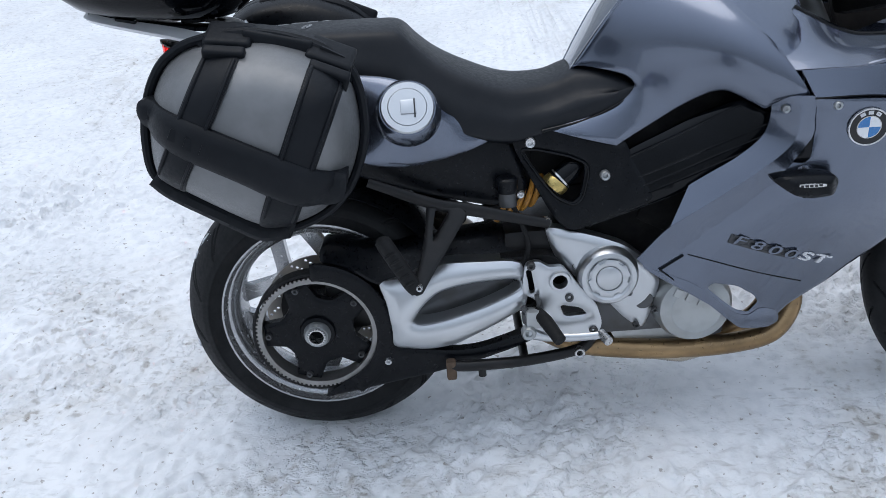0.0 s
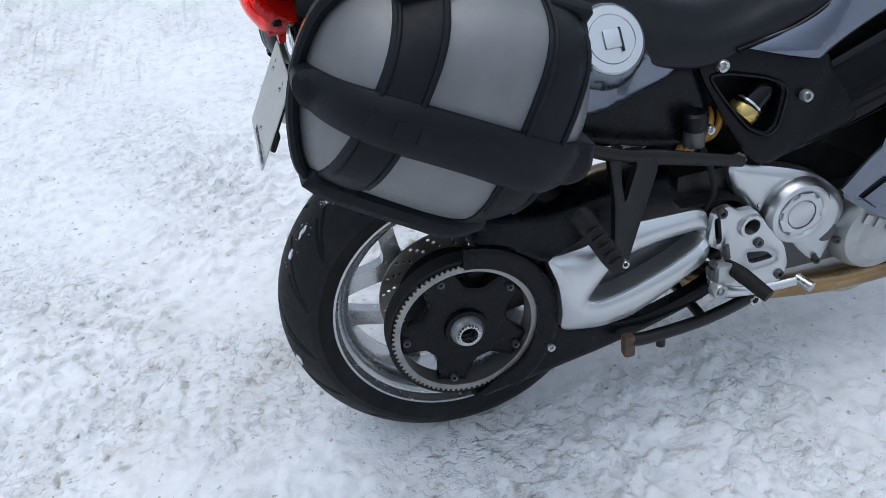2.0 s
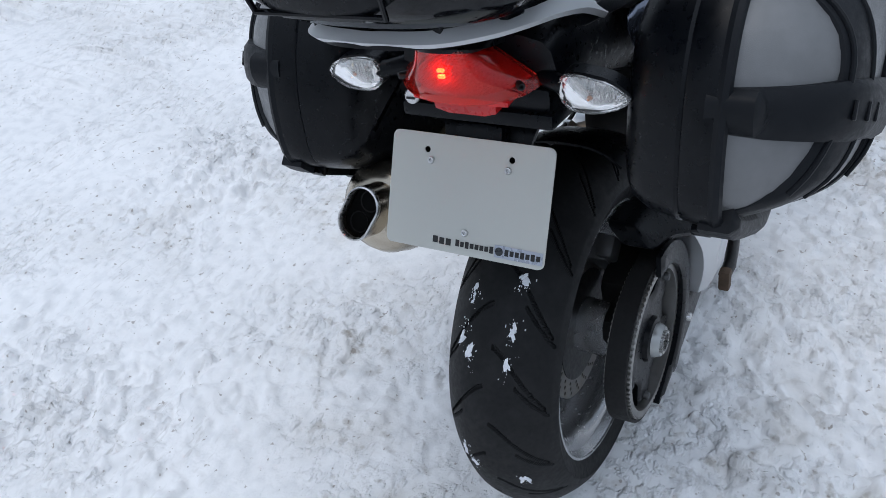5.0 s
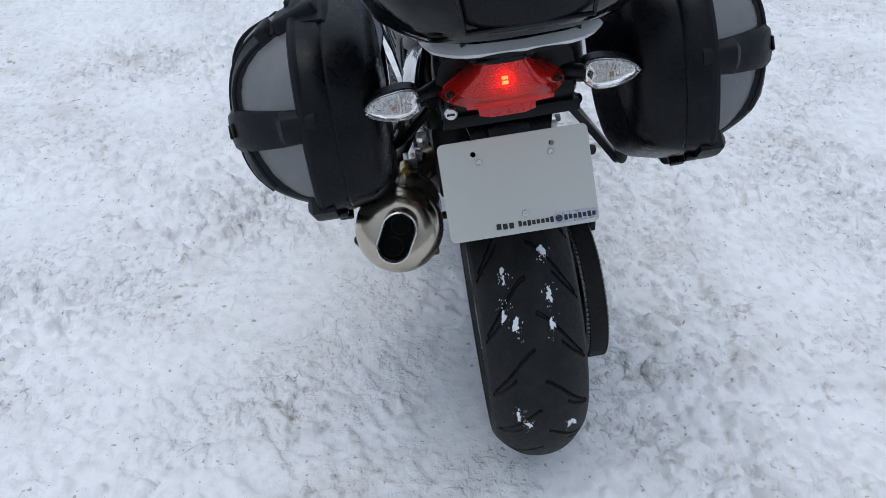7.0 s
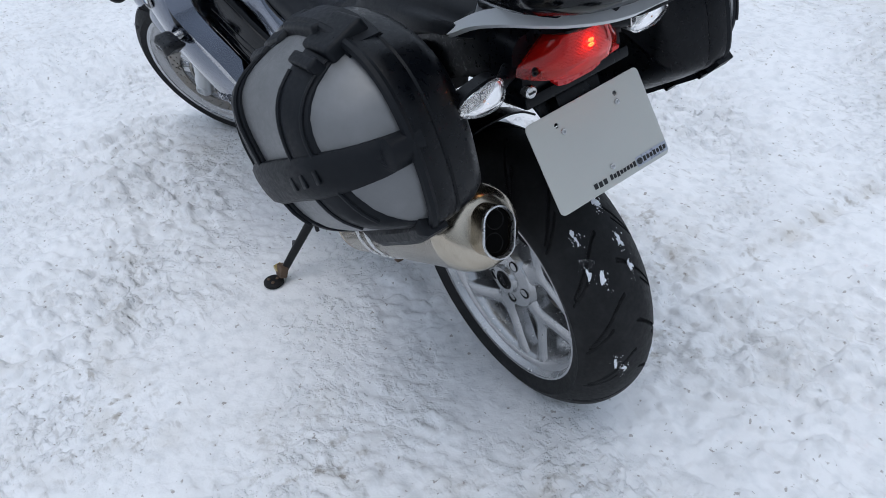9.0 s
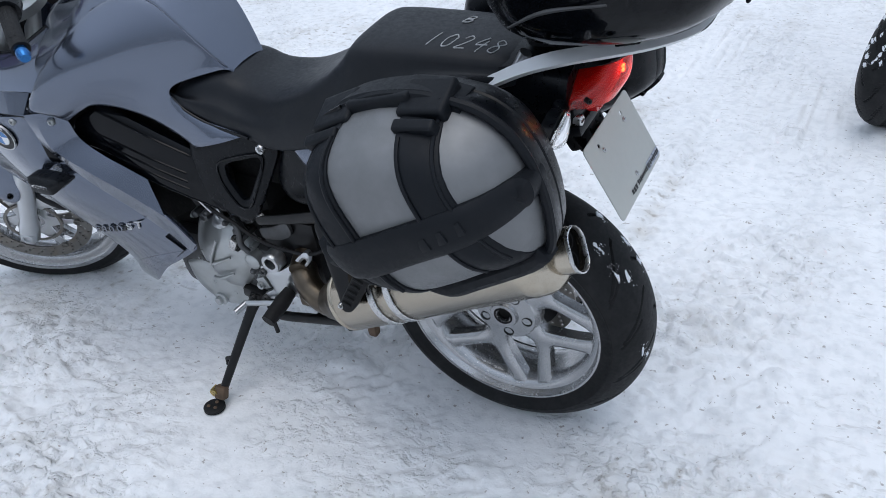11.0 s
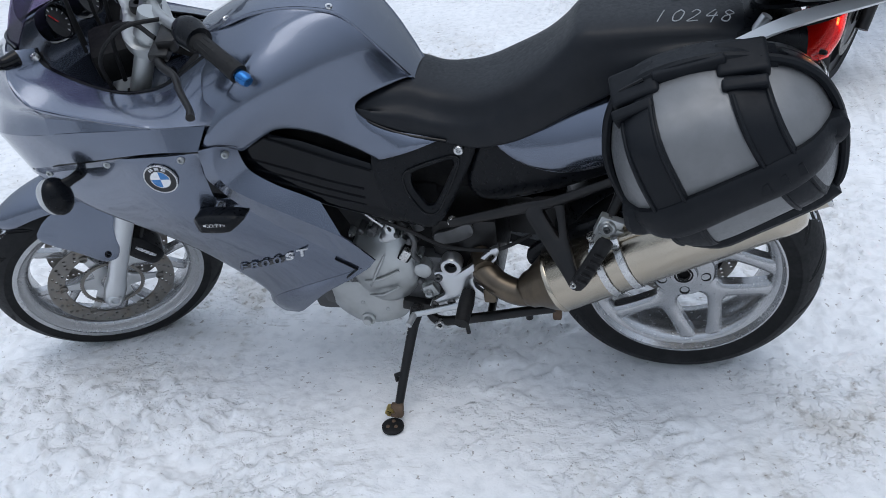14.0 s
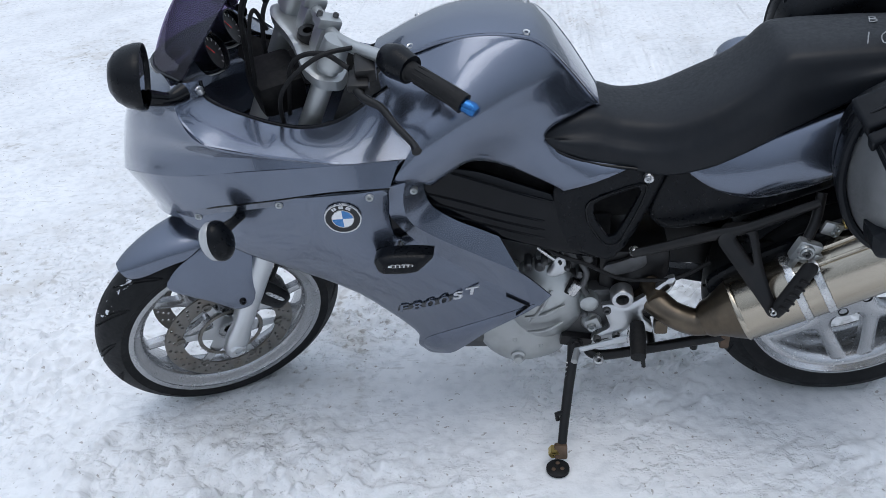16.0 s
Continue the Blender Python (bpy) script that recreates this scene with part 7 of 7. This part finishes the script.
bump_y = lambda q: np.maximum(lid_y(q) + 0.020, 0.348 + 0.076 * np.clip((q[:, 0] + 0.20) / 0.32, 0, 1))


def side_case(sd):
    root = tagged(holder("side_case", m=pose(0, 0, 0, -6.4) @ Matrix.Translation((0, 0, 0) if sd > 0 else (-0.003, 0.004, 0.006))), "grey and black hard side case locked beside the tail", "luggage case", "side cases")
    part("case_shell", case_shell(sd), BLACK, root, "black case shell")
    part("case_lid", sheet(LIDP, lid_y, 0.02, sd, step=0.016, roll=0.002, reach=0.005, times=0), LID, root, "domed grey textured lid")
    rimline = inset(OUTR, 0.006)
    part("case_rim", tube([(x, 0.305 * sd, z) for x, z in rimline], 0.0085, 8, closed=True), STRAP, root)
    for i, (line, wid) in enumerate((([(0.122, 0.930), (0.104, 0.880), (0.064, 0.795), (0.018, 0.700), (-0.026, 0.612)], (0.066, 0.066, 0.066, 0.064, 0.060)), ([(-0.052, 0.975), (-0.078, 0.915), (-0.118, 0.845), (-0.168, 0.770), (-0.208, 0.712)], (0.064, 0.062, 0.060, 0.058, 0.058)))):
        st = part("case_strap", sheet(band(line, wid), lambda q: np.maximum(lid_y(q), 0.312) + 0.009, 0.016, sd, step=0.010, roll=0.005, reach=0.006, times=0), STRAP, root, "charcoal rubber strap")
        whole = band(line, [w * 0.80 for w in wid])
        for rail in (whole[1:12], whole[16:27]):
            part("strap_rail", tube([(q[0], (max(float(lid_y(q[None])[0]), 0.312) + 0.009) * sd, q[1]) for q in rail], 0.0035, 8, 2), STRAP, st)
    part("case_bumper", sheet(BUMP, bump_y, 0.060, sd, step=0.010, roll=0.010, reach=0.009, times=0), STRAP, root, "charcoal rubber bumper band")
    for k in range(3):
        x, z = -0.146 + 0.026 * k, 0.838 - 0.0140 * k
        y = float(bump_y(np.array([[x, z]]))[0])
        part("bumper_mark", block((x, (y - 0.0010) * sd, z), (0.018, 0.004, 0.022), 0.002, (0, 30, 0)), STRAP, root)
    foot = band([(0.0, 0.612), (-0.05, 0.612), (-0.10, 0.640), (-0.20, 0.704), (-0.234, 0.735)], (0.03, 0.036, 0.034, 0.034, 0.03))
    part("case_foot", sheet(foot, 0.332, 0.045, sd, step=0.012, roll=0.010, reach=0.010, times=0), STRAP, root)
    for x, z, tl in ((0.116, 0.924, 24), (-0.054, 0.970, 8)):
        lt = part("latch", block((x, 0.300 * sd, z), (0.084, 0.074, 0.034), 0.009, (-20 * sd, tl, 0), 3), STRAP, root, "charcoal case latch")
        part("latch_tongue", block((x - 0.004, 0.346 * sd, z - 0.030), (0.076, 0.022, 0.060), 0.006, (-30 * sd, tl, 0), 3, 0.95), STRAP, lt)
    part("carry_handle", block((0.030, 0.306 * sd, 0.962), (0.122, 0.030, 0.024), 0.007, (0, 15, 0), 3), STRAP, root, "charcoal carry handle")
    top_line = [(-0.110, 0.972), (-0.045, 0.982), (0.03, 0.972), (0.100, 0.948), (0.150, 0.908)]
    part("handle_frame", loft([[(x + u * 0.008, (0.276 + v) * sd, z + w) for u, v, w in ((0, -0.03, -0.03), (0, -0.026, 0.0), (0, -0.018, 0.008), (0, 0.028, 0.008), (0, 0.036, 0.0), (0, 0.036, -0.03))] for x, z in catmull(top_line, 24)]), STRAP, root, "charcoal handle frame along the case's top edge")
    part("handle_slot", block((0.122, 0.313 * sd, 0.934), (0.046, 0.006, 0.010), 0.002, (0, 30, 0)), GLOSS, root)
    part("handle_bed", tube([(0.100, 0.300 * sd, 0.935), (0.030, 0.306 * sd, 0.958), (-0.045, 0.306 * sd, 0.974)], 0.008, 8, 4), GLOSS, root)
    for x, z in ((-0.205, 0.716), (-0.13, 0.664)):
        part("hinge", block((x, 0.285 * sd, z - 0.012), (0.03, 0.025, 0.014), 0.004, (0, -34, 0)), GLOSS, root)
    return root


side_case(1)
side_case(-1)


def top_case():
    root = tagged(holder("top_case", m=pose(0, 0, 0, -6.4) @ Matrix.Translation((0, 0, 0))), "black hard top case clamped on the luggage rack", "luggage case")
    slope = 0.125

    def ring(z, grow, back):
        p = rounded([(-0.06, 0.10), (-0.13, 0.175), (-0.30, 0.195), (-0.41 - back, 0.155), (-0.455 - back, 0.07), (-0.455 - back, -0.07), (-0.41 - back, -0.155), (-0.30, -0.195), (-0.13, -0.175), (-0.06, -0.10)], 0.22, 2)
        c = np.array([-0.26, 0.0])
        return [(x, y, 0.985 + z - slope * (x + 0.1)) for x, y in c + (p - c) * grow]

    low = [ring(z, g, b) for z, g, b in ((0.0, 0.72, 0), (0.006, 0.80, 0), (0.03, 0.93, 0.005), (0.07, 1.02, 0.01), (0.12, 1.06, 0.015), (0.135, 1.07, 0.015))]
    part("case_base", loft(low), GLOSS, root, "black gloss case base")
    lid = [ring(z, g, b) for z, g, b in ((0.139, 1.07, 0.015), (0.20, 1.05, 0.01), (0.26, 0.98, 0.0), (0.295, 0.86, 0.0), (0.305, 0.66, 0.0))]
    part("case_lid", loft(lid), GLOSS, root, "black case lid")
    part("lock_panel", sheet([(-0.075, 1.055), (0.075, 1.055), (0.085, 1.15), (-0.085, 1.15)], lambda q: 0.463 + 0.30 * (q[:, 1] - 1.055) - 1.2 * q[:, 0] ** 2, 0.03, -1, axis="x", step=0.02, roll=0.004, times=1), BLACK, root, "black rear lock panel")
    part("panel_frame", tube([(-(0.466 + 0.30 * (z - 1.055) - 1.2 * y * y), y, z) for y, z in ((-0.082, 1.16), (-0.072, 1.062), (0.072, 1.062), (0.082, 1.16))], 0.0035, 8), GLOSS, root)
    part("lock_barrel", lathe([(0, 0.004), (0.012, 0.004), (0.015, 0.0), (0.015, -0.01), (0, -0.01)], 22), CHROME, root, m=Matrix.Translation((-0.448, -0.112, 1.092)) @ pose(0, 0, 0, 0, 0, 70))
    part("seam", tube(ring(0.137, 1.072, 0.015), 0.003, 6, closed=True), PRINT, root)
    for x in (-0.18, -0.36):
        for y in (-0.06, 0.06):
            part("mount_foot", block((x, y, 0.982 - slope * (x + 0.1)), (0.05, 0.03, 0.022), 0.005), BLACK, root)
    for sd in (1, -1):
        part("side_stripe", tube([(-0.13, 0.168 * sd, 1.035), (-0.20, 0.190 * sd, 1.075), (-0.30, 0.207 * sd, 1.10)], [0.002, 0.004, 0.002], 6, 5), CASTDARK, root)
    return root


top_case()

# ---- chalk marks on the seat ----
chalk = tagged(holder("chalk_mark", m=pose(0, 0, 0, -6.4)), "white handwritten chalk number on the black seat", "marking")
GLYPHS = {"B": [[(0, 0), (0, 1)], [(0, 1), (0.5, 0.9), (0.45, 0.6), (0, 0.5), (0.6, 0.4), (0.55, 0.05), (0, 0)]], "1": [[(0.3, 1), (0.2, 0)]], "0": [[(0.35, 1), (0.05, 0.6), (0.15, 0.05), (0.55, 0.1), (0.65, 0.7), (0.35, 1)]], "2": [[(0.05, 0.75), (0.3, 1), (0.6, 0.75), (0.3, 0.3), (0.0, 0.0), (0.65, 0.05)]], "4": [[(0.45, 1), (0.05, 0.4), (0.75, 0.45)], [(0.6, 0.75), (0.45, -0.1)]], "8": [[(0.55, 0.85), (0.25, 1), (0.1, 0.75), (0.5, 0.4), (0.4, 0.02), (0.05, 0.1), (0.15, 0.42), (0.6, 0.72), (0.55, 0.85)]]}


def chalk_line(word, x0, y0, size, lead):
    for k, ch in enumerate(word):
        for stroke in GLYPHS[ch]:
            pts = []
            for u, v in catmull(stroke, 5 * len(stroke)):
                x, y = x0 - (k * lead + u * 0.72 + v * 0.28) * size, y0 - v * size
                zc = float(np.interp(x, [-0.135, -0.10, -0.04, 0.04, 0.12, 0.18], [0.925, 0.940, 0.948, 0.950, 0.949, 0.947]))
                w = 0.095
                pts.append((x, y, zc - 0.012 * (abs(y) / w) ** 2.4 + 0.0012))
            part("chalk_stroke", tube(pts, 0.0014, 5), CHALK, chalk)


chalk_line("10248", 0.082, 0.074, 0.040, 0.76)
chalk_line("B", 0.046, -0.014, 0.030, 0.98)

# ---- snow caught on the tyres ----
def crumbs(name, spots, m, label):
    """Ragged flat lumps and smaller crumbs pressed on a tyre's tread."""
    rs = random.Random(5)
    root = tagged(holder(name, m=m), label, "snow", kind="stuff")
    bms = []
    for a, y, r, size, count in spots:
        for k in range(count):
            big = k < 3
            spread_by = size * (0.5 if big else 1.1)
            da, dy = rs.gauss(0, spread_by / r), rs.gauss(0, spread_by * 0.5)
            s = size * (rs.uniform(0.35, 0.7) if big else rs.uniform(0.05, 0.16))
            rr = r - 5.4 * (y + dy) ** 2 + 0.0005
            bm = bmesh.new()
            bmesh.ops.create_icosphere(bm, subdivisions=3 if big else 1, radius=1)
            seed = Vector((rs.random() * 9, a, y * 50))
            for v in bm.verts:
                v.co *= 1 + 0.75 * noise.noise(v.co * 1.9 + seed) + 0.35 * noise.noise(v.co * 5 + seed)
            bm.transform(Matrix.Rotation(-(a + da), 4, "Y") @ Matrix.Translation((rr, y + dy, 0)) @ Matrix.Rotation(rs.uniform(-0.9, 0.9), 4, "X") @ Matrix.Diagonal((s * 0.35, s * rs.uniform(0.35, 0.7), s * rs.uniform(0.8, 1.6), 1)))
            bms.append(bm)
    part("snow_crumb", joined(*bms), TYRESNOW, root)


LEANM = pose(0, 0, 0, -6.4)
spots = []
for x, y, z in ((-0.205, -0.031, 0.548), (-0.250, -0.030, 0.500), (-0.281, -0.031, 0.463), (-0.264, 0.047, 0.482), (-0.280, 0.030, 0.465), (-0.319, 0.043, 0.292), (-0.322, 0.030, 0.270), (-0.315, -0.045, 0.245), (-0.225, 0.04, 0.53)):
    spots.append((math.atan2(z - 0.308, x + 0.012), y, 0.318, 0.011, 26))
crumbs("tyre_snow", spots, LEANM @ RW, "white snow crumbs stuck in the rear tyre tread")
rs = random.Random(3)
spots = [(radians(rs.uniform(5, 75)), rs.uniform(-0.045, 0.030), 0.303, 0.012, 14) for _ in range(20)]
crumbs("tyre_snow", spots, LEANM @ FW, "white snow crumbs stuck on the front tyre")

# ---- the second motorcycle, of which the front end shows ----
TWO = Matrix.Translation((-0.685, -1.93, 0)) @ pose(0, 0, 0, 0, 0, 65) @ pose(0, 0, 0, -9)
two = tagged(holder("motorcycle", m=TWO), "dark motorcycle with a royal blue fork parked on the snow", "motorcycle")
wh = holder("front_wheel", two, pose(0, 0, 0.302))
part("tyre", tyre(0.226, 0.303, 0.062, 14, 700, 34), RUBBER, wh, "snowy black road tyre", angle=25)
part("rim", rim(0.234, 0.050, 0.205), FRAME, wh, "black cast rim")
for sd in (1, -1):
    part("rim_stripe", lathe([(0.229, 0.0505 * sd), (0.234, 0.0505 * sd), (0.234, 0.052 * sd), (0.229, 0.052 * sd)], 72, close=True), YELLOW, wh, "yellow rim stripe")
    part("brake_disc", drilled_disc(0.115, 0.158, 0.005, 0.064 * sd, (0.126, 0.137, 0.148), 22), DISC, wh)
    part("disc_carrier", lathe([(0.03, 0.058 * sd), (0.117, 0.058 * sd), (0.117, 0.062 * sd), (0.03, 0.062 * sd)], 32, close=True), FRAME, wh)
sp = part("spoke", sheet(F_SPOKE, 0.012, 0.024, step=0.014, roll=0.006, reach=0.007, cut=0.22), FRAME, wh, m=pose(0, 0, 0, 0, 5))
for k in range(1, 5):
    copy_thing(sp, pose(0, 0, 0, 0, 5 + 72 * k))
for sd in (1, -1):
    b0 = Vector((0, 0.105 * sd, 0.302))
    part("fork_foot", joined(tube([b0 - AX * 0.04, b0 + AX * 0.10], 0.027, 14), block(tuple(b0 + AX * 0.02 + Vector((-0.04, -0.012 * sd, 0.0))), (0.08, 0.05, 0.10), 0.012, (0, -26, 0))), FRAME, two)
    part("fork_guard", sheet([(p.x + dx, p.z) for p, dx in ((b0 + AX * 0.10, -0.04), (b0 + AX * 0.42, -0.045), (b0 + AX * 0.42, 0.045), (b0 + AX * 0.10, 0.04))], 0.135, 0.05, sd, step=0.05, roll=0.01), ROYAL, two, "royal blue fork guard")
    for f in (0.16, 0.24):
        q = b0 + AX * f
        part("guard_screw", bolt((q.x, 0.137 * sd, q.z), 0.008, sd), CHROME, two)
    part("fork_tube", tube([b0 + AX * 0.4, b0 + AX * 0.80], 0.024, 14), CHROME, two)
part("fender", patch([[(0.318 * math.cos(a), y, 0.302 + (0.325 - 5 * y * y) * math.sin(a)) for a in np.linspace(radians(70), radians(150), 8)] for y in (-0.07, -0.035, 0, 0.035, 0.07)], 20, 12, 0.004, (0, 0, 0.3)), ROYAL, two, "royal blue fender")
part("body", joined(block((-0.75, 0, 0.62), (0.75, 0.30, 0.42), 0.08, (0, -6, 0)), block((-1.25, 0, 0.80), (0.55, 0.22, 0.14), 0.05, (0, 6, 0)), block((-0.40, 0, 0.98), (0.16, 0.24, 0.20), 0.05)), ROYAL, two, "dark blue bodywork")
part("crossbar", tube([(-0.34, -0.38, 1.06), (-0.30, -0.15, 1.04), (-0.30, 0.15, 1.04), (-0.34, 0.38, 1.06)], 0.012, 10, 4), FRAME, two)
rear2 = holder("rear_wheel", two, pose(-1.42, 0, 0.302))
part("tyre", tyre(0.226, 0.312, 0.085, 0, 200, 30), RUBBER, rear2)
part("rim", rim(0.234, 0.074, 0.205), FRAME, rear2)
rs = random.Random(8)
spots = [(radians(rs.uniform(0, 85)), rs.uniform(-0.05, 0.03), 0.302, 0.008, 12) for _ in range(40)]
crumbs("tyre_snow", spots, TWO @ pose(0, 0, 0.302), "white snow crumbs stuck on the parked tyre")
